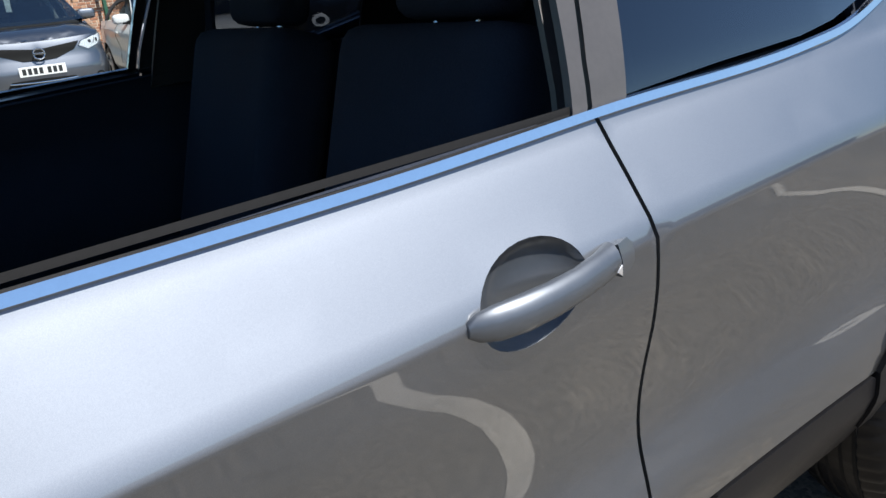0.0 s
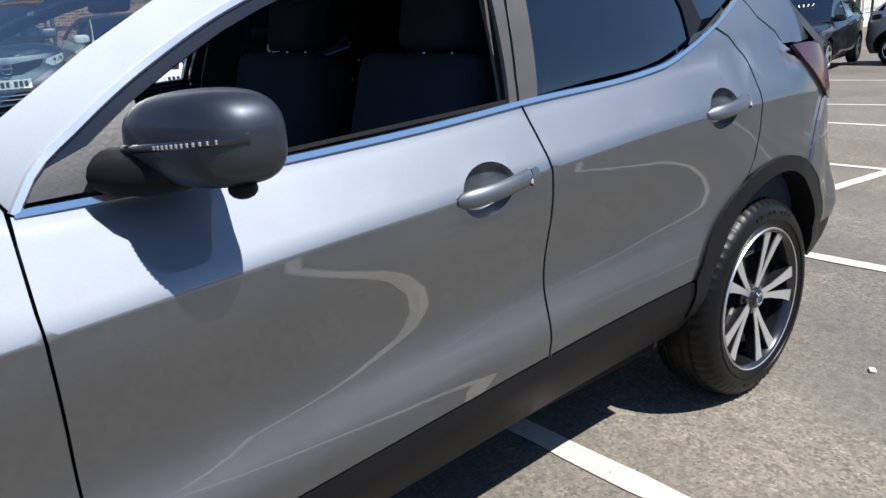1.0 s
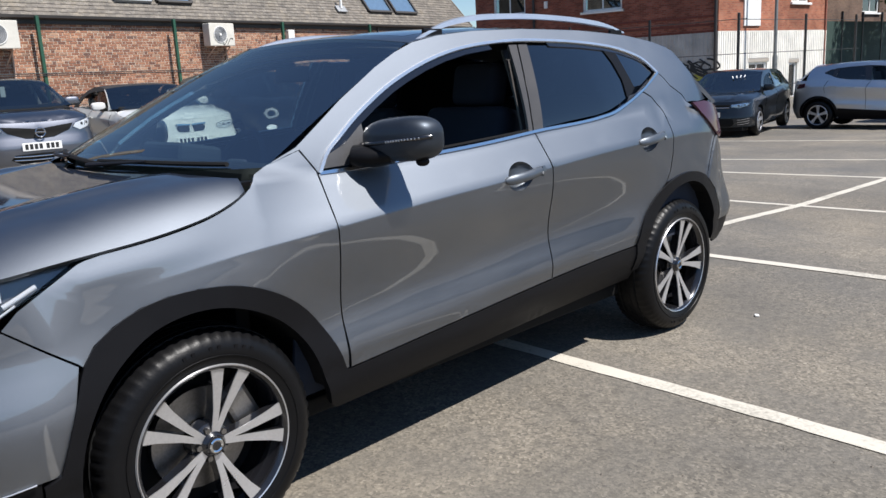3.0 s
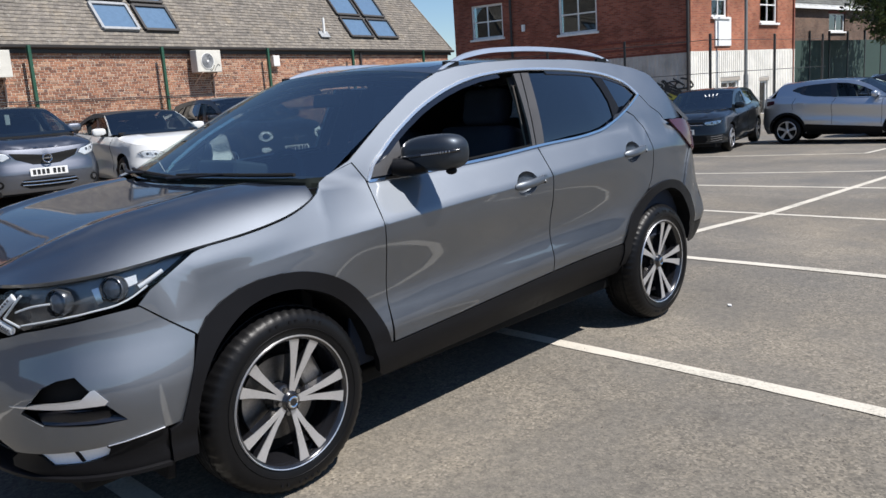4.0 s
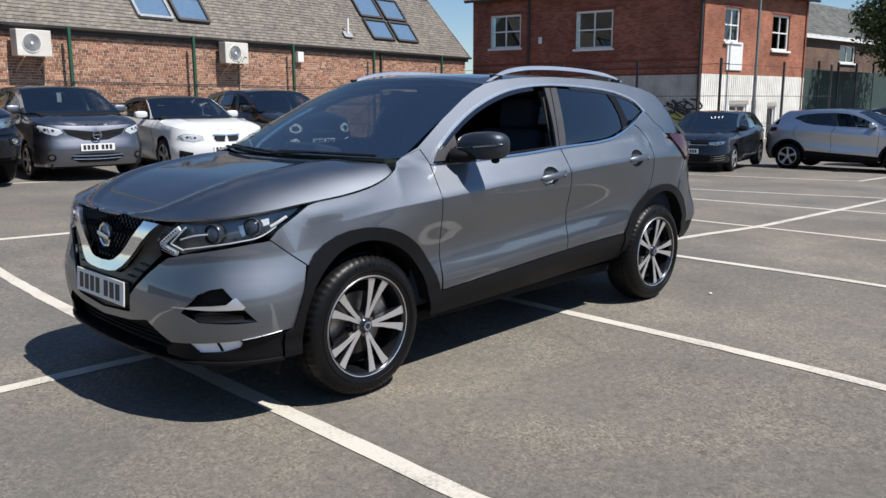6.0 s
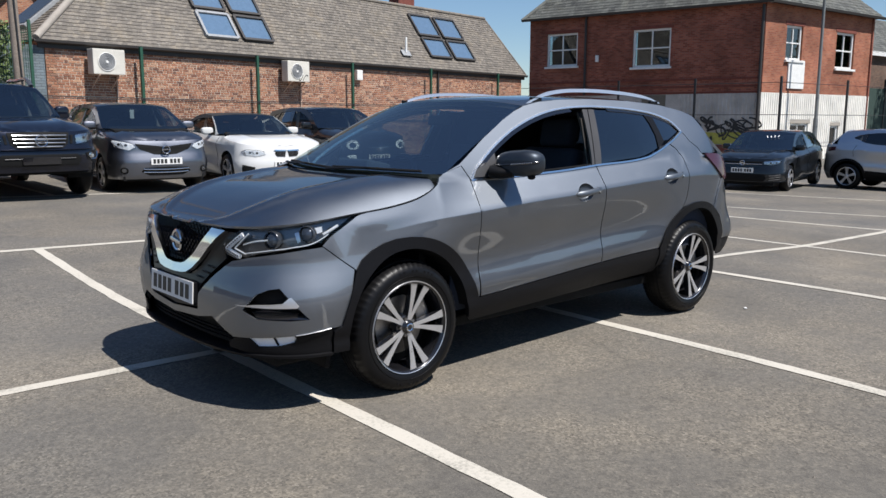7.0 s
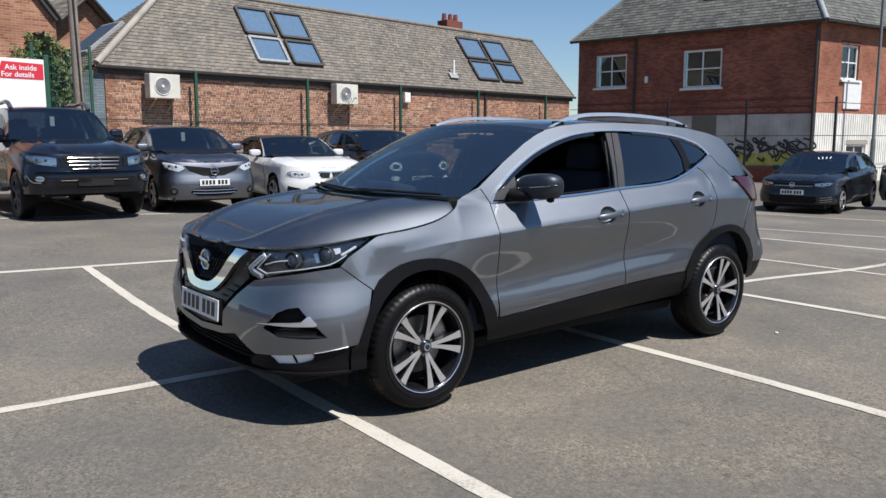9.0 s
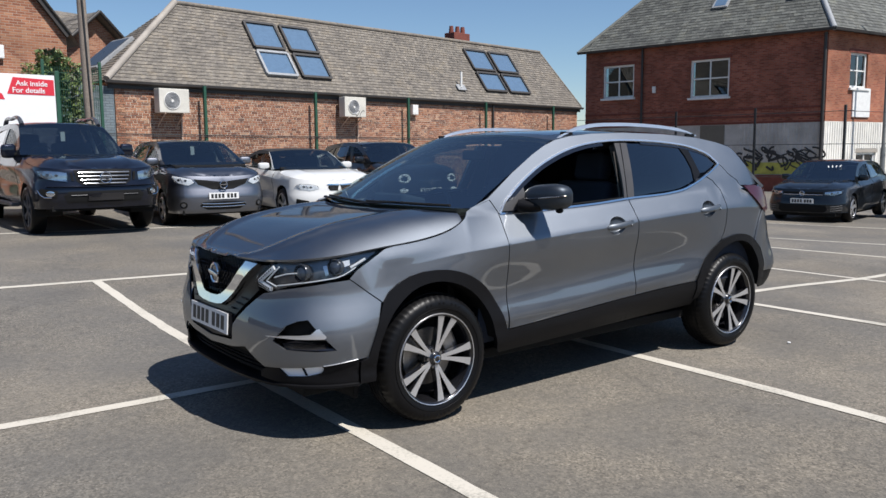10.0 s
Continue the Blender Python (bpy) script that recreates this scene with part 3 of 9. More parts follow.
build_ground()
litter()
for l in ((-0.435, -5.0, -0.365, 4.60), (1.81, -5.0, 2.05, 4.6), (4.24, -5.0, 4.24, 4.6), (6.85, 1.8, 7.75, -4.0), (9.05, 3.0, 10.9, -3.5),
          (10.45, 3.9, 13.2, -1.3), (14.5, 6.0, 15.95, 1.9), (15.95, 1.9, 20.5, 1.85), (-8.0, 0.62, 4.2, 0.36), (4.3, 0.30, 12.6, 0.25),
          (-8.0, 4.72, 3.0, 4.48), (-2.6, 9.75, 5.5, 9.3), (1.2, 9.5, 1.0, 14.0), (-1.35, 9.7, -1.5, 14.0)):
    ground_line(*l)

# ---- buildings round the yard ----
OLD_BRICK = brick_material("old_brick", [(0.27, 0.11, 0.065), (0.48, 0.215, 0.12), (0.60, 0.30, 0.17), (0.70, 0.44, 0.28), (0.36, 0.18, 0.13)], (0.60, 0.52, 0.42), 0.165)
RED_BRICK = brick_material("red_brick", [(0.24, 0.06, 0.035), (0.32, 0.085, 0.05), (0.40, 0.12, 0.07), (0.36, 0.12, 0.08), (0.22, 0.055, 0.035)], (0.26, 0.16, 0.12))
BROWN_BRICK = brick_material("brown_brick", [(0.13, 0.075, 0.05), (0.17, 0.095, 0.065), (0.20, 0.12, 0.08), (0.16, 0.10, 0.07), (0.12, 0.07, 0.05)], (0.18, 0.15, 0.12))


def slate_material(name, dark, light):
    m, t, b = node_material(name)
    rnd = add(t, "ShaderNodeNewGeometry").outputs["Random Per Island"]
    tone = ramp(t, rnd, [(0.0, dark), (0.5, [(a + c) / 2 for a, c in zip(dark, light)]), (1.0, light)])
    moss = ramp(t, noise_of(t, 1.3, 6, 0.65), [(0.35, (0.72, 0.72, 0.74)), (0.55, (1, 1, 1)), (0.75, (1.0, 0.93, 0.80))])
    lichen = ramp(t, noise_of(t, 11.0, 5, 0.75), [(0.34, (0.62, 0.62, 0.64)), (0.5, (1, 1, 1)), (0.66, (1.30, 1.26, 1.15))])
    grain = ramp(t, noise_of(t, 30.0, 4), [(0.3, (0.7, 0.7, 0.7)), (0.7, (1.2, 1.2, 1.2))])
    col = mix(t, mix(t, mix(t, tone, moss, 1.0, "MULTIPLY"), lichen, 0.9, "MULTIPLY"), grain, 0.7, "MULTIPLY")
    spots = ramp(t, noise_of(t, 7.0, 5, 0.8), [(0.58, (0, 0, 0)), (0.68, (0.6, 0.6, 0.6))])
    t.links.new(mix(t, col, (0.36, 0.345, 0.31), spots), b.inputs["Base Color"])
    b.inputs["Roughness"].default_value = 0.75
    bump(t, b, noise_of(t, 40.0, 4), 0.3, 0.005)
    return m


SLATE = slate_material("weathered_slate", (0.122, 0.108, 0.091), (0.200, 0.176, 0.147))
SLATE_GREEN = slate_material("mossy_slate", (0.06, 0.062, 0.056), (0.135, 0.14, 0.125))
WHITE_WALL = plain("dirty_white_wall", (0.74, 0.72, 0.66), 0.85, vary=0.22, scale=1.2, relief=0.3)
# greyer, stained copy of the white wall for the face in shade
WHITE_WALL_SHADED = plain("white_wall_shaded", (0.47, 0.44, 0.405), 0.85, vary=0.3, scale=1.6, relief=0.3)
FRAME_WHITE = plain("white_frame", (0.74, 0.74, 0.72), 0.45)
IRON = plain("dark_iron", (0.022, 0.024, 0.026), 0.5)
GREEN_STEEL = plain("green_steel", (0.018, 0.075, 0.045), 0.5)
FASCIA = plain("dark_fascia", (0.035, 0.032, 0.03), 0.6)
LEAD = plain("lead_flashing", (0.26, 0.27, 0.28), 0.6, vary=0.2)
STONE = plain("stone_sill", (0.34, 0.31, 0.27), 0.85, vary=0.2)
# dimness of the rooms behind the panes, as a mottled grey
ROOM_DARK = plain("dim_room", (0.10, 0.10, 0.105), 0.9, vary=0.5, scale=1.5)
HIP_TILE = plain("hip_tile", (0.30, 0.27, 0.235), 0.8, vary=0.25, scale=2)


def brick_piece_material(name, per_object):
    """Single bricks: one tone each, with grain and soot."""
    m, t, b = node_material(name)
    rnd = add(t, "ShaderNodeObjectInfo").outputs["Random"] if per_object else add(t, "ShaderNodeNewGeometry").outputs["Random Per Island"]
    tone = ramp(t, rnd, [(0.0, (0.15, 0.076, 0.055)), (0.16, (0.25, 0.115, 0.071)), (0.45, (0.32, 0.150, 0.090)), (0.75, (0.39, 0.197, 0.120)), (0.92, (0.47, 0.285, 0.185)), (1.0, (0.17, 0.098, 0.075))])
    soot = ramp(t, noise_of(t, 0.7, 6, 0.65), [(0.32, (0.58, 0.56, 0.55)), (0.5, (1, 1, 1)), (0.72, (1.12, 1.08, 1.0))])
    grain = ramp(t, noise_of(t, 45.0, 4, 0.65), [(0.3, (0.68, 0.68, 0.68)), (0.7, (1.18, 1.18, 1.18))])
    t.links.new(mix(t, mix(t, tone, soot, 1.0, "MULTIPLY"), grain, 0.8, "MULTIPLY"), b.inputs["Base Color"])
    b.inputs["Roughness"].default_value = 0.92
    bump(t, b, noise_of(t, 60.0, 3), 0.4, 0.004)
    return m


BRICK_MIX, BRICK_ONE = brick_piece_material("weathered_bricks", False), brick_piece_material("weathered_brick", True)
MORTAR = plain("lime_mortar", (0.56, 0.49, 0.40), 0.95, vary=0.25, scale=3, relief=0.4, grain=60)


class Wall:
    """A frame along a wall: u metres along it, v out of it (towards the yard), z up."""

    def __init__(self, x, y, degrees):
        self.o, a = Vector((x, y, 0)), radians(degrees)
        self.u, self.v = Vector((math.cos(a), math.sin(a), 0)), Vector((math.sin(a), -math.cos(a), 0))
        self.degrees = degrees

    def at(self, u, v, z):
        return self.o + self.u * u + self.v * v + Vector((0, 0, z))


def wall_slab(name, w, u1, u2, z1, z2, thick, material, openings=(), label="", parent=None):
    """A wall with real openings (u1, u2, z1, z2) and bricks at true size by its UV."""
    us = sorted({u1, u2, *[o[0] for o in openings], *[o[1] for o in openings]})
    zs = sorted({z1, z2, *[o[2] for o in openings], *[o[3] for o in openings]})
    v, f, uv = [], [], []

    def quad(pts, coords):
        k = len(v)
        v.extend(pts)
        f.append((k, k + 1, k + 2, k + 3))
        uv.extend(coords)

    for a, b in zip(us, us[1:]):
        for c, d in zip(zs, zs[1:]):
            if any(o[0] < (a + b) / 2 < o[1] and o[2] < (c + d) / 2 < o[3] for o in openings):
                continue
            for off in (0, -thick):
                quad([w.at(a, off, c), w.at(b, off, c), w.at(b, off, d), w.at(a, off, d)], [(a, c), (b, c), (b, d), (a, d)])
    for a, b, c, d in [(u1, u2, z1, z2), *openings]:
        for p, q in (((a, c), (b, c)), ((b, c), (b, d)), ((b, d), (a, d)), ((a, d), (a, c))):
            quad([w.at(p[0], 0, p[1]), w.at(q[0], 0, q[1]), w.at(q[0], -thick, q[1]), w.at(p[0], -thick, p[1])], [(p[0] + p[1], 0), (q[0] + q[1], 0), (q[0] + q[1], thick), (p[0] + p[1], thick)])
    ob = mesh_of(name, v, f, material, parent, label, smooth=False)
    layer = ob.data.uv_layers.new(name="UVMap")
    layer.data.foreach_set("uv", [c for p in uv for c in p])
    return ob


def brick_courses(w, u1, u2, z1, z2, parent, singles):
    """Courses of long and short bricks proud of the mortar; those inside the stretch singles are objects of their own."""
    rng = random.Random(17)
    v, f, meshes = [], [], {}

    def box(a, b, c, d, out):
        e = 0.004
        return [w.at(a, 0, c), w.at(b, 0, c), w.at(b, 0, d), w.at(a, 0, d), w.at(a + e, out, c + e), w.at(b - e, out, c + e), w.at(b - e, out, d - e), w.at(a + e, out, d - e)]
    faces = [(4, 5, 6, 7), (0, 1, 5, 4), (1, 2, 6, 5), (2, 3, 7, 6), (3, 0, 4, 7)]
    rows = int((z2 - z1) / 0.075)
    for i in range(rows):
        z = z1 + i * 0.075
        u, k = u1 - (0.0, 0.166, 0.05, 0.22)[i % 4], i
        while u < u2:
            wide = 0.215 if (k + i) % 2 else 0.1025
            k += 1
            a, b, out = max(u, u1), min(u + wide, u2), 0.009 + rng.uniform(-0.003, 0.003)
            u += wide + 0.012
            if b - a < 0.03:
                continue
            if singles[0] < a and b < singles[1] and singles[2] < z and z + 0.065 < singles[3]:
                key = wide
                if key not in meshes:
                    me = bpy.data.meshes.new("brick")
                    o = w.at(0, 0, 0)
                    me.from_pydata([tuple(p - o) for p in box(0, wide, 0, 0.065, 0.008)], [], faces)
                    me.materials.append(BRICK_ONE)
                    meshes[key] = me
                ob = new("brick", meshes[key])
                ob.parent = parent
                ob.matrix_basis = Matrix.Translation(w.at(a, rng.uniform(-0.002, 0.002), z))
                continue
            n = len(v)
            v += box(a, b, z, z + 0.063, out)
            f += [tuple(n + q for q in g) for g in faces]
    ob = mesh_of("brickwork", v, f, BRICK_MIX, parent, "weathered orange-brown bricks", smooth=False)
    ob["kind"] = "stuff"


def slate_roof(name, corner_a, corner_b, top_a, top_b, material, parent, course=0.20, width=0.26, label="", thick=0.011):
    """Courses of slates from the eaves line a-b to the ridge line, each slate a thin tilted slab."""
    a, b, c, d = [Vector(p) for p in (corner_a, corner_b, top_a, top_b)]
    n = max(3, int(((c + d) / 2 - (a + b) / 2).length / course))
    up = ((c + d) / 2 - (a + b) / 2).normalized()
    nor = (b - a).cross(up).normalized()
    if nor.z < 0:
        nor = -nor
    v, f = [], []
    for i in range(n):
        t0, t1 = i / n, min(1.0, (i + 1.25) / n)
        l0, r0, l1, r1 = a.lerp(c, t0), b.lerp(d, t0), a.lerp(c, t1), b.lerp(d, t1)
        k = max(1, int((r0 - l0).length / width))
        shift = 0.5 * (i % 2)
        for j in range(-1, k + 1):
            s0, s1 = max(0, (j + shift) / k), min(1, (j + 1 + shift - 0.03) / k)
            if s1 - s0 < 0.05 / k:
                continue
            e, low = random.uniform(-0.004, 0.004), random.uniform(-0.012, 0.006)
            p = [l0.lerp(r0, s0) + up * low, l0.lerp(r0, s1) + up * low, l1.lerp(r1, s1), l1.lerp(r1, s0)]
            q = len(v)
            v += [p[0] + nor * (thick * 2.2 + e), p[1] + nor * (thick * 2.2 + e), p[2] + nor * 0.003, p[3] + nor * 0.003, p[0] + nor * thick, p[1] + nor * thick]
            f += [(q, q + 1, q + 2, q + 3), (q + 4, q + 5, q + 1, q)]
    q = len(v)
    v += [a, b, d, c]
    f.append((q, q + 1, q + 2, q + 3))
    ob = mesh_of(name, v, f, material, parent, label, smooth=False)
    ob["kind"] = "stuff"
    return ob

# ---- the grey car ----
def side_skin(s, z, out=0.0):
    """The flank up to the belt, the glasshouse above it."""
    s, z = np.broadcast_arrays(np.asarray(s, float), np.asarray(z, float))
    b = np.minimum(BELT(s), 1.15)
    u = np.clip((s - 0.2) / 0.35, 0, 1)
    u = u * u * (3 - 2 * u)
    lo, hi = b + 0.005 - 0.035 * u, b + 0.075 - 0.045 * u
    k = np.clip((z - lo) / (hi - lo), 0, 1)[..., None]
    k = k * k * (3 - 2 * k)
    return flank(s, z, out) * (1 - k) + house(np.clip(s, 0, 3.2), z, out) * k


ARCH_F = [(0.478, 0.44), (0.445, 0.53), (0.395, 0.615), (0.335, 0.685), (0.26, 0.742), (0.175, 0.785), (0.09, 0.81), (0.0, 0.82), (-0.09, 0.818), (-0.17, 0.803), (-0.245, 0.772), (-0.30, 0.735), (-0.335, 0.69), (-0.37, 0.60), (-0.405, 0.50), (-0.43, 0.43)]
ARCH_F_IN = [(0.40, 0.40), (0.375, 0.475), (0.34, 0.56), (0.28, 0.635), (0.21, 0.69), (0.12, 0.735), (0.03, 0.758), (-0.06, 0.758), (-0.15, 0.735), (-0.23, 0.685), (-0.30, 0.615), (-0.35, 0.53), (-0.38, 0.43), (-0.385, 0.30)]
ARCH_R = [(2.224, 0.53), (2.25, 0.60), (2.30, 0.67), (2.365, 0.728), (2.44, 0.775), (2.53, 0.806), (2.63, 0.822), (2.72, 0.822), (2.80, 0.808), (2.88, 0.777), (2.95, 0.73), (3.01, 0.66), (3.05, 0.58), (3.07, 0.50)]
ARCH_R_IN = [(2.275, 0.40), (2.29, 0.48), (2.325, 0.575), (2.385, 0.655), (2.46, 0.715), (2.55, 0.757), (2.65, 0.775), (2.74, 0.77), (2.82, 0.742), (2.89, 0.69), (2.945, 0.62), (2.98, 0.53), (2.995, 0.42)]
APERTURE = [(0.492, 1.080), (0.535, 1.134), (0.608, 1.187), (0.69, 1.241), (0.78, 1.291), (0.882, 1.341), (0.97, 1.376), (1.071, 1.411), (1.18, 1.441), (1.303, 1.465), (1.46, 1.482), (1.633, 1.490), (1.83, 1.488), (2.042, 1.479), (2.2, 1.466), (2.346, 1.447), (2.46, 1.42), (2.54, 1.392), (2.60, 1.345), (2.625, 1.32)]


def roof_z(x, y, out=0.0):
    x, y = np.broadcast_arrays(np.asarray(x, float), np.asarray(y, float))
    e, ye, zm = ROOF_EDGE(x), ROOF_HALF(x), ROOF_MID(x)
    return np.stack([x, y, e + (zm - e) * (1 - np.clip(np.abs(y) / ye, 0, 1.2) ** 2.8) + out], -1)


ROOF_LINE = [(0.30, 1.118), (0.435, 1.166), (0.66, 1.302), (0.855, 1.404), (0.97, 1.455), (1.07, 1.489), (1.2, 1.513), (1.4, 1.53), (1.7, 1.538), (2.1, 1.532), (2.5, 1.508), (2.75, 1.475), (2.88, 1.445)]
ROOF_EDGE = Curve([(0.97, 1.455), (1.07, 1.489), (1.2, 1.513), (1.4, 1.53), (1.7, 1.538), (2.1, 1.532), (2.5, 1.508), (2.75, 1.475), (2.95, 1.43)])
ROOF_MID = Curve([(0.9, 1.515), (1.0, 1.535), (1.3, 1.562), (1.7, 1.572), (2.1, 1.566), (2.5, 1.545), (2.8, 1.515), (3.0, 1.49)])
_x = np.linspace(0.95, 3.0, 40)
ROOF_HALF = Curve(np.c_[_x, -house(_x, ROOF_EDGE(_x))[:, 1]])


def screen_at(a, v, out=0.0):
    """The windscreen: a across (-1 to 1), v from the cowl up."""
    a, v = np.broadcast_arrays(np.asarray(a, float), np.asarray(v, float))
    w = np.abs(a)
    x0, y0, z0 = 0.09 + 0.22 * w ** 2.4, 0.800 * a, 1.105 + 0.013 * w ** 2
    x1, y1, z1 = 0.965 + 0.085 * w ** 2.2, 0.652 * a, 1.53 - 0.042 * w ** 2.5
    k = v
    p = np.stack([x0 + (x1 - x0) * k, y0 + (y1 - y0) * k, z0 + (z1 - z0) * k + 0.022 * 4 * k * (1 - k) * (1 - 0.5 * w)], -1)
    return p + np.stack([-0.45 * np.ones_like(a), 0 * a, 0.9 * np.ones_like(a)], -1) * out


def hatch_wheel(parent, x, y, side):
    """An alloy wheel with five pairs of spokes; side -1 faces -y."""
    w = new("wheel")
    w.parent = parent
    w.matrix_basis = pose(x, y, 0.345, 0, 0, 0 if side < 0 else 180)
    W, R0, RR = 0.110, 0.345, 0.244
    prof = [(RR - 0.012, -W + 0.012), (RR + 0.004, -W + 0.002), (RR + 0.025, -W - 0.004), (R0 - 0.055, -W - 0.007), (R0 - 0.03, -W + 0.004), (R0 - 0.012, -W + 0.02), (R0 - 0.004, -W + 0.045), (R0, -0.03), (R0, 0.03), (R0 - 0.004, W - 0.045), (R0 - 0.012, W - 0.02), (R0 - 0.05, W), (RR, W), (RR - 0.02, W - 0.02)]
    # tread: dense turns whose shoulder blocks are cut by sipes
    sides, v, f = 180, [], []
    n = len(prof)
    for i in range(sides):
        c, s = math.cos(2 * math.pi * i / sides), math.sin(2 * math.pi * i / sides)
        for k, (r, a) in enumerate(prof):
            cut = 0.006 if i % 3 == 0 and k in (5, 6, 9, 10) else 0
            v.append(((r - cut) * c, a, (r - cut) * s))
    for i in range(sides):
        for k in range(n):
            j = (i + 1) % sides
            f.append((i * n + k, i * n + (k + 1) % n, j * n + (k + 1) % n, j * n + k))
    tyre = mesh_of("tyre", v, f, RUBBER, w, "black road tyre with block tread")
    tyre.data.set_sharp_from_angle(angle=radians(40))
    for r, h in ((0.272, 0.0010),):
        gv, gf = lathe([(r - 0.0015, -W - 0.0055), (r, -W - 0.0070 - h), (r + 0.0015, -W - 0.0055), (r, -W - 0.004)], 72)
        mesh_of("sidewall_rib", gv, gf, RUBBER, tyre)
    for k in range(16):
        a = math.radians(62 + k * 5.2 if k < 9 else 205 + k * 5.2)
        if k not in (3, 6, 11):
            part("sidewall_mark", block((0.010, 0.002, 0.014), (0.296 * math.cos(a), -W - 0.0062, 0.296 * math.sin(a)), (0, 90 - math.degrees(a), 0)), PLASTIC, tyre)
    # grooves round the tread
    for a in (-0.045, -0.016, 0.016, 0.045):
        gv, gf = lathe([(R0 + 0.0008, a - 0.004), (R0 + 0.0008, a + 0.004), (R0 - 0.01, a + 0.004), (R0 - 0.01, a - 0.004)], 72)
        mesh_of("tread_groove", gv, gf, SEAL, tyre)
    bv, bf = lathe([(RR, -W + 0.004), (RR - 0.006, -W - 0.002), (RR - 0.014, -W + 0.003), (RR - 0.02, -W + 0.03), (RR - 0.03, -0.02), (RR - 0.03, W - 0.01), (RR, W - 0.005)], 96)
    rim = mesh_of("rim", bv, bf, ALLOY_DARK, w, "dark alloy rim barrel")
    lv, lf = lathe([(RR + 0.001, -W + 0.002), (RR - 0.002, -W - 0.003), (RR - 0.0055, -W - 0.001), (RR - 0.007, -W + 0.006)], 96)
    mesh_of("rim_lip", lv, lf, ALLOY, w, "machined silver rim lip")
    dv, df = lathe([(0.155, -0.01), (0.155, 0.012), (0.06, 0.012), (0.06, -0.01)], 48)
    mesh_of("brake_disc", dv, df, STEEL, w, "worn steel brake disc")
    part("brake_caliper", block((0.09, 0.07, 0.13), (0.13, -0.005, 0.06), (0, -25, 0), 0.015), STEEL, w)
    bk, bkf = lathe([(RR - 0.03, 0.03), (RR - 0.03, 0.035), (0.02, 0.035), (0.02, 0.03)], 48)
    mesh_of("wheel_back", bk, bkf, SEAL, w)
    hv, hf = lathe([(0.040, -W + 0.035), (0.034, -W + 0.018), (0.02, -W + 0.012), (0.001, -W + 0.012), (0.001, -0.02), (0.062, -0.02), (0.06, -W + 0.045)], 40)
    mesh_of("hub", hv, hf, ALLOY_DARK, w)
    cv, cf = lathe([(0.030, -W + 0.014), (0.027, -W + 0.009), (0.001, -W + 0.008), (0.001, -W + 0.016)], 32)
    mesh_of("centre_cap", cv, cf, GLOSS_BLACK, w, "black centre cap with a silver ring")
    rv, rf = lathe([(0.022, -W + 0.007), (0.018, -W + 0.005), (0.014, -W + 0.007), (0.018, -W + 0.012)], 28)
    mesh_of("cap_ring", rv, rf, CHROME, w)
    for k in range(5):
        nut = math.radians(72 * k + 35)
        part("wheel_nut", tube(0.009, 0.02, (0.045 * math.cos(nut), -W + 0.035, 0.045 * math.sin(nut)), (90, 0, 0), sides=6), STEEL, w)
    # five pairs of spokes, machined on the face and dark down the flanks
    for k in range(5):
        for h in (-1, 1):
            mid = math.radians(71 + 72 * k + h * 4.6)
            end = math.radians(71 + 72 * k + h * 10.6)
            face, flanks = [], []
            for t, width, depth in ((0.0, 0.015, 0.022), (0.35, 0.019, 0.015), (0.75, 0.029, 0.007), (1.0, 0.040, 0.001)):
                r = 0.034 + (RR - 0.008 - 0.034) * t
                ang = mid + (end - mid) * t ** 0.8
                cx, cz = r * math.cos(ang), r * math.sin(ang)
                tx, tz = -math.sin(ang), math.cos(ang)
                for e in (-1, 1):
                    wd = width / 2 * (1.25 if e == h else 0.9)
                    face.append((cx + tx * wd * e, -W + 0.006 + depth, cz + tz * wd * e))
            n4 = len(face)
            v = face + [(p[0], p[1] + 0.004, p[2]) for p in face]
            f = []
            for i in range(3):
                a = 2 * i
                f += [(a, a + 1, a + 3, a + 2), (n4 + a, n4 + a + 2, n4 + a + 3, n4 + a + 1), (a, a + 2, n4 + a + 2, n4 + a), (a + 1, n4 + a + 1, n4 + a + 3, a + 3)]
            f += [(0, n4, n4 + 1, 1), (n4 - 2, n4 - 1, 2 * n4 - 1, 2 * n4 - 2)]
            spoke = mesh_of("spoke", v, f, ALLOY, w, "machined silver spoke face", smooth=False)
            body = [(p[0] * (1.0), p[1] + 0.0045, p[2]) for p in face]
            deep = []
            for i, p in enumerate(face):
                r = math.hypot(p[0], p[2])
                deep.append((p[0], p[1] + 0.05 - 0.02 * (i // 2) / 3, p[2]))
            f2 = [g for g in f]
            mesh_of("spoke_web", body + deep, f2, ALLOY_DARK, spoke, smooth=False)
    return w


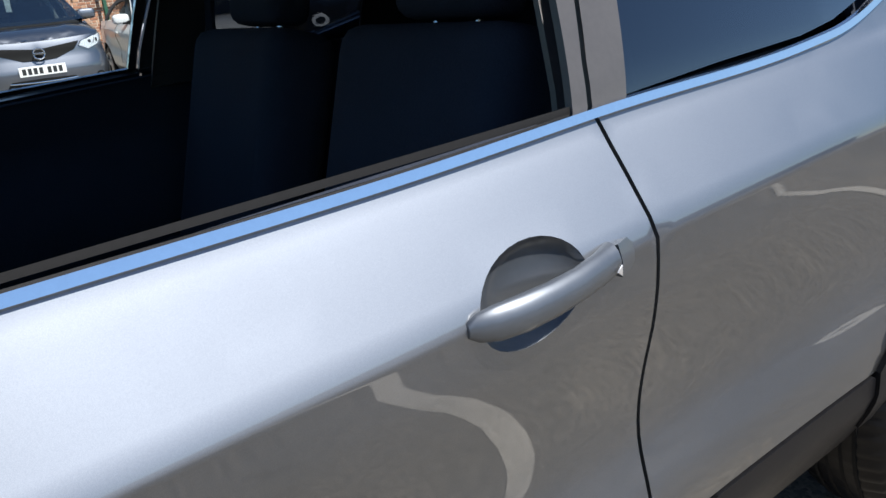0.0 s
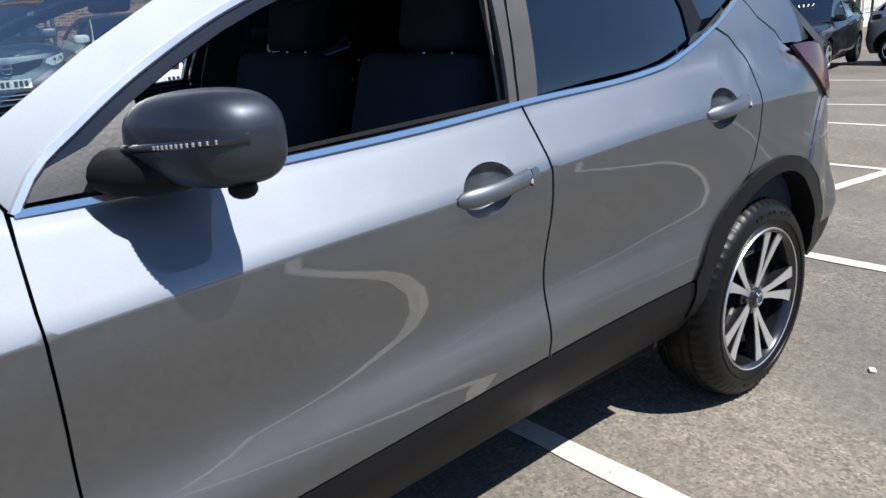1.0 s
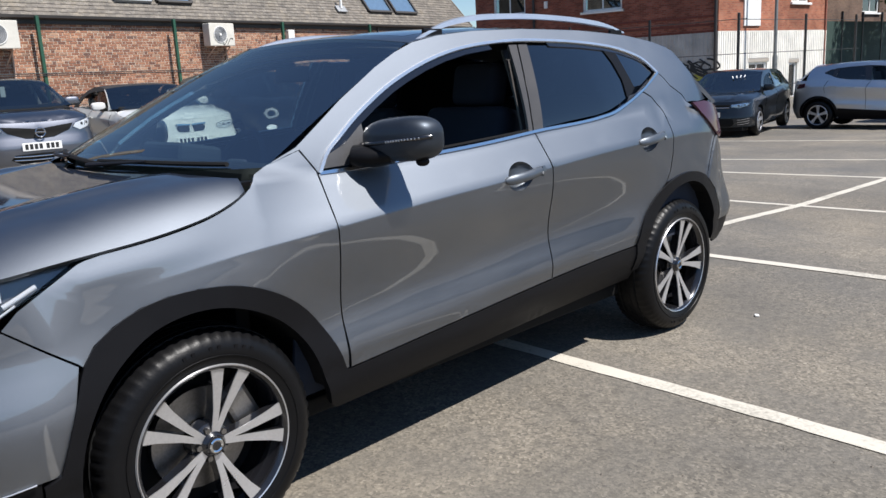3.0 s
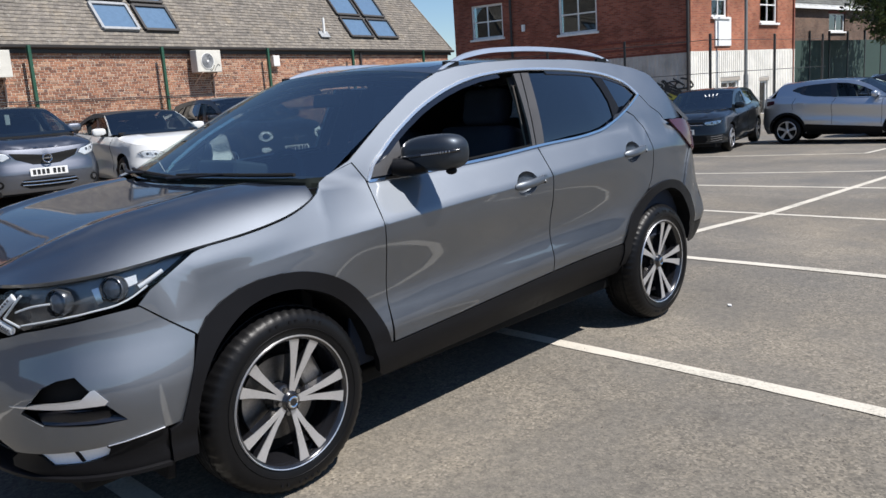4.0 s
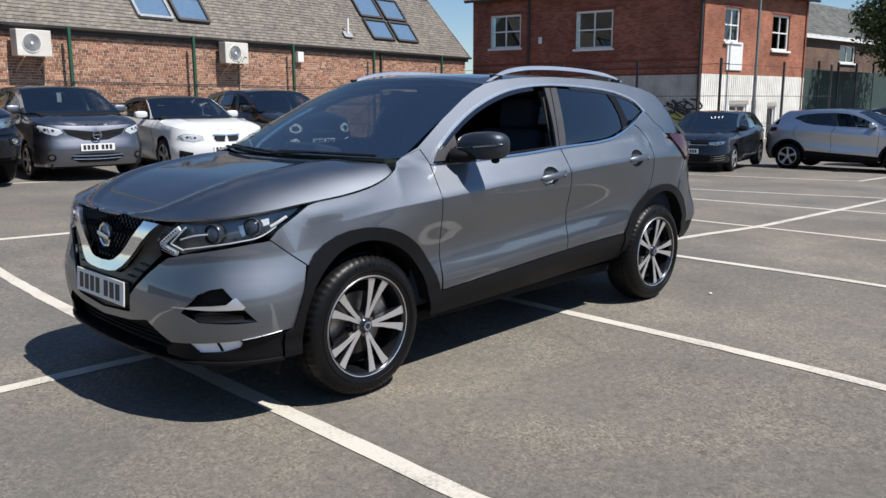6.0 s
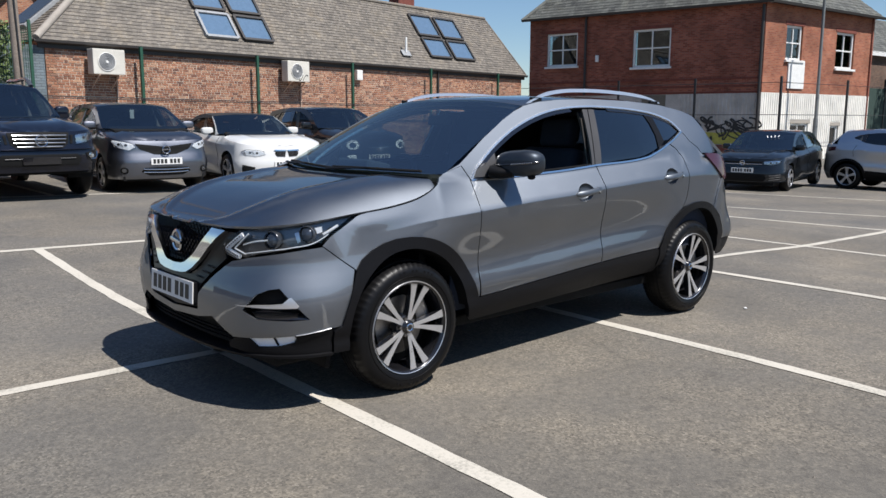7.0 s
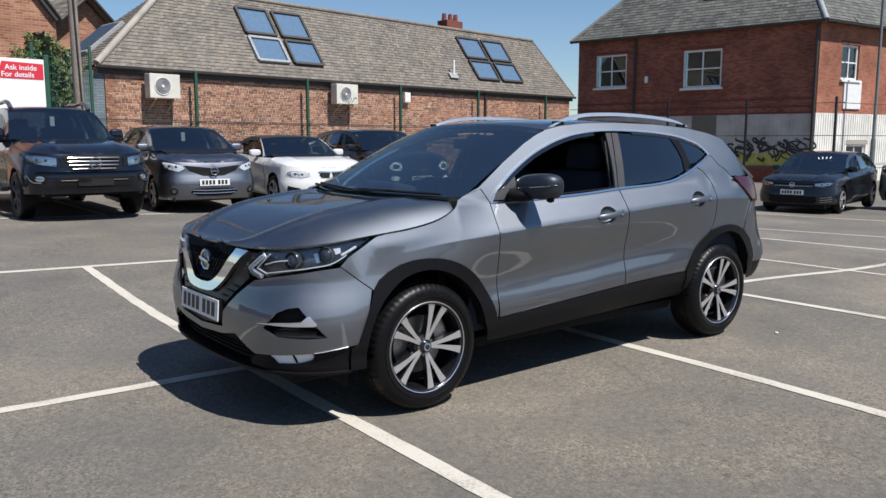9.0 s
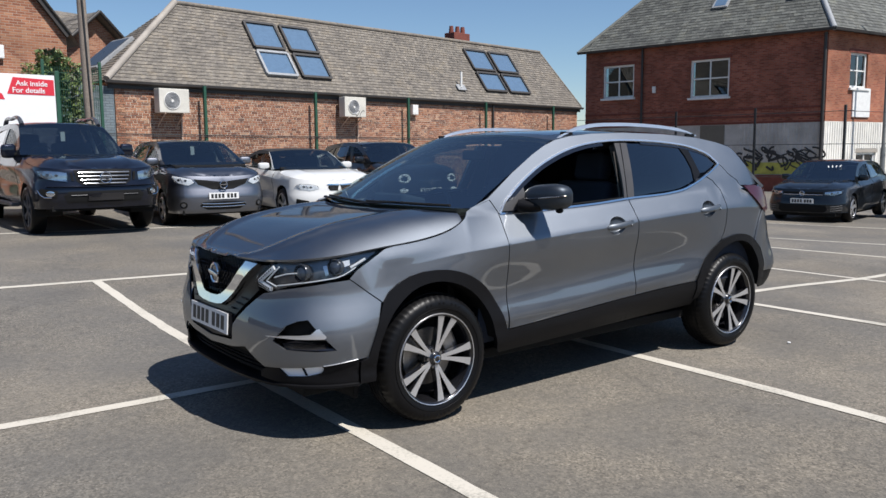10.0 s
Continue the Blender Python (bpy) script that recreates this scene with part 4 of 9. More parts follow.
def door_handle(door, dx, dz, side, paintwork, E):
    """A recessed finger cup with a grip bridging it."""
    def cup(a, b):
        r2 = ((a - 1.368 - dx) / 0.078) ** 2 + ((b - 0.964 - dz - 0.1 * (a - 1.368 - dx)) / 0.055) ** 2
        return side_skin(a, b, -0.036 * np.clip(1 - r2, 0, 1) ** 0.6)
    ring = [(1.368 + dx + 0.0785 * math.cos(t), 0.964 + dz + 0.0555 * math.sin(t) + 0.008 * math.cos(t)) for t in np.linspace(0, 2 * math.pi, 36, endpoint=False)]
    sheet("handle_cup", ring, cup, paintwork, door, "", **dict(E, step=0.012, edge=0.012, lip=0))
    xs = np.array([1.272, 1.282, 1.30, 1.33, 1.37, 1.41, 1.45, 1.480, 1.481]) + dx
    zs = 0.957 + dz + (xs - 1.272 - dx) * 0.085
    outs = [0.004, 0.012, 0.022, 0.030, 0.033, 0.031, 0.025, 0.018, 0.018]
    half = [0.008, 0.015, 0.019, 0.020, 0.019, 0.018, 0.018, 0.018, 0.018]
    back = [-0.004, 0.0, 0.006, 0.012, 0.015, 0.013, 0.006, -0.006, -0.006]
    v, f, n = [], [], 12
    for x, z, o, h, k in zip(xs, zs, outs, half, back):
        c = (o + k) / 2
        for i in range(n):
            a = 2 * math.pi * i / n
            v.append(side_skin(x, z + h * math.copysign(abs(math.sin(a)) ** 0.8, math.sin(a)), 0) * [1, side, 1] + np.array([0, -side * (c + (o - k) / 2 * math.copysign(abs(math.cos(a)) ** 0.8, math.cos(a))), 0]))
    for j in range(len(xs) - 1):
        f += [(j * n + i, j * n + (i + 1) % n, (j + 1) * n + (i + 1) % n, (j + 1) * n + i) for i in range(n)]
    f += [tuple(range(n)), tuple((len(xs) - 1) * n + i for i in range(n))]
    h = mesh_of("handle", v, f, paintwork, door, "grey door handle grip")
    h.data.set_sharp_from_angle(angle=radians(50))
    tail = [(1.484 + dx, 0.953 + dz), (1.484 + dx, 0.991 + dz), (1.505 + dx, 0.993 + dz), (1.513 + dx, 0.985 + dz), (1.513 + dx, 0.964 + dz), (1.503 + dx, 0.956 + dz)]
    sheet("lock_cover", tail, lambda a, b: side_skin(a, b, 0.016 - 0.25 * (a - 1.484 - dx)), paintwork, door, "", **dict(E, step=0.01, edge=0.008, lip=0.018))
    sheet("lock_mark", [(1.466 + dx, 0.966 + dz), (1.474 + dx, 0.973 + dz), (1.474 + dx, 0.960 + dz)], lambda a, b: side_skin(a, b, 0.0245), SATIN, door, "", **dict(E, step=0.01, edge=0.01, lip=0.002))


def egg(centre, size, power=2.6, rings=20, sides=32, shape=None):
    """Verts and faces of a rounded body; shape(x, y, z) in -1..1 bends it."""
    v, f = [], []
    sg = lambda c: math.copysign(abs(c) ** (2 / power), c)
    for i in range(rings + 1):
        u = -math.pi / 2 + math.pi * i / rings
        for j in range(sides):
            w = 2 * math.pi * j / sides
            p = (sg(math.cos(u)) * sg(math.cos(w)), sg(math.cos(u)) * sg(math.sin(w)), sg(math.sin(u)))
            if shape:
                p = shape(*p)
            v.append(tuple(c + q * s for c, q, s in zip(centre, p, size)))
    for i in range(rings):
        f += [(i * sides + j, i * sides + (j + 1) % sides, (i + 1) * sides + (j + 1) % sides, (i + 1) * sides + j) for j in range(sides)]
    return v, f


def wing_mirror(car, side):
    m = new("wing_mirror")
    m.parent = car

    def bend(x, y, z):
        # thick inboard, rounded in front, flat behind, higher outboard
        x2 = x * (0.92 - 0.10 * y) if x < 0 else x * 0.72
        return (x2 + 0.22 * y, y, z * (0.93 + 0.05 * y) + 0.05 * y - 0.05 * max(0, x))

    mid, half = 0.946, 0.135
    v, f = egg((0.752, mid, 1.167), (0.095, half, 0.078), 2.9, 28, 44, bend)
    v = np.array(v) * [1, -side, 1]
    # three bands by height: painted cap above, black base below, a lamp strip between
    mids = np.array([np.mean([v[i] for i in g], axis=0) for g in f])
    cut = 1.099 + 0.10 * (np.abs(mids[:, 1]) - mid)
    for nm, mat, ok, lb in (("mirror_cap", PAINT_MIRROR, mids[:, 2] >= cut, ""), ("mirror_base", PLASTIC, mids[:, 2] < cut, "black plastic lower housing")):
        used = sorted({i for g, o in zip(f, ok) if o for i in g})
        look_up = {k: i for i, k in enumerate(used)}
        mesh_of(nm, v[used], [tuple(look_up[i] for i in g) for g, o in zip(f, ok) if o], mat, m, lb)
    strip = []
    for k in range(26):
        y = mid + half * (-0.78 + 1.77 * k / 25)
        yy = (y - mid) / half
        front = max(0.0, 1 - abs(yy) ** 2.9) ** (1 / 2.9)
        strip.append((0.752 + 0.095 * (-(0.92 - 0.10 * yy) * front + 0.22 * yy) - 0.001, -side * y, 1.163 + 0.10 * (y - mid)))
    sv, sf = sweep(strip, round_section(0.010, 0.013, 8))
    mesh_of("indicator_strip", sv, sf, GLOSS_BLACK, m, "slim dark indicator strip")
    for k in range(12):
        p = strip[12 + k]
        part("indicator_led", block((0.004, 0.005, 0.006), (p[0] - 0.004, p[1], p[2]), bevel=0.001), SATIN, m)
    gv, gf = egg((0.812, 0.968, 1.165), (0.010, 0.095, 0.060), 3.0, 12, 28)
    mesh_of("mirror_glass", np.array(gv) * [1, -side, 1], gf, CHROME, m, "mirror glass")
    av, af = sweep([(0.64, -side * 0.81, 1.120), (0.66, -side * 0.835, 1.117), (0.685, -side * 0.87, 1.116), (0.72, -side * 0.92, 1.118)], round_section(0.13, 0.075, 14), scales=[0.9, 1.0, 1.0, 0.8])
    mesh_of("mirror_arm", av, af, PLASTIC, m, "black plastic mirror arm")
    cv, cf = egg((0.762, 1.015, 1.094), (0.022, 0.022, 0.016), 2.2, 8, 14)
    mesh_of("mirror_camera", np.array(cv) * [1, -side, 1], cf, PLASTIC, m)


def roof_rail(car, side):
    pts = smooth_line([(1.10, -side * 0.640, 1.492), (1.17, -side * 0.632, 1.522), (1.28, -side * 0.622, 1.556), (1.43, -side * 0.617, 1.580), (1.68, -side * 0.617, 1.592), (2.0, -side * 0.616, 1.588), (2.25, -side * 0.610, 1.574), (2.45, -side * 0.603, 1.552), (2.58, -side * 0.598, 1.525)], 0.03)
    n = len(pts)
    sc = [min(1.0, 0.35 + 4.0 * min(i, n - 1 - i) / n) for i in range(n)]
    v, f = sweep([tuple(p) for p in pts], [(-0.014, -0.010), (-0.010, 0.009), (0.0, 0.013), (0.010, 0.009), (0.014, -0.010)], scales=sc)
    rail = mesh_of("roof_rail", v, f, SATIN, car, "satin silver roof rail")
    rail.data.set_sharp_from_angle(angle=radians(50))
    for x, y in ((1.21, 0.628), (2.50, 0.601)):
        z = float(roof_z(x, y)[2])
        part("rail_foot", block((0.10, 0.016, 0.03), (x, -side * y, z + 0.008), (0, 0, 0), 0.006), PLASTIC, rail)


def headlamp(car, side, E):
    out = [(-0.30, 0.938), (-0.385, 0.892), (-0.45, 0.860), (-0.513, 0.828), (-0.595, 0.811), (-0.735, 0.794), (-0.90, 0.770), (-0.972, 0.750), (-1.095, 0.780), (-1.06, 0.838), (-1.012, 0.870)]
    top = [(s, float(BELT(s)) - 0.012) for s in np.linspace(-0.96, -0.305, 18)]
    poly = out + top
    lamp = sheet("headlamp", poly, lambda a, b: flank(a, b, -0.055), LAMP_DIM, car, "headlamp with two round projectors and arrow-shaped running lights", **dict(E, lip=0))
    # bright bezel, chrome blades, arrows of the running light
    def strip(nm, pts, width, out_, mat, lb=""):
        p = smooth_line(pts, 0.02) if len(pts) > 2 else refined(pts + pts[::-1], 0.02)[: max(2, int(np.hypot(pts[1][0] - pts[0][0], pts[1][1] - pts[0][1]) / 0.02) + 1)]
        q = flank(p[:, 0], p[:, 1], out_) * [1, side, 1]
        v, f = sweep(q, round_section(width, min(0.016, width), 8), up=tuple(normals_on(flank, p[:1], 1)[0] * [1, side, 1]))
        mesh_of(nm, v, f, mat, lamp, lb)
    arms = [((-1.066, 0.792), (-0.958, 0.866)), ((-1.066, 0.790), (-0.965, 0.761))]
    for (a0, b0), (a1, b1) in arms:
        strip("running_light", [(a0, b0), (a1, b1)], 0.026, -0.014, LAMP_WHITE, "white arrow-shaped running light")
        for k in range(7):
            p, q = (k + 0.8) / 8, (k + 1.2) / 8
            strip("running_light_rib", [(a0 + (a1 - a0) * p, b0 + (b1 - b0) * p), (a0 + (a1 - a0) * q, b0 + (b1 - b0) * q)], 0.008, -0.005, LAMP_DIM)
    strip("lamp_blade", [(-1.002, 0.800), (-0.915, 0.872)], 0.008, -0.012, LAMP_WHITE)
    strip("lamp_blade", [(-1.002, 0.798), (-0.925, 0.777)], 0.008, -0.012, LAMP_WHITE)
    strip("lamp_blade", [(-0.93, 0.778), (-0.80, 0.796), (-0.66, 0.812), (-0.53, 0.834), (-0.46, 0.868)], 0.006, -0.022, LAMP_WHITE)
    strip("lamp_blade", [(-0.955, 0.818), (-0.87, 0.838), (-0.80, 0.846)], 0.007, -0.022, LAMP_WHITE)
    strip("side_lamp", [(-0.49, 0.868), (-0.40, 0.905)], 0.014, -0.022, LAMP_WHITE)
    for s, z, r in ((-0.775, 0.846, 0.040), (-0.575, 0.872, 0.036)):
        c = flank(s, z, -0.030) * [1, side, 1]
        n = normals_on(flank, np.array([[s, z]]), 1)[0] * [1, side, 1]
        n = Vector(n) if n[0] < 0 else -Vector(n)
        n = (n + Vector((-0.8, 0, 0))).normalized()
        rot = n.to_track_quat("Z", "Y").to_matrix().to_4x4()
        for nm, prof, mat in (("projector_ring", [(r, -0.02), (r + 0.006, -0.02), (r + 0.004, 0.006), (r, 0.010)], LAMP_DIM), ("projector_lens", [(0.001, 0.016), (r * 0.5, 0.012), (r * 0.85, 0.002), (r * 0.98, -0.012), (0.001, -0.013)], LAMP_GLASS)):
            v, f = lathe(prof, 32, "z")
            ob = mesh_of(nm, v, f, mat, lamp)
            ob.matrix_basis = Matrix.Translation(c) @ rot
    for poly_ in ([(-0.645, 0.880), (-0.622, 0.884), (-0.612, 0.838), (-0.630, 0.832)], [(-0.79, 0.868), (-0.772, 0.872), (-0.765, 0.828), (-0.782, 0.824)]):
        sheet("projector_shield", poly_, lambda a, b: flank(a, b, -0.020), LAMP_CLEAR, lamp, "", **dict(E, step=0.02, edge=0.012, lip=0.004))
    sheet("lamp_reflector", [(-0.56, 0.895), (-0.49, 0.905), (-0.49, 0.880), (-0.56, 0.862)], lambda a, b: flank(a, b, -0.026), LAMP_WHITE, lamp, "", **E)
    sheet("lamp_glass", poly, lambda a, b: flank(a, b, -0.002), LENS, lamp, "clear headlamp cover", **dict(E, lip=0.01))


def grille_and_plate(car, E):
    mir = lambda pts: [(S_FRONT + d, z) for d, z in pts]
    full = [(0.47, 0.885), (0.46, 0.775), (0.40, 0.70), (0.30, 0.60), (0.262, 0.54), (0.25, 0.455), (0.0, 0.44)]
    poly = mir(full + [(-d, z) for d, z in reversed(full[:-1])])
    sheet("grille_backing", poly, lambda a, b: flank(a, b, -0.075), SEAL, car, "", **dict(E, lip=0))
    grille = sheet("grille_surround", mir([(0.49, 0.872), (0.40, 0.835), (0.25, 0.68), (0.17, 0.632), (0.0, 0.62), (-0.17, 0.632), (-0.25, 0.68), (-0.40, 0.835), (-0.49, 0.872), (-0.55, 0.865), (-0.53, 0.842), (-0.452, 0.785), (-0.475, 0.745), (-0.43, 0.713), (-0.36, 0.66), (-0.30, 0.605), (-0.258, 0.555), (-0.245, 0.478), (0.0, 0.456), (0.245, 0.478), (0.258, 0.555), (0.30, 0.605), (0.36, 0.66), (0.43, 0.713), (0.475, 0.745), (0.452, 0.785), (0.53, 0.842), (0.55, 0.865)]), lambda a, b: flank(a, b, -0.012), SATIN_BLACK, car, "black grille surround", **E)
    for k in (-1, 1):
        for z in (0.60, 0.63, 0.66, 0.69):
            d0 = 0.275 + (z - 0.60) * 1.1
            p = refined([(S_FRONT + k * (d0 - 0.07 + (z - 0.6) * 0.3), z + 0.004), (S_FRONT + k * d0 * 1.02, z)], 0.03)[:4]
            q = flank(p[:, 0], p[:, 1], -0.006)
            v, f = sweep(q, round_section(0.008, 0.010, 6))
            mesh_of("grille_slat", v, f, PLASTIC, grille)
    # honeycomb
    inner = np.array(mir([(0.385, 0.884), (0.29, 0.80), (0.15, 0.705), (0.10, 0.685), (0.0, 0.68), (-0.10, 0.685), (-0.15, 0.705), (-0.29, 0.80), (-0.385, 0.884)]))
    v, f = [], []
    for r in range(12):
        for c in range(-12, 13):
            s, z = S_FRONT + (c + 0.5 * (r % 2)) * 0.036, 0.69 + r * 0.0175
            if not inside(np.array([[s, z]]), inner)[0]:
                continue
            k = len(v)
            for rad, o in ((0.0205, -0.016), (0.0165, -0.010), (0.0155, -0.05)):
                for i in range(6):
                    a = math.radians(60 * i + 30)
                    v.append(flank(s + rad * math.cos(a), z + rad * 0.62 * math.sin(a), o))
            for j in (0, 6):
                f += [(k + j + i, k + j + (i + 1) % 6, k + j + 6 + (i + 1) % 6, k + j + 6 + i) for i in range(6)]
    mesh_of("grille_mesh", v, f, GLOSS_BLACK, grille, "black honeycomb grille", smooth=False)
    half_out = [(0.478, 0.880), (0.42, 0.842), (0.355, 0.790), (0.27, 0.715), (0.21, 0.668), (0.16, 0.644), (0.10, 0.635), (0.0, 0.632)]
    half_in = [(0.0, 0.674), (0.08, 0.678), (0.12, 0.688), (0.17, 0.716), (0.23, 0.762), (0.30, 0.825), (0.345, 0.866), (0.36, 0.884)]
    band = [(S_FRONT + d, z) for d, z in half_out] + [(S_FRONT - d, z) for d, z in reversed(half_out[:-1])] + [(S_FRONT - d, z) for d, z in reversed(half_in[1:])] + [(S_FRONT + d, z) for d, z in half_in]
    sheet("grille_chrome", band, lambda a, b: flank(a, b, 0.016), CHROME, grille, "broad V-shaped chrome grille bar", **dict(E, step=0.03, edge=0.015, lip=0.03))
    # round badge with a bar across
    x = float(flank(S_FRONT, 0.79, 0.0)[0])
    rv, rf = lathe([(0.058, -0.006), (0.052, -0.012), (0.044, -0.008), (0.046, 0.01), (0.057, 0.01)], 40)
    ring = mesh_of("badge", rv, rf, CHROME, grille, "round chrome badge")
    ring.matrix_basis = pose(x - 0.004, 0, 0.785, 0, 8, -90) @ Matrix.Diagonal((1.0, 1.0, 1.0, 1))
    dv, df = lathe([(0.046, -0.004), (0.001, -0.006), (0.001, 0.01), (0.046, 0.01)], 32)
    mesh_of("badge_disc", dv, df, GLOSS_BLACK, ring)
    part("badge_bar", block((0.118, 0.012, 0.018), (0, -0.012, 0), bevel=0.003), CHROME, ring)
    # number plate on its holder
    px = float(flank(S_FRONT, 0.545, 0.0)[0])
    at = pose(px + 0.008, 0, 0.548, 90, 0, -90) @ pose(0, 0, 0, -4, 0, 0)
    holder = part("plate_holder", block((0.530, 0.120, 0.03), (0, -0.003, -0.008), bevel=0.005), PLASTIC, grille)
    holder.matrix_basis = at
    plate = part("number_plate", block((0.52, 0.111, 0.006), (0, 0, 0.010), bevel=0.002), PLATE_WHITE, grille, "white number plate with dark bars")
    plate.matrix_basis = at
    for k in range(7):
        u = -0.205 + k * 0.062 + (0.03 if k > 3 else 0)
        part("plate_bar", block((0.042, 0.074, 0.002), (u, 0, 0.0135)), INK, plate)


def lower_nose(car, E):
    """Black lower bumper, its air intake, the lamps in it and the lip beneath."""
    low = [(-0.475, 0.425), (-0.658, 0.399), (-0.83, 0.383), (-0.988, 0.371), (-1.03, 0.345), (-1.03, 0.318), (-0.80, 0.295), (-0.475, 0.285)]
    lamp = [(-0.905, 0.384), (-0.66, 0.402), (-0.648, 0.387), (-0.660, 0.365), (-0.74, 0.348), (-0.845, 0.342)]
    for fold in (False, True):
        m = (lambda p: [(2 * S_FRONT - a, b) for a, b in p]) if fold else (lambda p: p)
        sheet("lower_bumper", m(low), lambda a, b: flank(a, b, -0.004), PLASTIC, car, "black plastic lower bumper", holes=[m(lamp)], **E)
        unit = sheet("front_side_lamp", m(lamp), lambda a, b: flank(a, b, -0.014), LAMP_WHITE, car, "clear rectangular lamp in the lower bumper", **dict(E, step=0.02, edge=0.015, lip=0.004))
        sheet("lamp_divider", m([(-0.765, 0.398), (-0.755, 0.399), (-0.735, 0.352), (-0.745, 0.350)]), lambda a, b: flank(a, b, -0.011), PLASTIC, unit, "", **dict(E, lip=0.004))
        edge_line = np.array(m([(-0.650, 0.4045), (-0.60, 0.411), (-0.54, 0.4195), (-0.485, 0.4275)]))
        v, f = sweep(flank(edge_line[:, 0], edge_line[:, 1], 0.004), round_section(0.0045, 0.004, 6))
        mesh_of("valance_trim", v, f, SATIN, car, "thin bright line along the lower bumper")
        # silver blade across the side intake, with its dark recess
        back = lambda p: m([(a + 0.024, b) for a, b in p])
        rec = [(-0.90, 0.605), (-0.80, 0.632), (-0.735, 0.640), (-0.69, 0.585), (-0.595, 0.470), (-0.70, 0.466), (-0.87, 0.472), (-0.96, 0.52)]
        sheet("intake_recess", back(rec), lambda a, b: flank(a, b, -0.055), SEAL, car, "", **dict(E, lip=0))
        blade = [(-0.975, 0.540), (-0.80, 0.551), (-0.735, 0.558), (-0.702, 0.586), (-0.690, 0.588), (-0.656, 0.548), (-0.665, 0.538), (-0.80, 0.537)]
        sheet("intake_blade", back(blade), lambda a, b: flank(a, b, 0.002), SATIN, car, "satin silver intake blade", **dict(E, step=0.02, edge=0.015, lip=0.03))
        floor = [(-0.93, 0.523), (-0.86, 0.485), (-0.61, 0.481), (-0.635, 0.510)]
        sheet("intake_floor", back(floor), lambda a, b: flank(a, b, -0.05 + np.clip((0.523 - b) / 0.042, 0, 1) * 0.048), GLOSS_BLACK, car, "", **dict(E, step=0.02, edge=0.015, lip=0))
    mid = [(-1.0, 0.372), (-1.06, 0.412), (-1.132, 0.452), (-1.27, 0.428), (S_FRONT, 0.410)]
    mid = mid + [(2 * S_FRONT - a, b) for a, b in reversed(mid[:-1])]
    base = [(-1.02, 0.315), (S_FRONT, 0.318), (2 * S_FRONT + 1.02, 0.315)]
    sheet("lower_intake", mid + base[::-1], lambda a, b: flank(a, b, -0.06), SEAL, car, "dark lower air intake", **dict(E, lip=0))
    for z in (0.345, 0.365, 0.385):
        s = np.linspace(-1.04, 2 * S_FRONT + 1.04, 24)
        v, f = sweep(flank(s, z + 0 * s, -0.045), round_section(0.014, 0.007, 6))
        mesh_of("intake_slat", v, f, PLASTIC, car)
    s = np.linspace(-0.47, 2 * S_FRONT + 0.47, 60)
    v, f = sweep(flank(s, 0.298 + 0 * s - 0.012 * np.exp(-((s - S_FRONT) / 0.5) ** 2), 0.0), [(-0.006, -0.008), (-0.007, 0.004), (0.004, 0.009), (0.16, 0.010), (0.16, -0.006)])
    mesh_of("front_lip", v, f, PLASTIC, car, "dark grey skid lip under the nose")


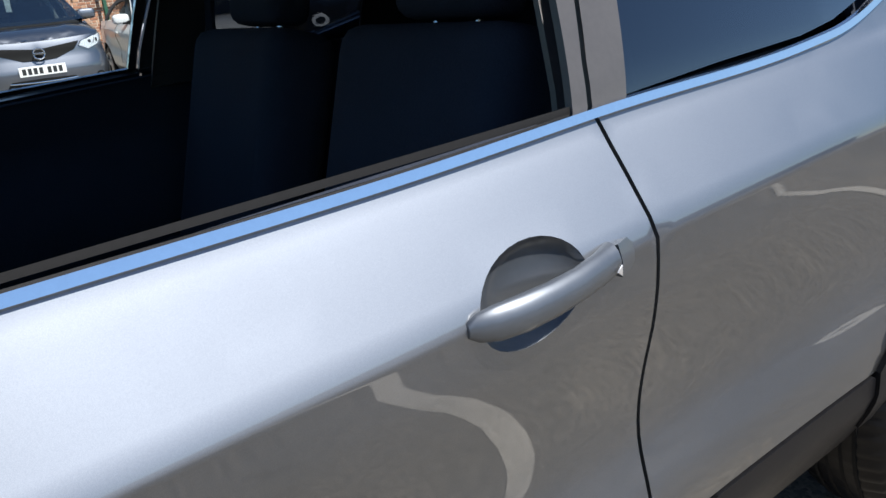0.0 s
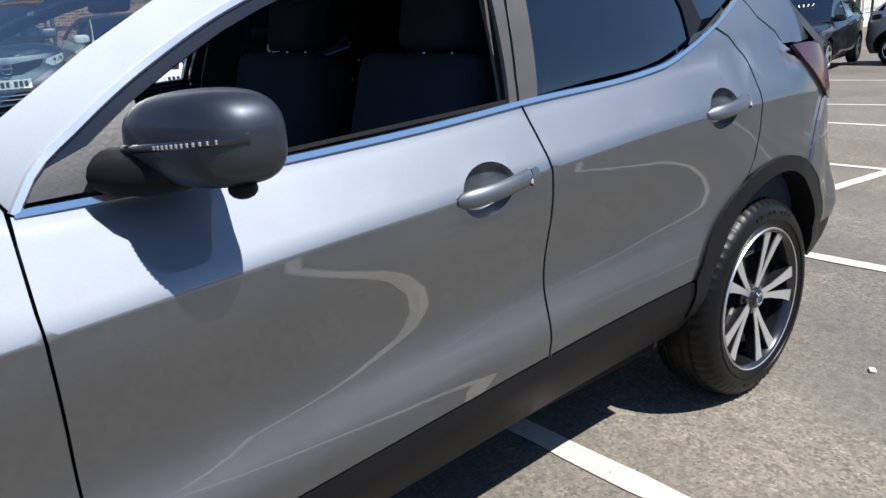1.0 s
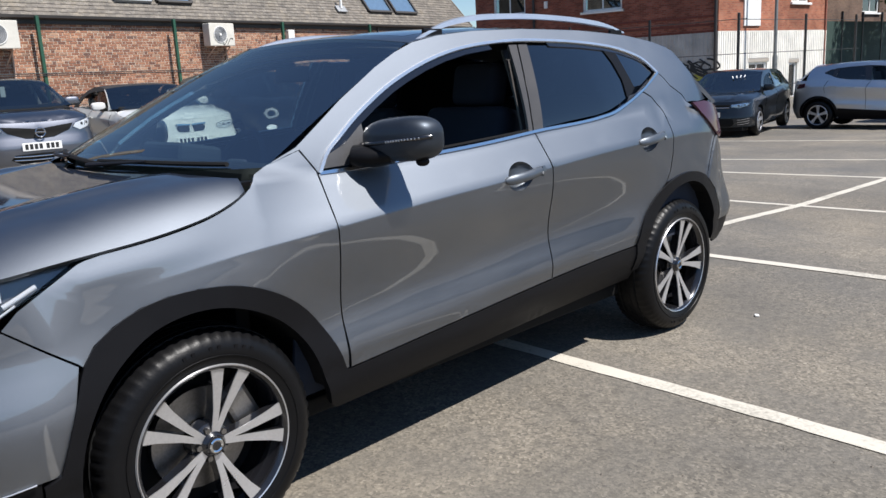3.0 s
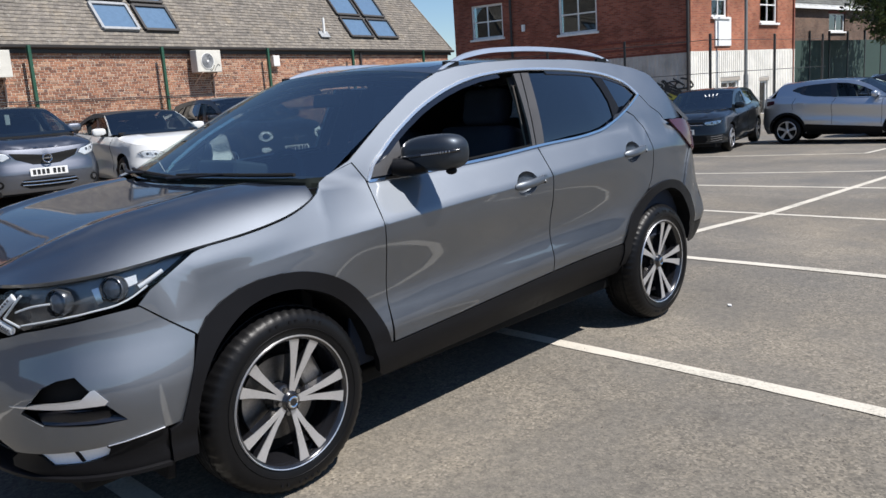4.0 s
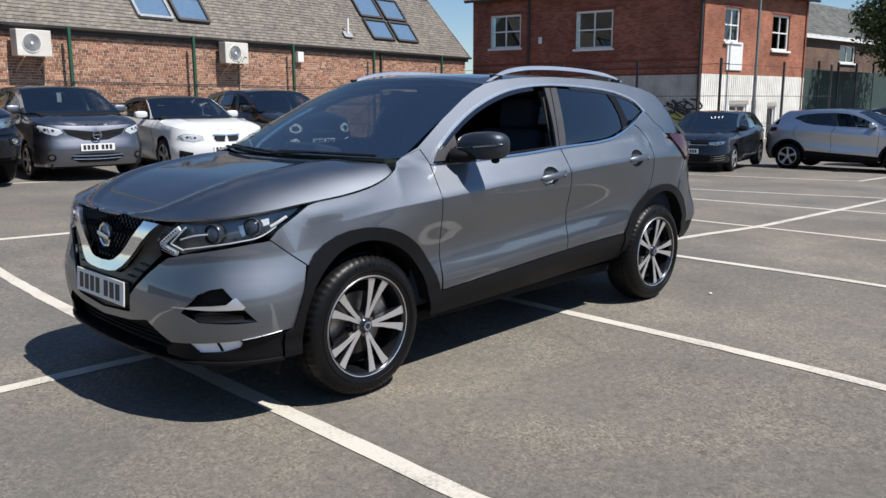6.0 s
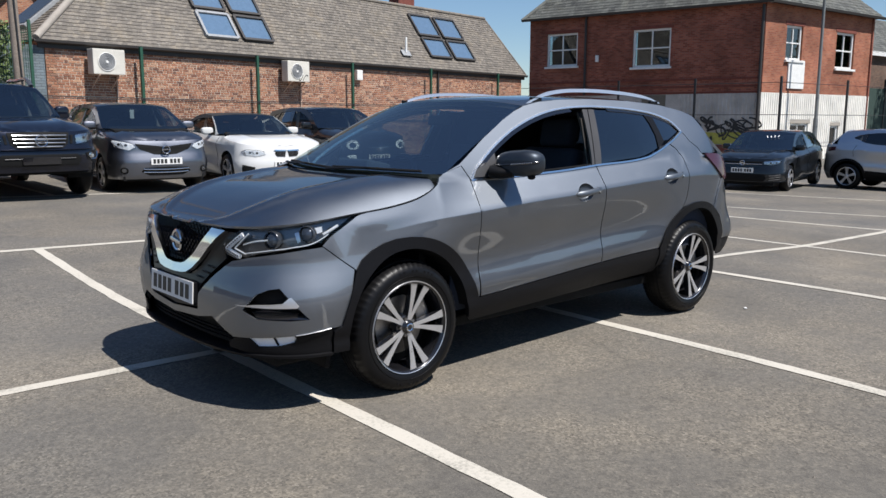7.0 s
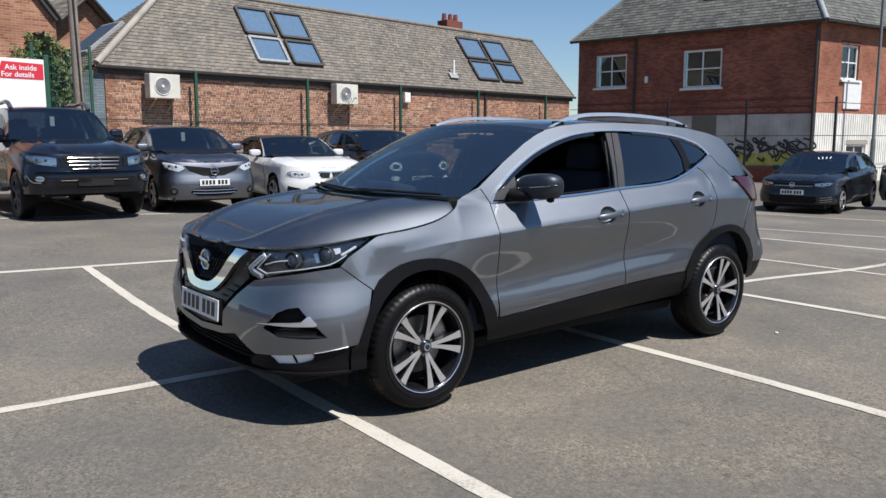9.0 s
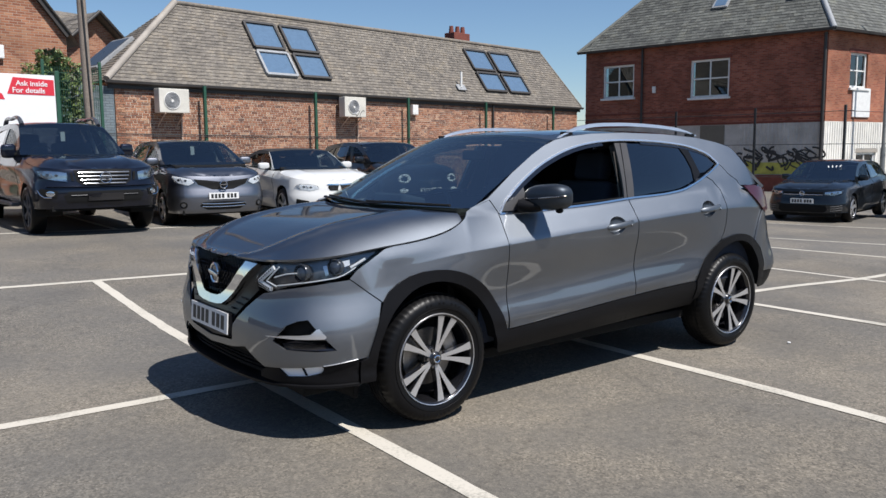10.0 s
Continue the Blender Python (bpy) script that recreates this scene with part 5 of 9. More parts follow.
def tail_end(car, paintwork, E):
    bulge = lambda a, b: 0.05 * np.exp(-((b - 0.56) / 0.17) ** 2) * ease((np.minimum(a, 2 * S_REAR - a) - 3.075) / 0.20)
    mir = lambda pts: pts + [(2 * S_REAR - a, b) for a, b in reversed(pts)]
    sheet("rear_bumper", mir([(3.072, 0.515), (3.05, 0.60), (2.99, 0.70), (2.905, 0.762), (2.94, 0.835), (2.98, 0.90), (3.04, 0.975), (3.2, 0.85), (S_REAR - 0.3, 0.80)]) [0:9] + [(2 * S_REAR - a, b) for a, b in reversed([(3.072, 0.515), (3.05, 0.60), (2.99, 0.70), (2.905, 0.762), (2.94, 0.835), (2.98, 0.90), (3.04, 0.975), (3.2, 0.85), (S_REAR - 0.3, 0.80)])], lambda a, b: flank(a, b, 0.012 + bulge(a, b)), paintwork, car, "", **E)
    sheet("rear_cladding", [(3.065, 0.39), (3.075, 0.51), (2 * S_REAR - 3.075, 0.51), (2 * S_REAR - 3.065, 0.39)], lambda a, b: flank(a, b, 0.008 + bulge(a, b)), PLASTIC, car, "black plastic lower rear bumper", **E)
    sheet("tailgate", [(3.21, 0.855), (S_REAR - 0.3, 0.805), (2 * S_REAR - S_REAR + 0.3, 0.805), (2 * S_REAR - 3.21, 0.855), (2 * S_REAR - 3.06, 0.98), (2 * S_REAR - 3.06, 1.16), (3.06, 1.16), (3.06, 0.98)], flank, paintwork, car, "", **E)

    def rear_glass(a, v):
        a, v = np.broadcast_arrays(np.asarray(a, float), np.asarray(v, float))
        w = np.abs(a)
        lo = np.stack([3.33 - 0.22 * w ** 3, 0.80 * a, 1.15 + 0 * a], -1)
        hi = np.stack([2.99 - 0.10 * w ** 3, 0.635 * a, 1.485 - 0.045 * w ** 2], -1)
        return lo + (hi - lo) * v[..., None]
    sheet("rear_screen", [(-0.86, 0.05), (0.86, 0.05), (0.86, 0.93), (-0.86, 0.93)], rear_glass, DARK_GLASS, car, "dark rear window", step=0.15, edge=0.1, lip=0)
    sheet("tailgate_frame", [(-1, -0.05), (1, -0.05), (1, 1), (-1, 1)], rear_glass, paintwork, car, "", step=0.15, edge=0.1, lip=0.02, holes=[[(-0.86, 0.05), (0.86, 0.05), (0.86, 0.93), (-0.86, 0.93)]], flip=-1)
    lip = [(2.80 + 0.16 * abs(k) ** 2, k * 0.61) for k in np.linspace(-1, 1, 14)] + [(3.02 - 0.075 * abs(k) ** 3, k * 0.60) for k in np.linspace(1, -1, 14)]
    sheet("roof_spoiler", lip, lambda x, y: roof_z(x, y, 0.004), paintwork, car, "", step=0.06, edge=0.03, lip=0.022)


def cabin(car):
    """Dark inside: floor, dash, seats, wheel, door cards and headlining."""
    part("floor_pan", block((3.9, 1.46, 0.06), (1.25, 0, 0.27), bevel=0.01), SEAL, car)
    part("engine_block", block((0.82, 1.1, 0.45), (-0.28, 0, 0.62), bevel=0.03), SEAL, car)
    part("bulkhead", block((0.05, 1.45, 0.75), (0.22, 0, 0.68), bevel=0.01), SEAL, car)
    dash = bmesh.new()
    block((0.50, 1.42, 0.20), (0.52, 0, 0.985), (0, 8, 0), 0.05, 3, dash)
    block((0.22, 1.40, 0.30), (0.66, 0, 0.84), (0, -12, 0), 0.04, 3, dash)
    part("dashboard", dash, SEAL, car, "black dashboard", smooth=True)
    part("centre_console", block((0.75, 0.24, 0.30), (1.0, 0, 0.55), bevel=0.03), CLOTH, car)
    part("instrument_binnacle", block((0.20, 0.36, 0.10), (0.62, 0.37, 1.085), (0, 12, 0), 0.03, 3), CLOTH, car)
    pts = [(0.90 + 0.07 * math.sin(a), 0.37 + 0.185 * math.cos(a), 0.985 + 0.17 * math.sin(a)) for a in np.linspace(0, 2 * math.pi, 36, endpoint=False)]
    v, f = sweep(pts, round_section(0.032, 0.032, 8), closed=True, up=(1, 0, -0.4))
    sw = mesh_of("steering_wheel", v, f, CLOTH, car, "black steering wheel")
    part("steering_boss", block((0.07, 0.16, 0.11), (0.89, 0.37, 0.98), (0, -22, 0), 0.02, 3), CLOTH, sw)
    for y, x, wide in ((-0.37, 1.35, 0.50), (0.37, 1.35, 0.50), (0.0, 2.30, 1.30)):
        nm = "front_seat" if wide < 1 else "rear_seat"
        seat = new(nm)
        seat.parent = car
        part("cushion", block((0.52, wide, 0.18), (x - 0.05, y, 0.60), (0, -6, 0), 0.06, 4), CLOTH, seat, smooth=True)
        part("backrest", block((0.17, wide, 0.64), (x + 0.27, y, 0.90), (0, 16, 0), 0.06, 4), CLOTH, seat, smooth=True)
        for h in ((0,) if wide < 1 else (-0.38, 0.38)):
            part("headrest", block((0.11, 0.27, 0.19), (x + 0.395, y + h, 1.31), (0, 12, 0), 0.045, 4), CLOTH, seat, smooth=True)
            for e in (-0.06, 0.06):
                part("headrest_post", tube(0.007, 0.12, (x + 0.375, y + h + e, 1.20), (0, 12, 0), sides=10), CHROME, seat)
    for side in (1, -1):
        E = dict(step=0.12, edge=0.06, side=side, lip=0.01)
        sheet("door_card", [(0.30, 0.36), (2.5, 0.42), (2.6, 0.8), (2.62, 1.15), (2.0, 1.135), (1.53, 1.112), (0.95, 1.078), (0.49, 1.062), (0.40, 0.9)], lambda a, b: side_skin(a, b, -0.065), CLOTH, car, "dark door lining", **E)
        sheet("pillar_trim", [(1.545, 1.08), (1.61, 1.455), (1.74, 1.455), (1.70, 1.08)], lambda a, b: house(a, b, -0.075), PILLAR, car, "grey inner pillar trim", **E)
        sheet("rear_side_lining", [(2.24, 1.15), (2.25, 1.44), (2.9, 1.44), (3.0, 0.5), (2.4, 0.5)], lambda a, b: house(a, np.maximum(b, 1.0), -0.05) * [1, 1, 0] + np.stack([0 * a, 0 * a, b], -1), CLOTH, car, "", **E)
        part("belt_reel", block((0.012, 0.045, 0.62), (1.70, -side * 0.70, 1.13), (side * -8, 4, 0), 0.003), CLOTH, car)
    head = [(1.08, -0.58), (2.85, -0.56), (2.85, 0.56), (1.08, 0.58)]
    sheet("headlining", head, lambda x, y: roof_z(x, y, -0.045), TRIM_GREY, car, "grey headlining", step=0.15, edge=0.1, lip=0, flip=-1)
    part("boot_floor", block((0.8, 1.2, 0.05), (2.95, 0, 0.72), bevel=0.01), SEAL, car)
    for y in (-0.62, 0.62):
        part("air_deflector", block((0.03, 0.28, 0.10), (-0.42, y, 0.235), (0, 8, 0), 0.006), PLASTIC, car)
    part("mirror_inside", block((0.03, 0.22, 0.065), (0.98, 0, 1.40), (0, 10, 0), 0.012, 3), SEAL, car)


def wipers(car):
    for a0, a1, v0, v1 in ((-0.86, -0.05, 0.02, 0.05), (-0.10, 0.78, 0.03, 0.05)):
        w = new("wiper")
        w.parent = car
        t = np.linspace(0, 1, 14)
        p = screen_at(a0 + (a1 - a0) * t, (v0 + (v1 - v0) * t) * 0.4 + 0.018 * np.sin(t * 2.6), 0.014)
        v, f = sweep(p, round_section(0.022, 0.016, 6))
        mesh_of("wiper_blade", v, f, SEAL, w)
        q = screen_at(a0 + (a1 - a0) * np.linspace(0.5, 1.02, 10), -0.02 + 0.05 * np.linspace(0.6, 0, 10) + 0.012, 0.024)
        v, f = sweep(q, round_section(0.022, 0.014, 6), scales=[0.6 + 0.6 * k / 9 for k in range(10)])
        mesh_of("wiper_arm", v, f, PLASTIC, w)


def build_hatch(name, label, paintwork, at, step=0.05, group=""):
    """The mid-size crossover seen nearest, and a plainer one like it further off."""
    car = thing(name, label, "car", group)
    gap = 0.0035
    st, ed = (step, step * 0.4)
    for side in (1, -1):
        E = dict(step=st, edge=ed, side=side)
        crease = [[(s, float(CREASE(s)) + d) for s in np.linspace(-0.3, 2.95, 70)] for d in (-0.05, -0.024, -0.010, -0.004, 0.0, 0.005, 0.014, 0.034)]
        crease += [[(s, float(BELT(s)) + d) for s in np.linspace(0.46, 2.35, 50)] for d in (-0.010, -0.024, -0.042, -0.066)]
        fender = [(-0.503, 0.818), (-0.46, 0.857), (-0.385, 0.898), (-0.30, 0.944), (-0.28, 0.950)] + [(s, float(BELT(s)) - 0.004) for s in np.linspace(-0.24, 0.20, 24)] + [(0.222, 1.070), (0.236, 1.088), (0.25, 1.104), (0.30, 1.12), (0.40, 1.145), (0.44, 1.155), (0.482, 1.085), (0.480, 1.036), (0.476, 0.95), (0.478, 0.88), (0.485, 0.75), (0.490, 0.6), (0.493, 0.44)] + ARCH_F[:13] + [(-0.345, 0.70)]
        roll = [[(s, float(BELT(s)) + d) for s in np.linspace(-0.3, 0.47, 30)] for d in (-0.09, -0.065, -0.045, -0.028, -0.014, 0.012, 0.03, 0.05)]
        sheet("front_wing", fender, side_skin, paintwork, car, "", lines=crease + roll, **dict(E, step=st * 0.6))
        seam = [(1.546, 1.085), (1.553, 1.05), (1.561, 1.0), (1.568, 0.95), (1.577, 0.85), (1.581, 0.70), (1.582, 0.59), (1.581, 0.487)]
        belt = [(s, float(BELT(s)) - 0.002) for s in np.linspace(0.489, 1.536, 20)]
        front_door = belt + [(a - gap, b) for a, b in seam] + [(s, float(SILL(s)) + 0.003) for s in np.linspace(1.575, 0.505, 20)] + [(0.4955, 0.6), (0.4905, 0.75), (0.4835, 0.88), (0.4815, 0.95), (0.4855, 1.036)]
        cup_f = [(1.368 + 0.078 * math.cos(a), 0.964 + 0.055 * math.sin(a) + 0.008 * math.cos(a)) for a in np.linspace(0, 2 * math.pi, 32, endpoint=False)]
        cup_r = [(a + 0.947, b + 0.056) for a, b in cup_f]
        door = sheet("front_door", front_door, side_skin, paintwork, car, "", holes=[cup_f], lines=crease, **E)
        rear_belt = [(s, float(BELT(s)) - 0.002) for s in np.linspace(1.543, 2.0, 10)] + [(2.1, 1.157), (2.2, 1.182), (2.3, 1.206), (2.41, 1.233)]
        rear_door = rear_belt + [(2.47, 1.205), (2.515, 1.15), (2.528, 1.05), (2.525, 0.93), (2.505, 0.85), (2.47, 0.795)] + ARCH_R[3::-1] + [(s, float(SILL(s)) + 0.003) for s in np.linspace(2.21, 1.588, 12)] + [(a + gap, b) for a, b in reversed(seam)]
        back_door = sheet("rear_door", rear_door, side_skin, paintwork, car, "", holes=[cup_r], lines=crease, **E)
        quarter = [(2.418, 1.24), (2.476, 1.21), (2.522, 1.153), (2.535, 1.05), (2.532, 0.93), (2.512, 0.85), (2.478, 0.797)] + ARCH_R[5:10] + [(2.90, 0.765), (2.93, 0.83), (2.97, 0.90), (3.03, 0.985), (2.95, 1.05), (2.87, 1.11), (2.81, 1.165), (2.79, 1.20), (2.70, 1.25), (2.66, 1.30), (2.63, 1.318), (2.5, 1.27)]
        sheet("rear_quarter_panel", quarter, side_skin, paintwork, car, "", lines=crease, **E)
        frame = ROOF_LINE + [(2.93, 1.425), (2.985, 1.36), (3.045, 1.28), (3.095, 1.20), (3.10, 1.165), (2.95, 1.16), (2.90, 1.165), (2.82, 1.165), (2.795, 1.205), (2.705, 1.255), (2.664, 1.304), (2.635, 1.322)] + APERTURE[::-1] + [(0.485, 1.092), (0.446, 1.158), (0.40, 1.147)]
        sheet("side_frame", frame, house, paintwork, car, "", **E)
        # doors' upper frames, glass and chrome
        ap = np.array(APERTURE)
        chrome_top = smooth_line([(0.494, 1.078)] + APERTURE[1:] , 0.03)
        chrome_low = smooth_line([(0.494, 1.078), (0.70, 1.081), (0.95, 1.090), (1.25, 1.103), (1.54, 1.122), (2.0, 1.145), (2.1, 1.157), (2.24, 1.192), (2.4, 1.24), (2.63, 1.322)], 0.03)
        for nm, line, width in (("window_chrome_top", chrome_top, 0.017), ("window_chrome_sill", chrome_low, 0.017)):
            pts = house(line[:, 0], line[:, 1], 0.002) * [1, side, 1]
            v, f = sweep(pts, [(-width / 2, -0.002), (-width / 2 + 0.003, 0.005), (width / 2 - 0.003, 0.005), (width / 2, -0.002)], up=(0, -side, 0.3))
            mesh_of(nm, v, f, TRIM_BRIGHT if nm == "window_chrome_top" else CHROME, car, "bright chrome window strip")
        # black inner frames
        def band(outer, inner):
            return [tuple(p) for p in outer] + [tuple(p) for p in inner[::-1]]
        top_in = np.array([(a + 0.014, b - 0.020) for a, b in APERTURE])
        keep = lambda pts, x1, x2: [tuple(p) for p in pts if x1 <= p[0] <= x2]
        sheet("door_frame", band(keep(ap - [0, 0.006], 0.53, 1.62), keep(top_in - [0, 0.006], 0.56, 1.60)), lambda a, b: house(a, b, -0.004), GLOSS_BLACK, door, "", **E)
        sheet("door_frame", band(keep(ap - [0, 0.006], 1.66, 2.62), keep(top_in - [0, 0.006], 1.68, 2.58)), lambda a, b: house(a, b, -0.004), GLOSS_BLACK, back_door, "", **E)
        sheet("door_pillar", [(1.505, 1.124), (1.578, 1.471), (1.628, 1.472), (1.585, 1.335), (1.54, 1.18), (1.53, 1.124)] , lambda a, b: house(a, b, -0.001), PILLAR, door, "dark grey pillar trim", **E)
        sheet("door_pillar", [(1.538, 1.126), (1.548, 1.18), (1.593, 1.335), (1.637, 1.472), (1.695, 1.472), (1.655, 1.33), (1.612, 1.18), (1.598, 1.130)], lambda a, b: house(a, b, -0.001), PILLAR, back_door, "dark grey pillar trim", **E)
        sheet("window_seal", [(0.62, 1.086), (1.52, 1.126), (1.508, 1.134), (0.62, 1.093)], lambda a, b: house(a, b, -0.006), SEAL, door, "", **E)
        sheet("mirror_sail", [(0.50, 1.09), (0.545, 1.138), (0.615, 1.188), (0.70, 1.238), (0.715, 1.235), (0.70, 1.095)], lambda a, b: house(a, b, -0.005), SAIL_GREY, door, "dark grey plastic mirror base", **E)
        sheet("rear_window", [(1.605, 1.132), (1.62, 1.19), (1.66, 1.33), (1.698, 1.468), (1.85, 1.466), (2.04, 1.457), (2.2, 1.444), (2.235, 1.438), (2.262, 1.38), (2.278, 1.30), (2.26, 1.215), (2.2, 1.196), (2.1, 1.171), (2.0, 1.157), (1.8, 1.146)], lambda a, b: house(a, b, -0.010), DARK_GLASS, back_door, "dark privacy glass reflecting the sky", **E)
        sheet("window_divider", [(2.238, 1.438), (2.266, 1.38), (2.282, 1.30), (2.266, 1.217), (2.32, 1.233), (2.36, 1.26), (2.345, 1.35), (2.33, 1.425)], lambda a, b: house(a, b, -0.004), PLASTIC, back_door, "", **E)
        sheet("quarter_window", [(2.335, 1.424), (2.35, 1.35), (2.365, 1.262), (2.43, 1.268), (2.59, 1.322), (2.57, 1.34), (2.52, 1.378), (2.44, 1.403)], lambda a, b: house(a, b, -0.008), DARK_GLASS, car, "dark privacy glass", **E)
        # lower cladding and wheel arches
        sill = [(s, float(SILL(s)) - 0.003) for s in np.linspace(0.50, 2.215, 30)] + [(2.27, 0.48), (2.255, 0.40), (2.235, 0.355), (1.6, 0.34), (0.9, 0.318), (0.45, 0.305), (0.42, 0.33), (0.41, 0.40), (0.47, 0.435)]
        sheet("sill_cladding", sill, lambda a, b: flank(a, b, 0.003), PLASTIC, car, "black plastic sill cladding", **E)
        even = lambda p: [tuple(q) for q in smooth_line(p, 0.025)]
        sheet("arch_trim", even(ARCH_F)[::-1] + [(0.478, 0.41), (0.42, 0.33)] + even(ARCH_F_IN) + [(-0.47, 0.30), (-0.47, 0.41)], lambda a, b: flank(a, b, 0.010), PLASTIC, car, "black plastic wheel arch trim", **dict(E, lip=0.03))
        sheet("arch_trim", even(ARCH_R) + [(3.06, 0.40)] + even(ARCH_R_IN)[::-1] + [(2.225, 0.40)], lambda a, b: flank(a, b, 0.010), PLASTIC, car, "black plastic wheel arch trim", **dict(E, lip=0.03))
        # wheel wells
        for ring, cx in ((ARCH_F_IN, 0.0), (ARCH_R_IN, 2.646)):
            o = flank(np.array([a for a, b in ring]), np.array([b for a, b in ring]), 0.0) * [1, side, 1]
            i_ = o * [1, 0, 1] + [0, -side * 0.50, 0]
            n = len(o)
            v = list(o) + list(i_)
            f = [(k, k + 1, n + k + 1, n + k) for k in range(n - 1)] + [tuple(range(n, 2 * n))]
            mesh_of("wheel_well", v, f, SEAL, car, smooth=False)
        for owner, dx, dz in ((door, 0, 0), (back_door, 0.947, 0.056)):
            door_handle(owner, dx, dz, side, PAINT_HANDLE, E)
        if side < 0:
            sheet("front_window", [(0.72, 1.10), (0.72, 1.25), (0.9, 1.34), (1.08, 1.405), (1.3, 1.452), (1.575, 1.472), (1.505, 1.135)], lambda a, b: house(a, b, -0.012), CLEAR, door, "clear side glass", **E)
        wing_mirror(car, side)
        roof_rail(car, side)
        headlamp(car, side, E)
        # tail lamp
        sheet("tail_lamp", [(2.81, 1.163), (2.87, 1.107), (2.95, 1.047), (3.035, 0.985), (3.10, 0.96), (3.30, 1.0), (3.33, 1.09), (3.05, 1.15), (2.95, 1.163)], lambda a, b: flank(a, b, 0.012), RED_LENS, car, "red tail lamp lens", **E)
    # nose
    bumper = [(-0.503, 0.812), (-0.345, 0.692)] + ARCH_F[13:] + [(-0.50, 0.425), (-0.658, 0.403), (-0.83, 0.387), (-0.993, 0.375), (-1.06, 0.415), (-1.132, 0.458), (-1.27, 0.434), (S_FRONT, 0.415)]
    top = [(S_FRONT, 0.450), (-1.262, 0.472), (-1.245, 0.555), (-1.20, 0.60), (-1.136, 0.655), (-1.06, 0.708), (-1.01, 0.738), (-0.965, 0.746), (-0.90, 0.762), (-0.735, 0.786), (-0.60, 0.804)]
    poly = bumper + [(2 * S_FRONT - a, b) for a, b in reversed(bumper[:-1])] + [(2 * S_FRONT - a, b) for a, b in reversed(top[1:])] + top
    fog = [(-0.86, 0.598), (-0.80, 0.622), (-0.745, 0.630), (-0.70, 0.58), (-0.61, 0.480), (-0.70, 0.476), (-0.86, 0.482), (-0.93, 0.52)]
    fog = [(a + 0.024, b) for a, b in fog]
    E = dict(step=st, edge=ed)
    sheet("front_bumper", poly, flank, paintwork, car, "", holes=[fog, [(2 * S_FRONT - a, b) for a, b in fog]], **E)
    hood_edge = [(float(plan_point[0]), float(-plan_point[1])) for plan_point in flank(np.linspace(S_FRONT + 0.001, 0.2, 40), BELT(np.linspace(S_FRONT + 0.001, 0.2, 40)))]
    right = [(x + 0.004, y - 0.004) for x, y in hood_edge]
    rear = [(0.07 + 0.158 * abs(y / 0.795) ** 2.3, y) for y in np.linspace(0.78, -0.78, 40)]
    sheet("bonnet", right + rear + [(x, -y) for x, y in reversed(right)], hood, paintwork, car, "", lines=[[(x, k * float(HOOD_EDGE_Y(x)) * (0.56 + 0.06 * (x + 0.9) + d)) for x in np.linspace(-0.8, 0.05, 30)] for k in (-1, 1) for d in (-0.06, 0, 0.06)], **dict(E, step=0.032))
    sheet("windscreen", [(a, v) for a, v in [(-1, 0), (1, 0), (1, 1), (-1, 1)]], screen_at, SCREEN, car, "clear windscreen glass", step=0.12, edge=0.06, lip=0)
    cowl = [(x - 0.004, y) for x, y in rear] + [(0.10 + 0.20 * abs(y / 0.78) ** 2.4, y) for y in np.linspace(-0.78, 0.78, 30)]
    sheet("cowl", cowl, lambda x, y: np.stack([x, y, 1.068 + 0.012 * (np.abs(y) / 0.78) ** 2], -1), PLASTIC, car, "black plastic scuttle panel", step=0.08, edge=0.04)
    roof_out = [(0.975 + 0.085 * abs(k) ** 2.2, k * float(ROOF_HALF(0.975 + 0.085 * abs(k) ** 2.2)) * 0.985) for k in np.linspace(-1, 1, 24)]
    roof_out += [(x, float(ROOF_HALF(x)) - 0.006) for x in np.linspace(1.1, 2.86, 36)] + [(2.98, 0.35), (3.0, 0), (2.98, -0.35)] + [(x, -float(ROOF_HALF(x)) + 0.006) for x in np.linspace(2.86, 1.1, 36)]
    pano = [(1.06 + 0.06 * abs(k) ** 2, k * 0.565) for k in np.linspace(-1, 1, 14)] + [(2.35, 0.575), (2.35, -0.575)]
    sheet("roof", roof_out, roof_z, paintwork, car, "", holes=[pano], **dict(E, step=0.08))
    sheet("roof_glass", [(x + (0.004 if x < 2 else -0.004), y * 0.99) for x, y in pano], roof_z, GLOSS_BLACK, car, "dark panoramic roof glass", **dict(E, step=0.08))
    grille_and_plate(car, E)
    lower_nose(car, E)
    tail_end(car, paintwork, E)
    cabin(car)
    wipers(car)
    for sx in (-1, 1):
        for fore in (0.0, 2.646):
            hatch_wheel(car, fore, sx * (0.782 + 0.0), sx)
    car.matrix_world = at
    return car


build_hatch("grey_car", "gunmetal grey five-door crossover car parked alone across the bays", PAINT_GREY, pose(0, 0, 0))

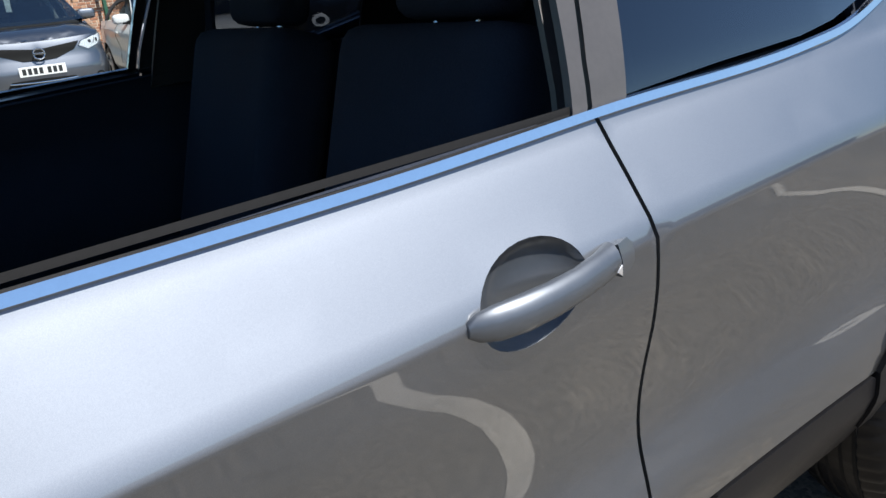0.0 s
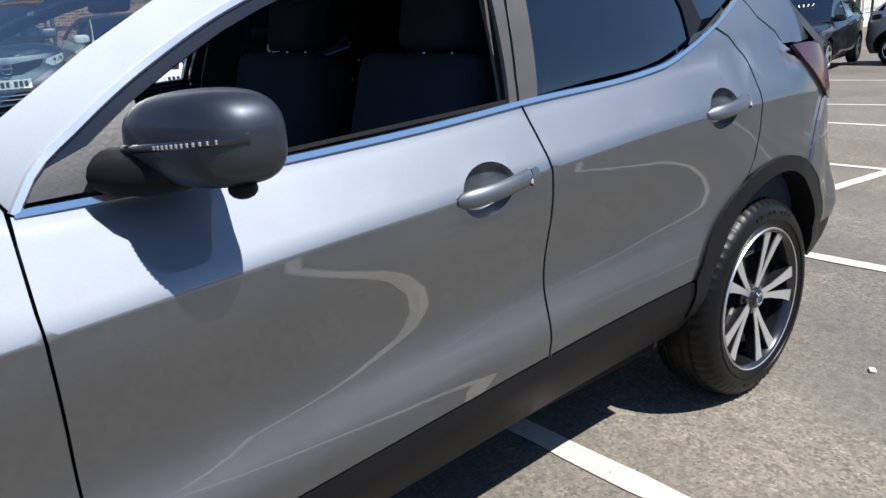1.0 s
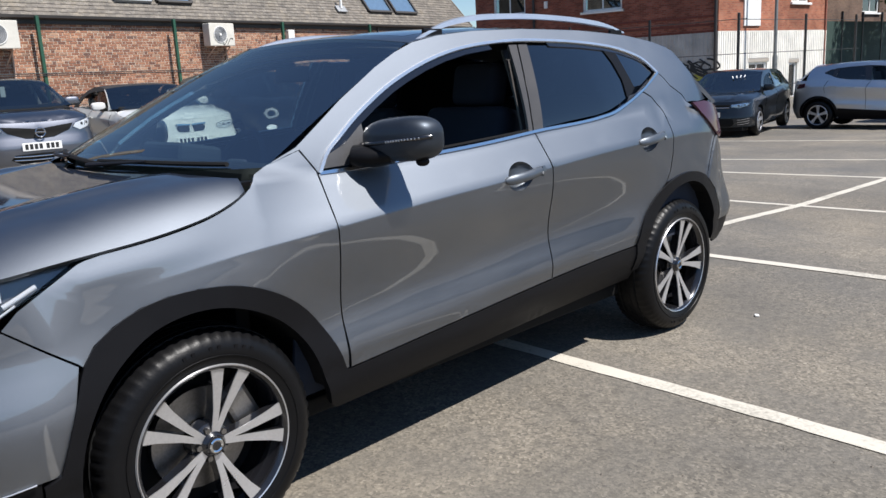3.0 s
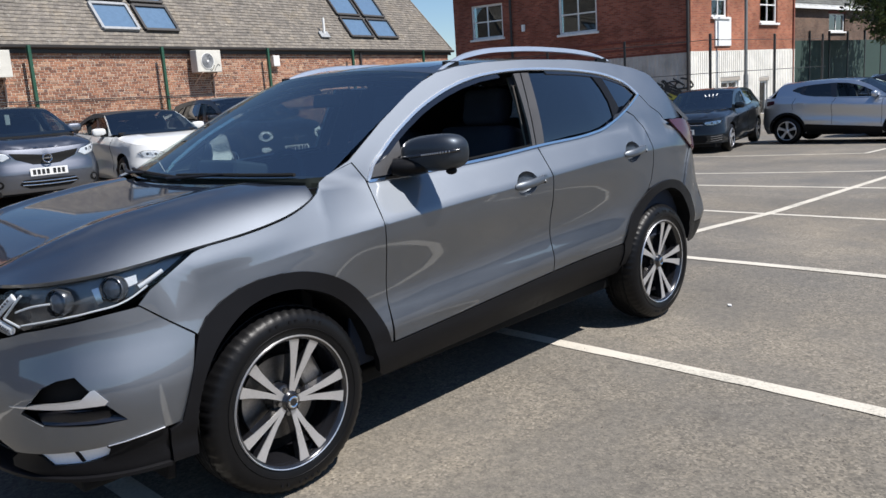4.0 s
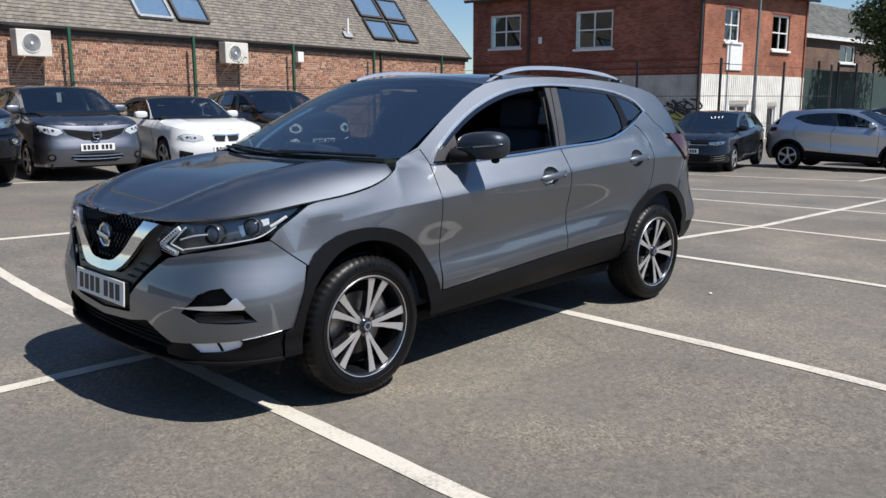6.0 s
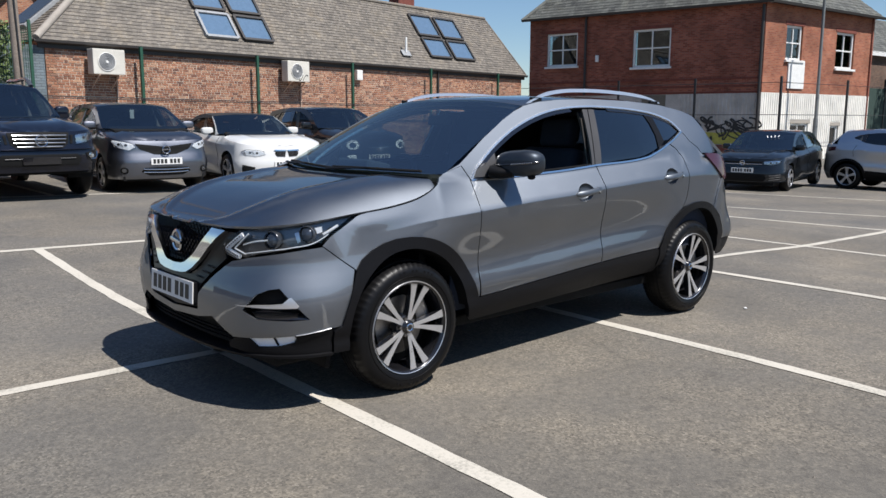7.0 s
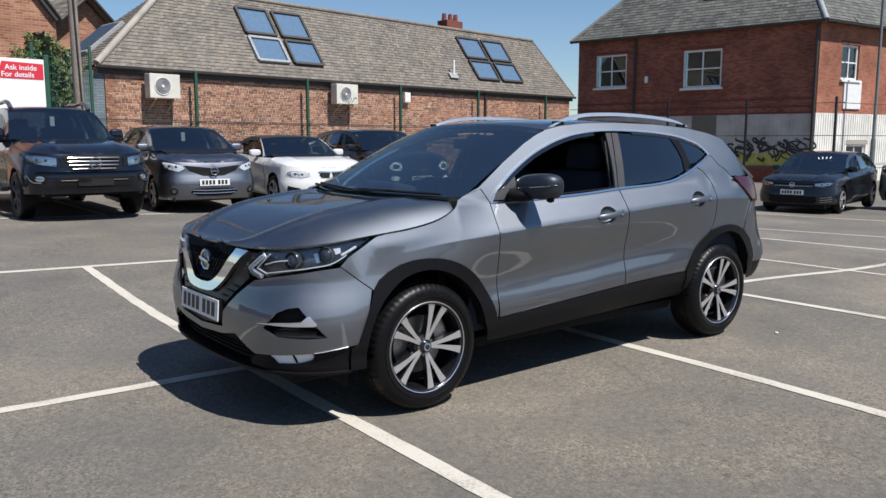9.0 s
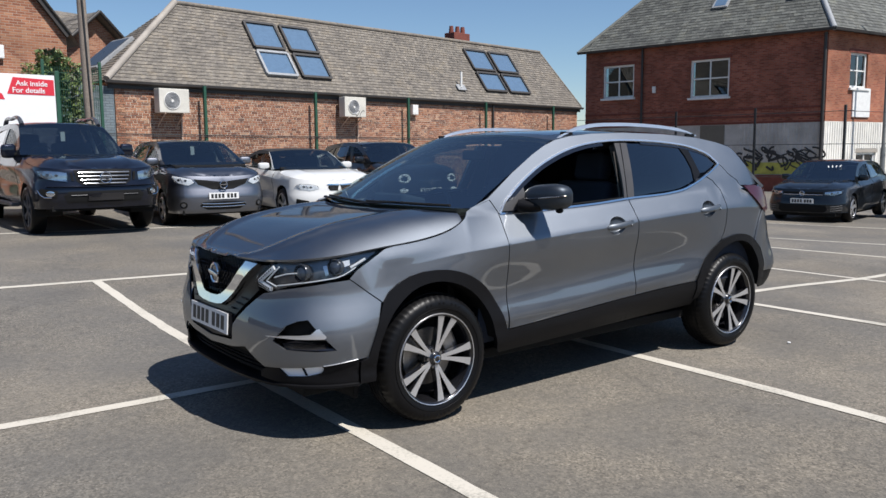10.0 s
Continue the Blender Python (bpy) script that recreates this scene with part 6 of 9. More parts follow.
def window(parent, w, u1, u2, z1, z2, bars=(0.5, 0.5), depth=0.12, name="window"):
    """A white framed window set back in its opening: frame, bars, pane, sill."""
    win = new(name)
    win.parent = parent
    t = 0.10
    mid_u, mid_z = (u1 + u2) / 2, (z1 + z2) / 2

    def bar(nm, ua, ub, za, zb, v, d, mat=FRAME_WHITE):
        c = w.at((ua + ub) / 2, v, (za + zb) / 2)
        part(nm, block((ub - ua, d, zb - za), c, (0, 0, w.degrees), 0.006), mat, win)
    bar("frame_bar", u1, u2, z1, z1 + t, -depth, 0.07)
    bar("frame_bar", u1, u2, z2 - t, z2, -depth, 0.07)
    bar("frame_bar", u1, u1 + t, z1 + t, z2 - t, -depth, 0.07)
    bar("frame_bar", u2 - t, u2, z1 + t, z2 - t, -depth, 0.07)
    if bars[0]:
        c = u1 + (u2 - u1) * bars[0]
        bar("glazing_bar", c - 0.03, c + 0.03, z1 + t, z2 - t, -depth, 0.06)
    if bars[1]:
        c = z1 + (z2 - z1) * bars[1]
        bar("glazing_bar", u1 + t, u2 - t, c - 0.03, c + 0.03, -depth, 0.065)
    pane = part("pane", block((u2 - u1 - 0.1, 0.008, z2 - z1 - 0.1), w.at(mid_u, -depth - 0.015, mid_z), (0, 0, w.degrees)), PANE, win)
    # board behind the pane; the unlit room is only its colour
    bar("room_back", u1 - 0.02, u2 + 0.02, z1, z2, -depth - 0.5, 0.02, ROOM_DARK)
    bar("window_sill", u1 - 0.08, u2 + 0.08, z1 - 0.10, z1, 0.03, 0.16, FRAME_WHITE)
    bar("lintel", u1 - 0.12, u2 + 0.12, z2, z2 + 0.16, 0.004, 0.03, RED_BRICK_DARK if z2 > 2.6 else STONE)
    return win


RED_BRICK_DARK = plain("dark_brick_course", (0.17, 0.05, 0.035), 0.9, vary=0.3, scale=6)
DARK_PANE = plain("dark_roof_glass", (0.035, 0.038, 0.042), 0.3)
# the reflected blue of the sky is put into this base colour
SKY_PANE = plain("sky_toned_glass", (0.10, 0.16, 0.24), 0.08, coat=1.0)
YARD = Wall(8.05, 20.5, 9.0)


def rod(a, b, r, material, parent, name, label=""):
    v, f = sweep([a, b], round_section(2 * r, 2 * r, 8), up=(0.3, 0.1, 0.9) if abs((Vector(b) - Vector(a)).normalized().z) < 0.9 else (1, 0, 0))
    return mesh_of(name, v, f, material, parent, label)


PINK_STEEL = plain("faded_bracket_steel", (0.50, 0.36, 0.28), 0.6, vary=0.2)


def air_conditioner(u, z, w=0.95, h=0.70, scribble=False):
    """A wall-hung outdoor unit with its fan guard, brackets and pipe."""
    o = thing("air_conditioner", "white outdoor air conditioning unit on the brick wall" + (", scribbled on" if scribble else ""), "air conditioner", "air conditioners on the wall")
    b = lambda size, uu, v, zz, bev=0.01, turn=0: block(size, YARD.at(u + uu, v, z + zz), (0, turn, YARD.degrees), bev)
    part("casing", b((w, 0.33, h), w / 2, 0.33, -h / 2, 0.02), CREAM_CASING, o)
    c = YARD.at(u + w * 0.42, 0.50, z - h / 2)
    for r in (0.26, 0.215, 0.17, 0.125, 0.08):
        v, f = lathe([(r, -0.012), (r - 0.012, -0.018), (r - 0.024, -0.012), (r - 0.012, 0.0)], 32)
        g = mesh_of("fan_guard", v, f, LEAD if r < 0.25 else WHITE_PLASTIC, o)
        g.matrix_basis = Matrix.Translation(c) @ pose(0, 0, 0, 0, 0, YARD.degrees)
    disc = part("fan", tube(0.25, 0.012, (0, 0, 0), (90, 0, 0), sides=32), plain("fan_grey", (0.18, 0.18, 0.18), 0.6), o)
    disc.matrix_basis = Matrix.Translation(c + YARD.v * -0.004) @ pose(0, 0, 0, 0, 0, YARD.degrees)
    hub = part("fan_hub", tube(0.04, 0.03, (0, 0, 0), (90, 0, 0), sides=16), WHITE_PLASTIC, o)
    hub.matrix_basis = Matrix.Translation(c + YARD.v * 0.01) @ pose(0, 0, 0, 0, 0, YARD.degrees)
    for k in (0.18, 0.80):
        rod(YARD.at(u + w * k, 0.0, z - h - 0.02), YARD.at(u + w * k, 0.50, z - h - 0.02), 0.02, PINK_STEEL, o, "bracket")
        rod(YARD.at(u + w * k, 0.0, z - h - 0.38), YARD.at(u + w * k, 0.46, z - h - 0.03), 0.020, PINK_STEEL, o, "bracket_stay")
    rod(YARD.at(u + w * 0.96, 0.05, z - h * 0.6), YARD.at(u + w * 0.96, 0.05, z - h - 0.95), 0.028, PINK_STEEL, o, "pipe", "faded pinkish pipe")
    if scribble:
        for k in range(2):
            pts = [YARD.at(u + w * (0.60 + 0.20 * k) + 0.09 * math.cos(a) * (1 + 0.3 * k), 0.505, z - h * 0.80 + 0.10 * math.sin(a * (1.2 + 0.3 * k))) for a in np.linspace(0.4, 5.6, 18)]
            v, f = sweep(pts, round_section(0.02, 0.006, 6), up=tuple(YARD.v))
            mesh_of("scribble", v, f, IRON, o, "dark scribbled mark")


def skylight(u, z1, z2, wide, pale=False):
    """A roof window lying on the slates."""
    run = 2.0 / 2.75
    o = thing("skylight", "roof window with a " + ("pale" if pale else "dark") + " frame in the slate roof", "skylight", "roof windows")
    at = lambda uu, z, n: YARD.at(uu, 0.10 - (z - 3.5) * run, z) + (YARD.v * 0.809 + Vector((0, 0, 0.588))) * n
    mat = LEAD if pale else FASCIA
    t = 0.09
    for nm, a, b in (("frame_bar", (u, z1), (u + wide, z1)), ("frame_bar", (u, z2), (u + wide, z2)), ("frame_bar", (u, z1), (u, z2)), ("frame_bar", (u + wide, z1), (u + wide, z2))):
        v, f = sweep([at(*a, 0.05), at(*b, 0.05)], [(-t / 2, -0.06), (-t / 2, 0.07), (t / 2, 0.07), (t / 2, -0.06)], up=tuple(YARD.v * 0.809 + Vector((0, 0, 0.588))))
        mesh_of(nm, v, f, mat, o, smooth=False)
    p = [at(u, z1, 0.06), at(u + wide, z1, 0.06), at(u + wide, z2, 0.06), at(u, z2, 0.06)]
    q = [a - (YARD.v * 0.809 + Vector((0, 0, 0.588))) * 0.03 for a in p]
    mesh_of("pane", p + q, [(0, 1, 2, 3), (7, 6, 5, 4), (0, 4, 5, 1), (1, 5, 6, 2), (2, 6, 7, 3), (3, 7, 4, 0)], SKY_PANE, o, "glossy pane with the sky's blue in its colour", smooth=False)


def workshop():
    o = thing("workshop", "long low brick workshop with a weathered slate roof", "building")
    front = wall_slab("wall", YARD, -4.0, 19.0, -0.5, 3.5, 0.3, MORTAR, (), "weathered orange-brown brick wall", o)
    brick_courses(YARD, -4.0, 19.0, -0.45, 3.49, front, (0.0, 3.2, 1.95, 3.4))
    left = Wall(*(YARD.at(-4.0, -4.3, 0).xy), -81.0)
    wall_slab("wall", left, 0, 4.3, -0.5, 3.5, 0.3, OLD_BRICK, (), "", o)
    right = Wall(*(YARD.at(19.0, 0, 0).xy), 99.0)
    wall_slab("wall", right, 0, 4.3, -0.5, 3.5, 0.3, OLD_BRICK, (), "", o)
    A = YARD.at
    slate_roof("roof", A(-4.25, 0.10, 3.5), A(19.25, 0.10, 3.5), A(-1.0, -1.9, 6.25), A(18.45, -1.9, 6.25), SLATE, o, 0.14, 0.16, "weathered grey-brown slates")
    slate_roof("roof", A(-4.25, -4.05, 3.5), A(-4.25, 0.10, 3.5), A(-1.0, -1.9, 6.25), A(-1.0, -1.9, 6.25), SLATE, o, 0.14, 0.18)
    slate_roof("roof", A(19.25, -4.05, 3.5), A(-4.25, -4.05, 3.5), A(18.45, -1.9, 6.25), A(-1.0, -1.9, 6.25), SLATE, o, 0.4, 0.6)
    mesh_of("gable", [A(19.25, 0.10, 3.5), A(19.25, -4.05, 3.5), A(18.45, -1.9, 6.25)], [(0, 1, 2)], SLATE, o, smooth=False)
    for a, b, r, nm in ((A(-4.25, 0.10, 3.54), A(-1.0, -1.9, 6.29), 0.13, "hip_tiles"), (A(-1.0, -1.9, 6.28), A(18.45, -1.9, 6.28), 0.10, "ridge_tiles"), (A(18.45, -1.9, 6.28), A(19.25, 0.10, 3.54), 0.05, "verge")):
        rod(a, b, r * 0.8, HIP_TILE if r > 0.11 else SLATE, o, nm, "pale hip tiles" if r > 0.11 else "")
    part("fascia", block((23.4, 0.05, 0.22), A(7.5, 0.035, 3.40), (0, 0, 9)), FASCIA, o, "dark painted fascia")
    v, f = sweep([A(-4.3, 0.14, 3.47), A(19.3, 0.14, 3.47)], [(-0.07, 0.04), (-0.06, -0.03), (0, -0.06), (0.06, -0.03), (0.07, 0.04), (0.05, 0.04), (0, -0.03), (-0.05, 0.04)])
    mesh_of("gutter", v, f, FASCIA, o, "dark gutter")
    for u in (12.57,):
        rod(A(u, 0.08, -0.4), A(u, 0.08, 3.42), 0.045, FASCIA, o, "downpipe")
    # blue-grey end bay beyond the corner
    wall_slab("wall", YARD, -5.6, -4.02, -0.5, 3.35, 0.25, brick_material("blue_painted_brick", [(0.17, 0.22, 0.25), (0.20, 0.25, 0.28), (0.23, 0.28, 0.30), (0.19, 0.24, 0.27), (0.15, 0.19, 0.22)], (0.14, 0.17, 0.19)), (), "blue-grey painted brick", o)
    # soil vent, wall box, chimney
    vent = A(10.85, -0.22, 4.1)
    rod(vent, vent + Vector((0, 0, 0.62)), 0.05, FRAME_WHITE, o, "roof_vent", "white roof vent pipe")
    part("vent_flashing", block((0.5, 0.30, 0.05), vent + Vector((0, 0, -0.02)), (52, 0, 9), 0.01), LEAD, o)
    part("wall_box", block((0.30, 0.16, 0.38), A(7.8, 0.09, 3.05), (0, 0, 9), 0.02), WHITE_PLASTIC, o, "white box on the wall")
    ch = A(13.2, -2.6, 6.2)
    part("chimney", block((1.05, 0.6, 1.1), ch, (0, 0, 9), 0.02), RED_BRICK_DARK, o, "red brick chimney")
    for k in (-0.3, 0.05, 0.35):
        part("chimney_pot", tube(0.12, 0.34, ch + Vector((k, 0.05, 0.70)), r2=0.09, sides=14), RED_BRICK_DARK, o)
    for nm, u in (("skylight_a", 1.30), ("skylight_b", 12.45)):
        for col in (0, 1):
            wide = 1.22 if u < 5 else 1.42
            for row, (z1, z2) in enumerate(((4.0, 4.80), (4.95, 5.85))):
                skylight(u + col * (wide + 0.24), z1, z2, wide, pale=(u < 5 and row == 0 and col == 0))
    hip_u = (A(-1.0, -1.9, 6.25) - A(-4.25, -1.9, 3.5)).normalized()
    hip_n = hip_u.cross(YARD.v).normalized()
    hip_n = hip_n if hip_n.z > 0 else -hip_n
    rl = thing("roof_light", "dark glazed roof light in a pale frame", "skylight")
    fr = part("frame", block((1.45, 1.55, 0.12), (0, 0, 0.06), bevel=0.02), LEAD, rl)
    part("pane", block((1.27, 1.37, 0.04), (0, 0, 0.115), bevel=0.005), DARK_PANE, fr, "dark glass pane")
    rl.matrix_world = Matrix.Translation(A(-3.15, -2.28, 4.44)) @ Matrix((YARD.v, hip_u, hip_n)).transposed().to_4x4()
    air_conditioner(-2.91, 3.33)
    air_conditioner(4.0, 3.38, 0.98, 0.70, True)


def green_fence():
    o = thing("yard_fence", "dark green steel fence posts along the brick wall", "fence")
    for u in (-1.35, 2.85, 7.25, 11.8, 16.6):
        part("post", block((0.09, 0.09, 3.75), YARD.at(u, 0.32, 1.60), (0, 0, 9), 0.01), GREEN_STEEL, o)
    for z in (2.0, 1.95, 0.6):
        rod(YARD.at(-4.6, 0.38, z), YARD.at(18.8, 0.38, z - 0.10), 0.012, IRON, o, "wire")


def ribbed_sheet(w, u1, u2, z1, z2, parent, material, label):
    """White corrugated cladding: upright ribs a hand apart."""
    v, f, u = [], [], u1
    while u < u2 - 0.1:
        for du, out in ((0.0, 0.012), (0.10, 0.012), (0.115, 0.040), (0.165, 0.040)):
            v += [w.at(min(u + du, u2), out, z1), w.at(min(u + du, u2), out, z2)]
        u += 0.18
    n = len(v)
    f = [(i, i + 2, i + 3, i + 1) for i in range(0, n - 2, 2)]
    v += [w.at(u1, 0.002, z1), w.at(u2, 0.002, z1), w.at(u2, 0.002, z2), w.at(u1, 0.002, z2)]
    f.append((n, n + 1, n + 2, n + 3))
    mesh_of("cladding", v, f, material, parent, label, smooth=False)


def brick_house_right():
    """The two-storey corner building, white-painted below, with its hipped slate roof."""
    o = thing("corner_building", "two-storey red brick building with a white-painted ground floor and slate roof", "building")
    L = Wall(29.78, 25.65, -78.5)
    Rt = Wall(32.19, 13.86, -4.3)
    w1, w2 = (1.03, 2.82, 4.09, 5.75), (5.82, 7.74, 3.89, 5.68)
    wall_slab("wall", L, 0.0, 12.03, 2.6, 6.5, 0.3, RED_BRICK, (w1, w2), "red brick in its shaded tone", o)
    wall_slab("white_wall", L, 0.0, 12.03, -1.0, 2.6, 0.32, WHITE_WALL_SHADED, (), "stained white-painted wall in a shaded grey tone", o)
    r1, r2 = (1.75, 3.15, 4.10, 5.65), (6.25, 8.05, 3.88, 5.62)
    low1, low2 = (2.55, 4.2, 0.55, 1.22), (6.25, 7.1, -0.6, 1.1)
    # the face in the sun gets the lighter copy of the brick
    wall_slab("wall", Rt, 0.02, 10.0, 2.6, 6.5, 0.3, RED_BRICK_SUN, (r1, r2), "red brick in its sunlit tone", o)
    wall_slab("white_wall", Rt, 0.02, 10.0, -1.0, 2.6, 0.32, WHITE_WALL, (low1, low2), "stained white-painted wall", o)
    back = Wall(*(Rt.at(10.0, 0, 0).xy), 101.5)
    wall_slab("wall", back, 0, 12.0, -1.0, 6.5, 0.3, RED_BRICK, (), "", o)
    for ww, q in ((L, w1), (L, w2), (Rt, r1), (Rt, r2)):
        window(o, ww, *q)
    window(o, Rt, *low1, bars=(0.5, 0))
    window(o, Rt, *low2, bars=(0, 0), name="door_light")
    part("door_panel", block((1.4, 0.06, 1.28), Rt.at(2.7, 0.03, 3.45), (0, 0, -4.3), 0.01), FRAME_WHITE, o, "white boarded panel")
    part("blind_arch", block((1.2, 0.05, 1.0), L.at(7.0, 0.01, 2.05), (0, 0, -78.5), 0.01), plain("brown_panel", (0.16, 0.14, 0.11), 0.8), o, "boarded brown opening")
    for ww, u1, u2, z1, z2 in ((L, 8.2, 11.85, 0.95, 2.58), (Rt, 0.10, 2.44, -1.0, 2.58), (Rt, 2.48, 4.30, 1.40, 2.58), (Rt, 4.34, 6.16, -1.0, 2.58), (Rt, 6.20, 7.20, 1.30, 2.58), (Rt, 7.24, 9.95, -1.0, 2.58)):
        ribbed_sheet(ww, u1, u2, z1, z2, o, *((WHITE_WALL_SHADED, "stained white corrugated cladding in a shaded grey tone") if ww is L else (WHITE_WALL, "white corrugated cladding")))
    part("plinth", block((12.1, 0.14, 1.3), L.at(6.0, 0.05, -0.42), (0, 0, -78.5), 0.01), RED_BRICK_DARK, o, "dark red brick plinth")
    part("wall_box", block((0.16, 0.1, 0.32), L.at(3.95, 0.05, 4.4), (0, 0, -78.5), 0.01), FRAME_WHITE, o)
    rod(L.at(3.3, 0.08, 2.6), L.at(3.3, 0.08, 6.45), 0.06, FASCIA, o, "downpipe")
    rod(L.at(11.95, 0.10, -1), L.at(11.95, 0.10, 6.4), 0.07, FASCIA, o, "downpipe")
    for z in (2.9, 3.25, 2.62):
        part("dark_course", block((12.0, 0.03, 0.09), L.at(6.0, 0.008, z), (0, 0, -78.5)), RED_BRICK_DARK, o)
    # hipped roof
    a, b, c = L.at(-0.3, 0.35, 6.5), L.at(12.35, 0.35, 6.5), Rt.at(10.4, 0.35, 6.5)
    d = a + (c - b)
    ta, tb = (a + d) / 2 + (b - a).normalized() * 2.6 + Vector((0, 0, 5.0)), (b + c) / 2 + (a - b).normalized() * 4.6 + Vector((0, 0, 5.0))
    slate_roof("roof", a, b, ta, tb, SLATE_GREEN, o, 0.22, 0.32, "mossy grey-green slates")
    slate_roof("roof", b, c, tb, tb, SLATE_GREEN, o, 0.22, 0.32)
    slate_roof("roof", c, d, tb, ta, SLATE_GREEN, o, 0.5, 0.8)
    slate_roof("roof", d, a, ta, ta, SLATE_GREEN, o, 0.5, 0.8)
    rod(b, tb, 0.12, LEAD, o, "hip_tiles")
    rod(a, ta, 0.10, SLATE_GREEN, o, "hip_tiles")
    for p, q in ((a, b), (b, c)):
        v, f = sweep([p, q], [(-0.09, 0.05), (-0.06, -0.06), (0.06, -0.06), (0.09, 0.05)])
        mesh_of("gutter", v, f, FASCIA, o, "dark gutter", smooth=False)
    slope = ((ta + tb) / 2 - (a + b) / 2).normalized()
    nor = (b - a).cross(slope).normalized()
    nor = nor if nor.z > 0 else -nor
    turn = Matrix((L.u, slope, nor)).transposed().to_4x4()
    for u in (6.0, 9.6):
        base = a.lerp(b, (u + 0.75) / 12.65) + slope * 2.6
        light = part("roof_window", block((0.78, 1.0, 0.10), (0, 0.3, 0.08), bevel=0.02), LEAD, o, "pale framed roof window")
        light.matrix_basis = Matrix.Translation(base) @ turn
        part("pane", block((0.58, 0.80, 0.02), (0, 0.3, 0.135), bevel=0.004), SKY_PANE, light)
    # painted scrawls: swirls of dark strokes over a yellow-green patch
    g = thing("wall_scrawl", "black and yellow-green painted scrawl on the white wall", "graffiti")
    rng = random.Random(4)
    for k in range(34):
        u0, zc, ru, rz = 7.75 + k * 0.118 + rng.uniform(-0.1, 0.1), rng.uniform(0.70, 1.25), rng.uniform(0.14, 0.42), rng.uniform(0.12, 0.34)
        ph, turn, drift, long = rng.uniform(0, 6.3), rng.choice((-1, 1)) * rng.uniform(0.8, 1.5), rng.uniform(-0.06, 0.06), rng.uniform(2.2, 6.0)
        pts = [L.at(u0 + ru * math.cos(t * turn + ph) + drift * t, 0.046, zc + rz * math.sin(t + ph) + 0.03 * math.sin(3 * t)) for t in np.linspace(0, long, 18)]
        v, f = sweep(pts, round_section(rng.uniform(0.05, 0.11), 0.012, 6), up=tuple(L.v))
        mesh_of("stroke", v, f, IRON, g)
    for k in range(9):
        u0 = 7.5 + k * 0.54
        part("patch", block((0.66, 0.012, 0.52 + 0.15 * rng.random()), L.at(u0, 0.006 + 0.0007 * k, 0.53), (0, 0, -78.5)), YELLOW_GREEN, g)
    # tall fence in front of it
    fence = thing("steel_fence", "tall dark steel mesh fence posts before the white wall", "fence")
    for u in (5.9, 9.6):
        part("post", block((0.09, 0.09, 4.0), L.at(u, 1.6, 1.2), (0, 0, -78.5), 0.01), IRON, fence)
    for u in (-1.15, 4.5, 9.6):
        part("post", block((0.09, 0.09, 4.0), Rt.at(u, 1.6, 1.2), (0, 0, -4.3), 0.01), IRON, fence)
    for ww, u1, u2 in ((L, 0.0, 13.6), (Rt, -1.6, 10.0)):
        for z in (0.2, 1.6, 2.95):
            rod(ww.at(u1, 1.6, z), ww.at(u2, 1.6, z), 0.014, IRON, fence, "rail")
    pole = thing("steel_pole", "tall grey steel pole with a thicker base", "pole")
    v, f = lathe([(0.001, -0.8), (0.12, -0.8), (0.11, 1.4), (0.075, 1.5), (0.06, 8.6), (0.001, 8.6)], 14, "z")
    pl = mesh_of("shaft", v, f, plain("grey_post", (0.13, 0.14, 0.14), 0.6), pole)
    pl.matrix_basis = Matrix.Translation(Rt.at(2.6, 1.2, 0))
    # lower wing beyond, with dark green screens before it
    wing = thing("rear_wing", "lower brown brick wing with a slate roof behind the corner building", "building")
    WG = Wall(*(Rt.at(10.1, -3.5, 0).xy), -4.3)
    q = (12.3, 14.8, 3.85, 5.0)
    wall_slab("wall", WG, 0, 46.0, -1.0, 5.4, 0.3, BROWN_BRICK, (q,), "brown brick wall", wing)
    window(wing, WG, *q, bars=(0.5, 0))
    slate_roof("roof", WG.at(-0.2, 0.3, 5.4), WG.at(46.3, 0.3, 5.4), WG.at(-0.2, -3.5, 8.2), WG.at(46.3, -3.5, 8.2), SLATE_GREEN, wing, 0.25, 0.4)
    part("fascia", block((46.4, 0.06, 0.25), WG.at(23.0, 0.28, 5.33), (0, 0, -4.3)), FRAME_WHITE, wing)
    screen = thing("screen_fence", "dark green screened mesh fence panels", "fence")
    for k in range(12):
        u = 10.12 + k * 2.5
        part("post", block((0.1, 0.1, 4.4), Rt.at(u, -0.4, 1.35), (0, 0, -4.3)), IRON, screen)
        part("panel", block((2.38, 0.03, 3.9), Rt.at(u + 1.25, -0.4, 1.1), (0, 0, -4.3), 0.004), SCREEN_GREEN, screen)


# lighter, oranger copy of the red brick: sunlight is in its colour
RED_BRICK_SUN = brick_material("red_brick_sunlit", [(0.34, 0.10, 0.055), (0.42, 0.13, 0.07), (0.48, 0.165, 0.085), (0.44, 0.17, 0.10), (0.32, 0.10, 0.06)], (0.36, 0.24, 0.17))
YELLOW_GREEN = plain("yellow_green_paint", (0.42, 0.40, 0.08), 0.7, vary=0.35, scale=4)
SCREEN_GREEN = plain("green_screen", (0.025, 0.05, 0.042), 0.8, vary=0.3)
SIGN_RED = plain("sign_red", (0.62, 0.03, 0.05), 0.4, vary=0.05)
SIGN_WHITE = plain("sign_white", (0.78, 0.78, 0.78), 0.4, vary=0.03)
TIMBER = plain("weathered_pole", (0.24, 0.20, 0.165), 0.9, vary=0.3, scale=3, relief=0.4, grain=40)


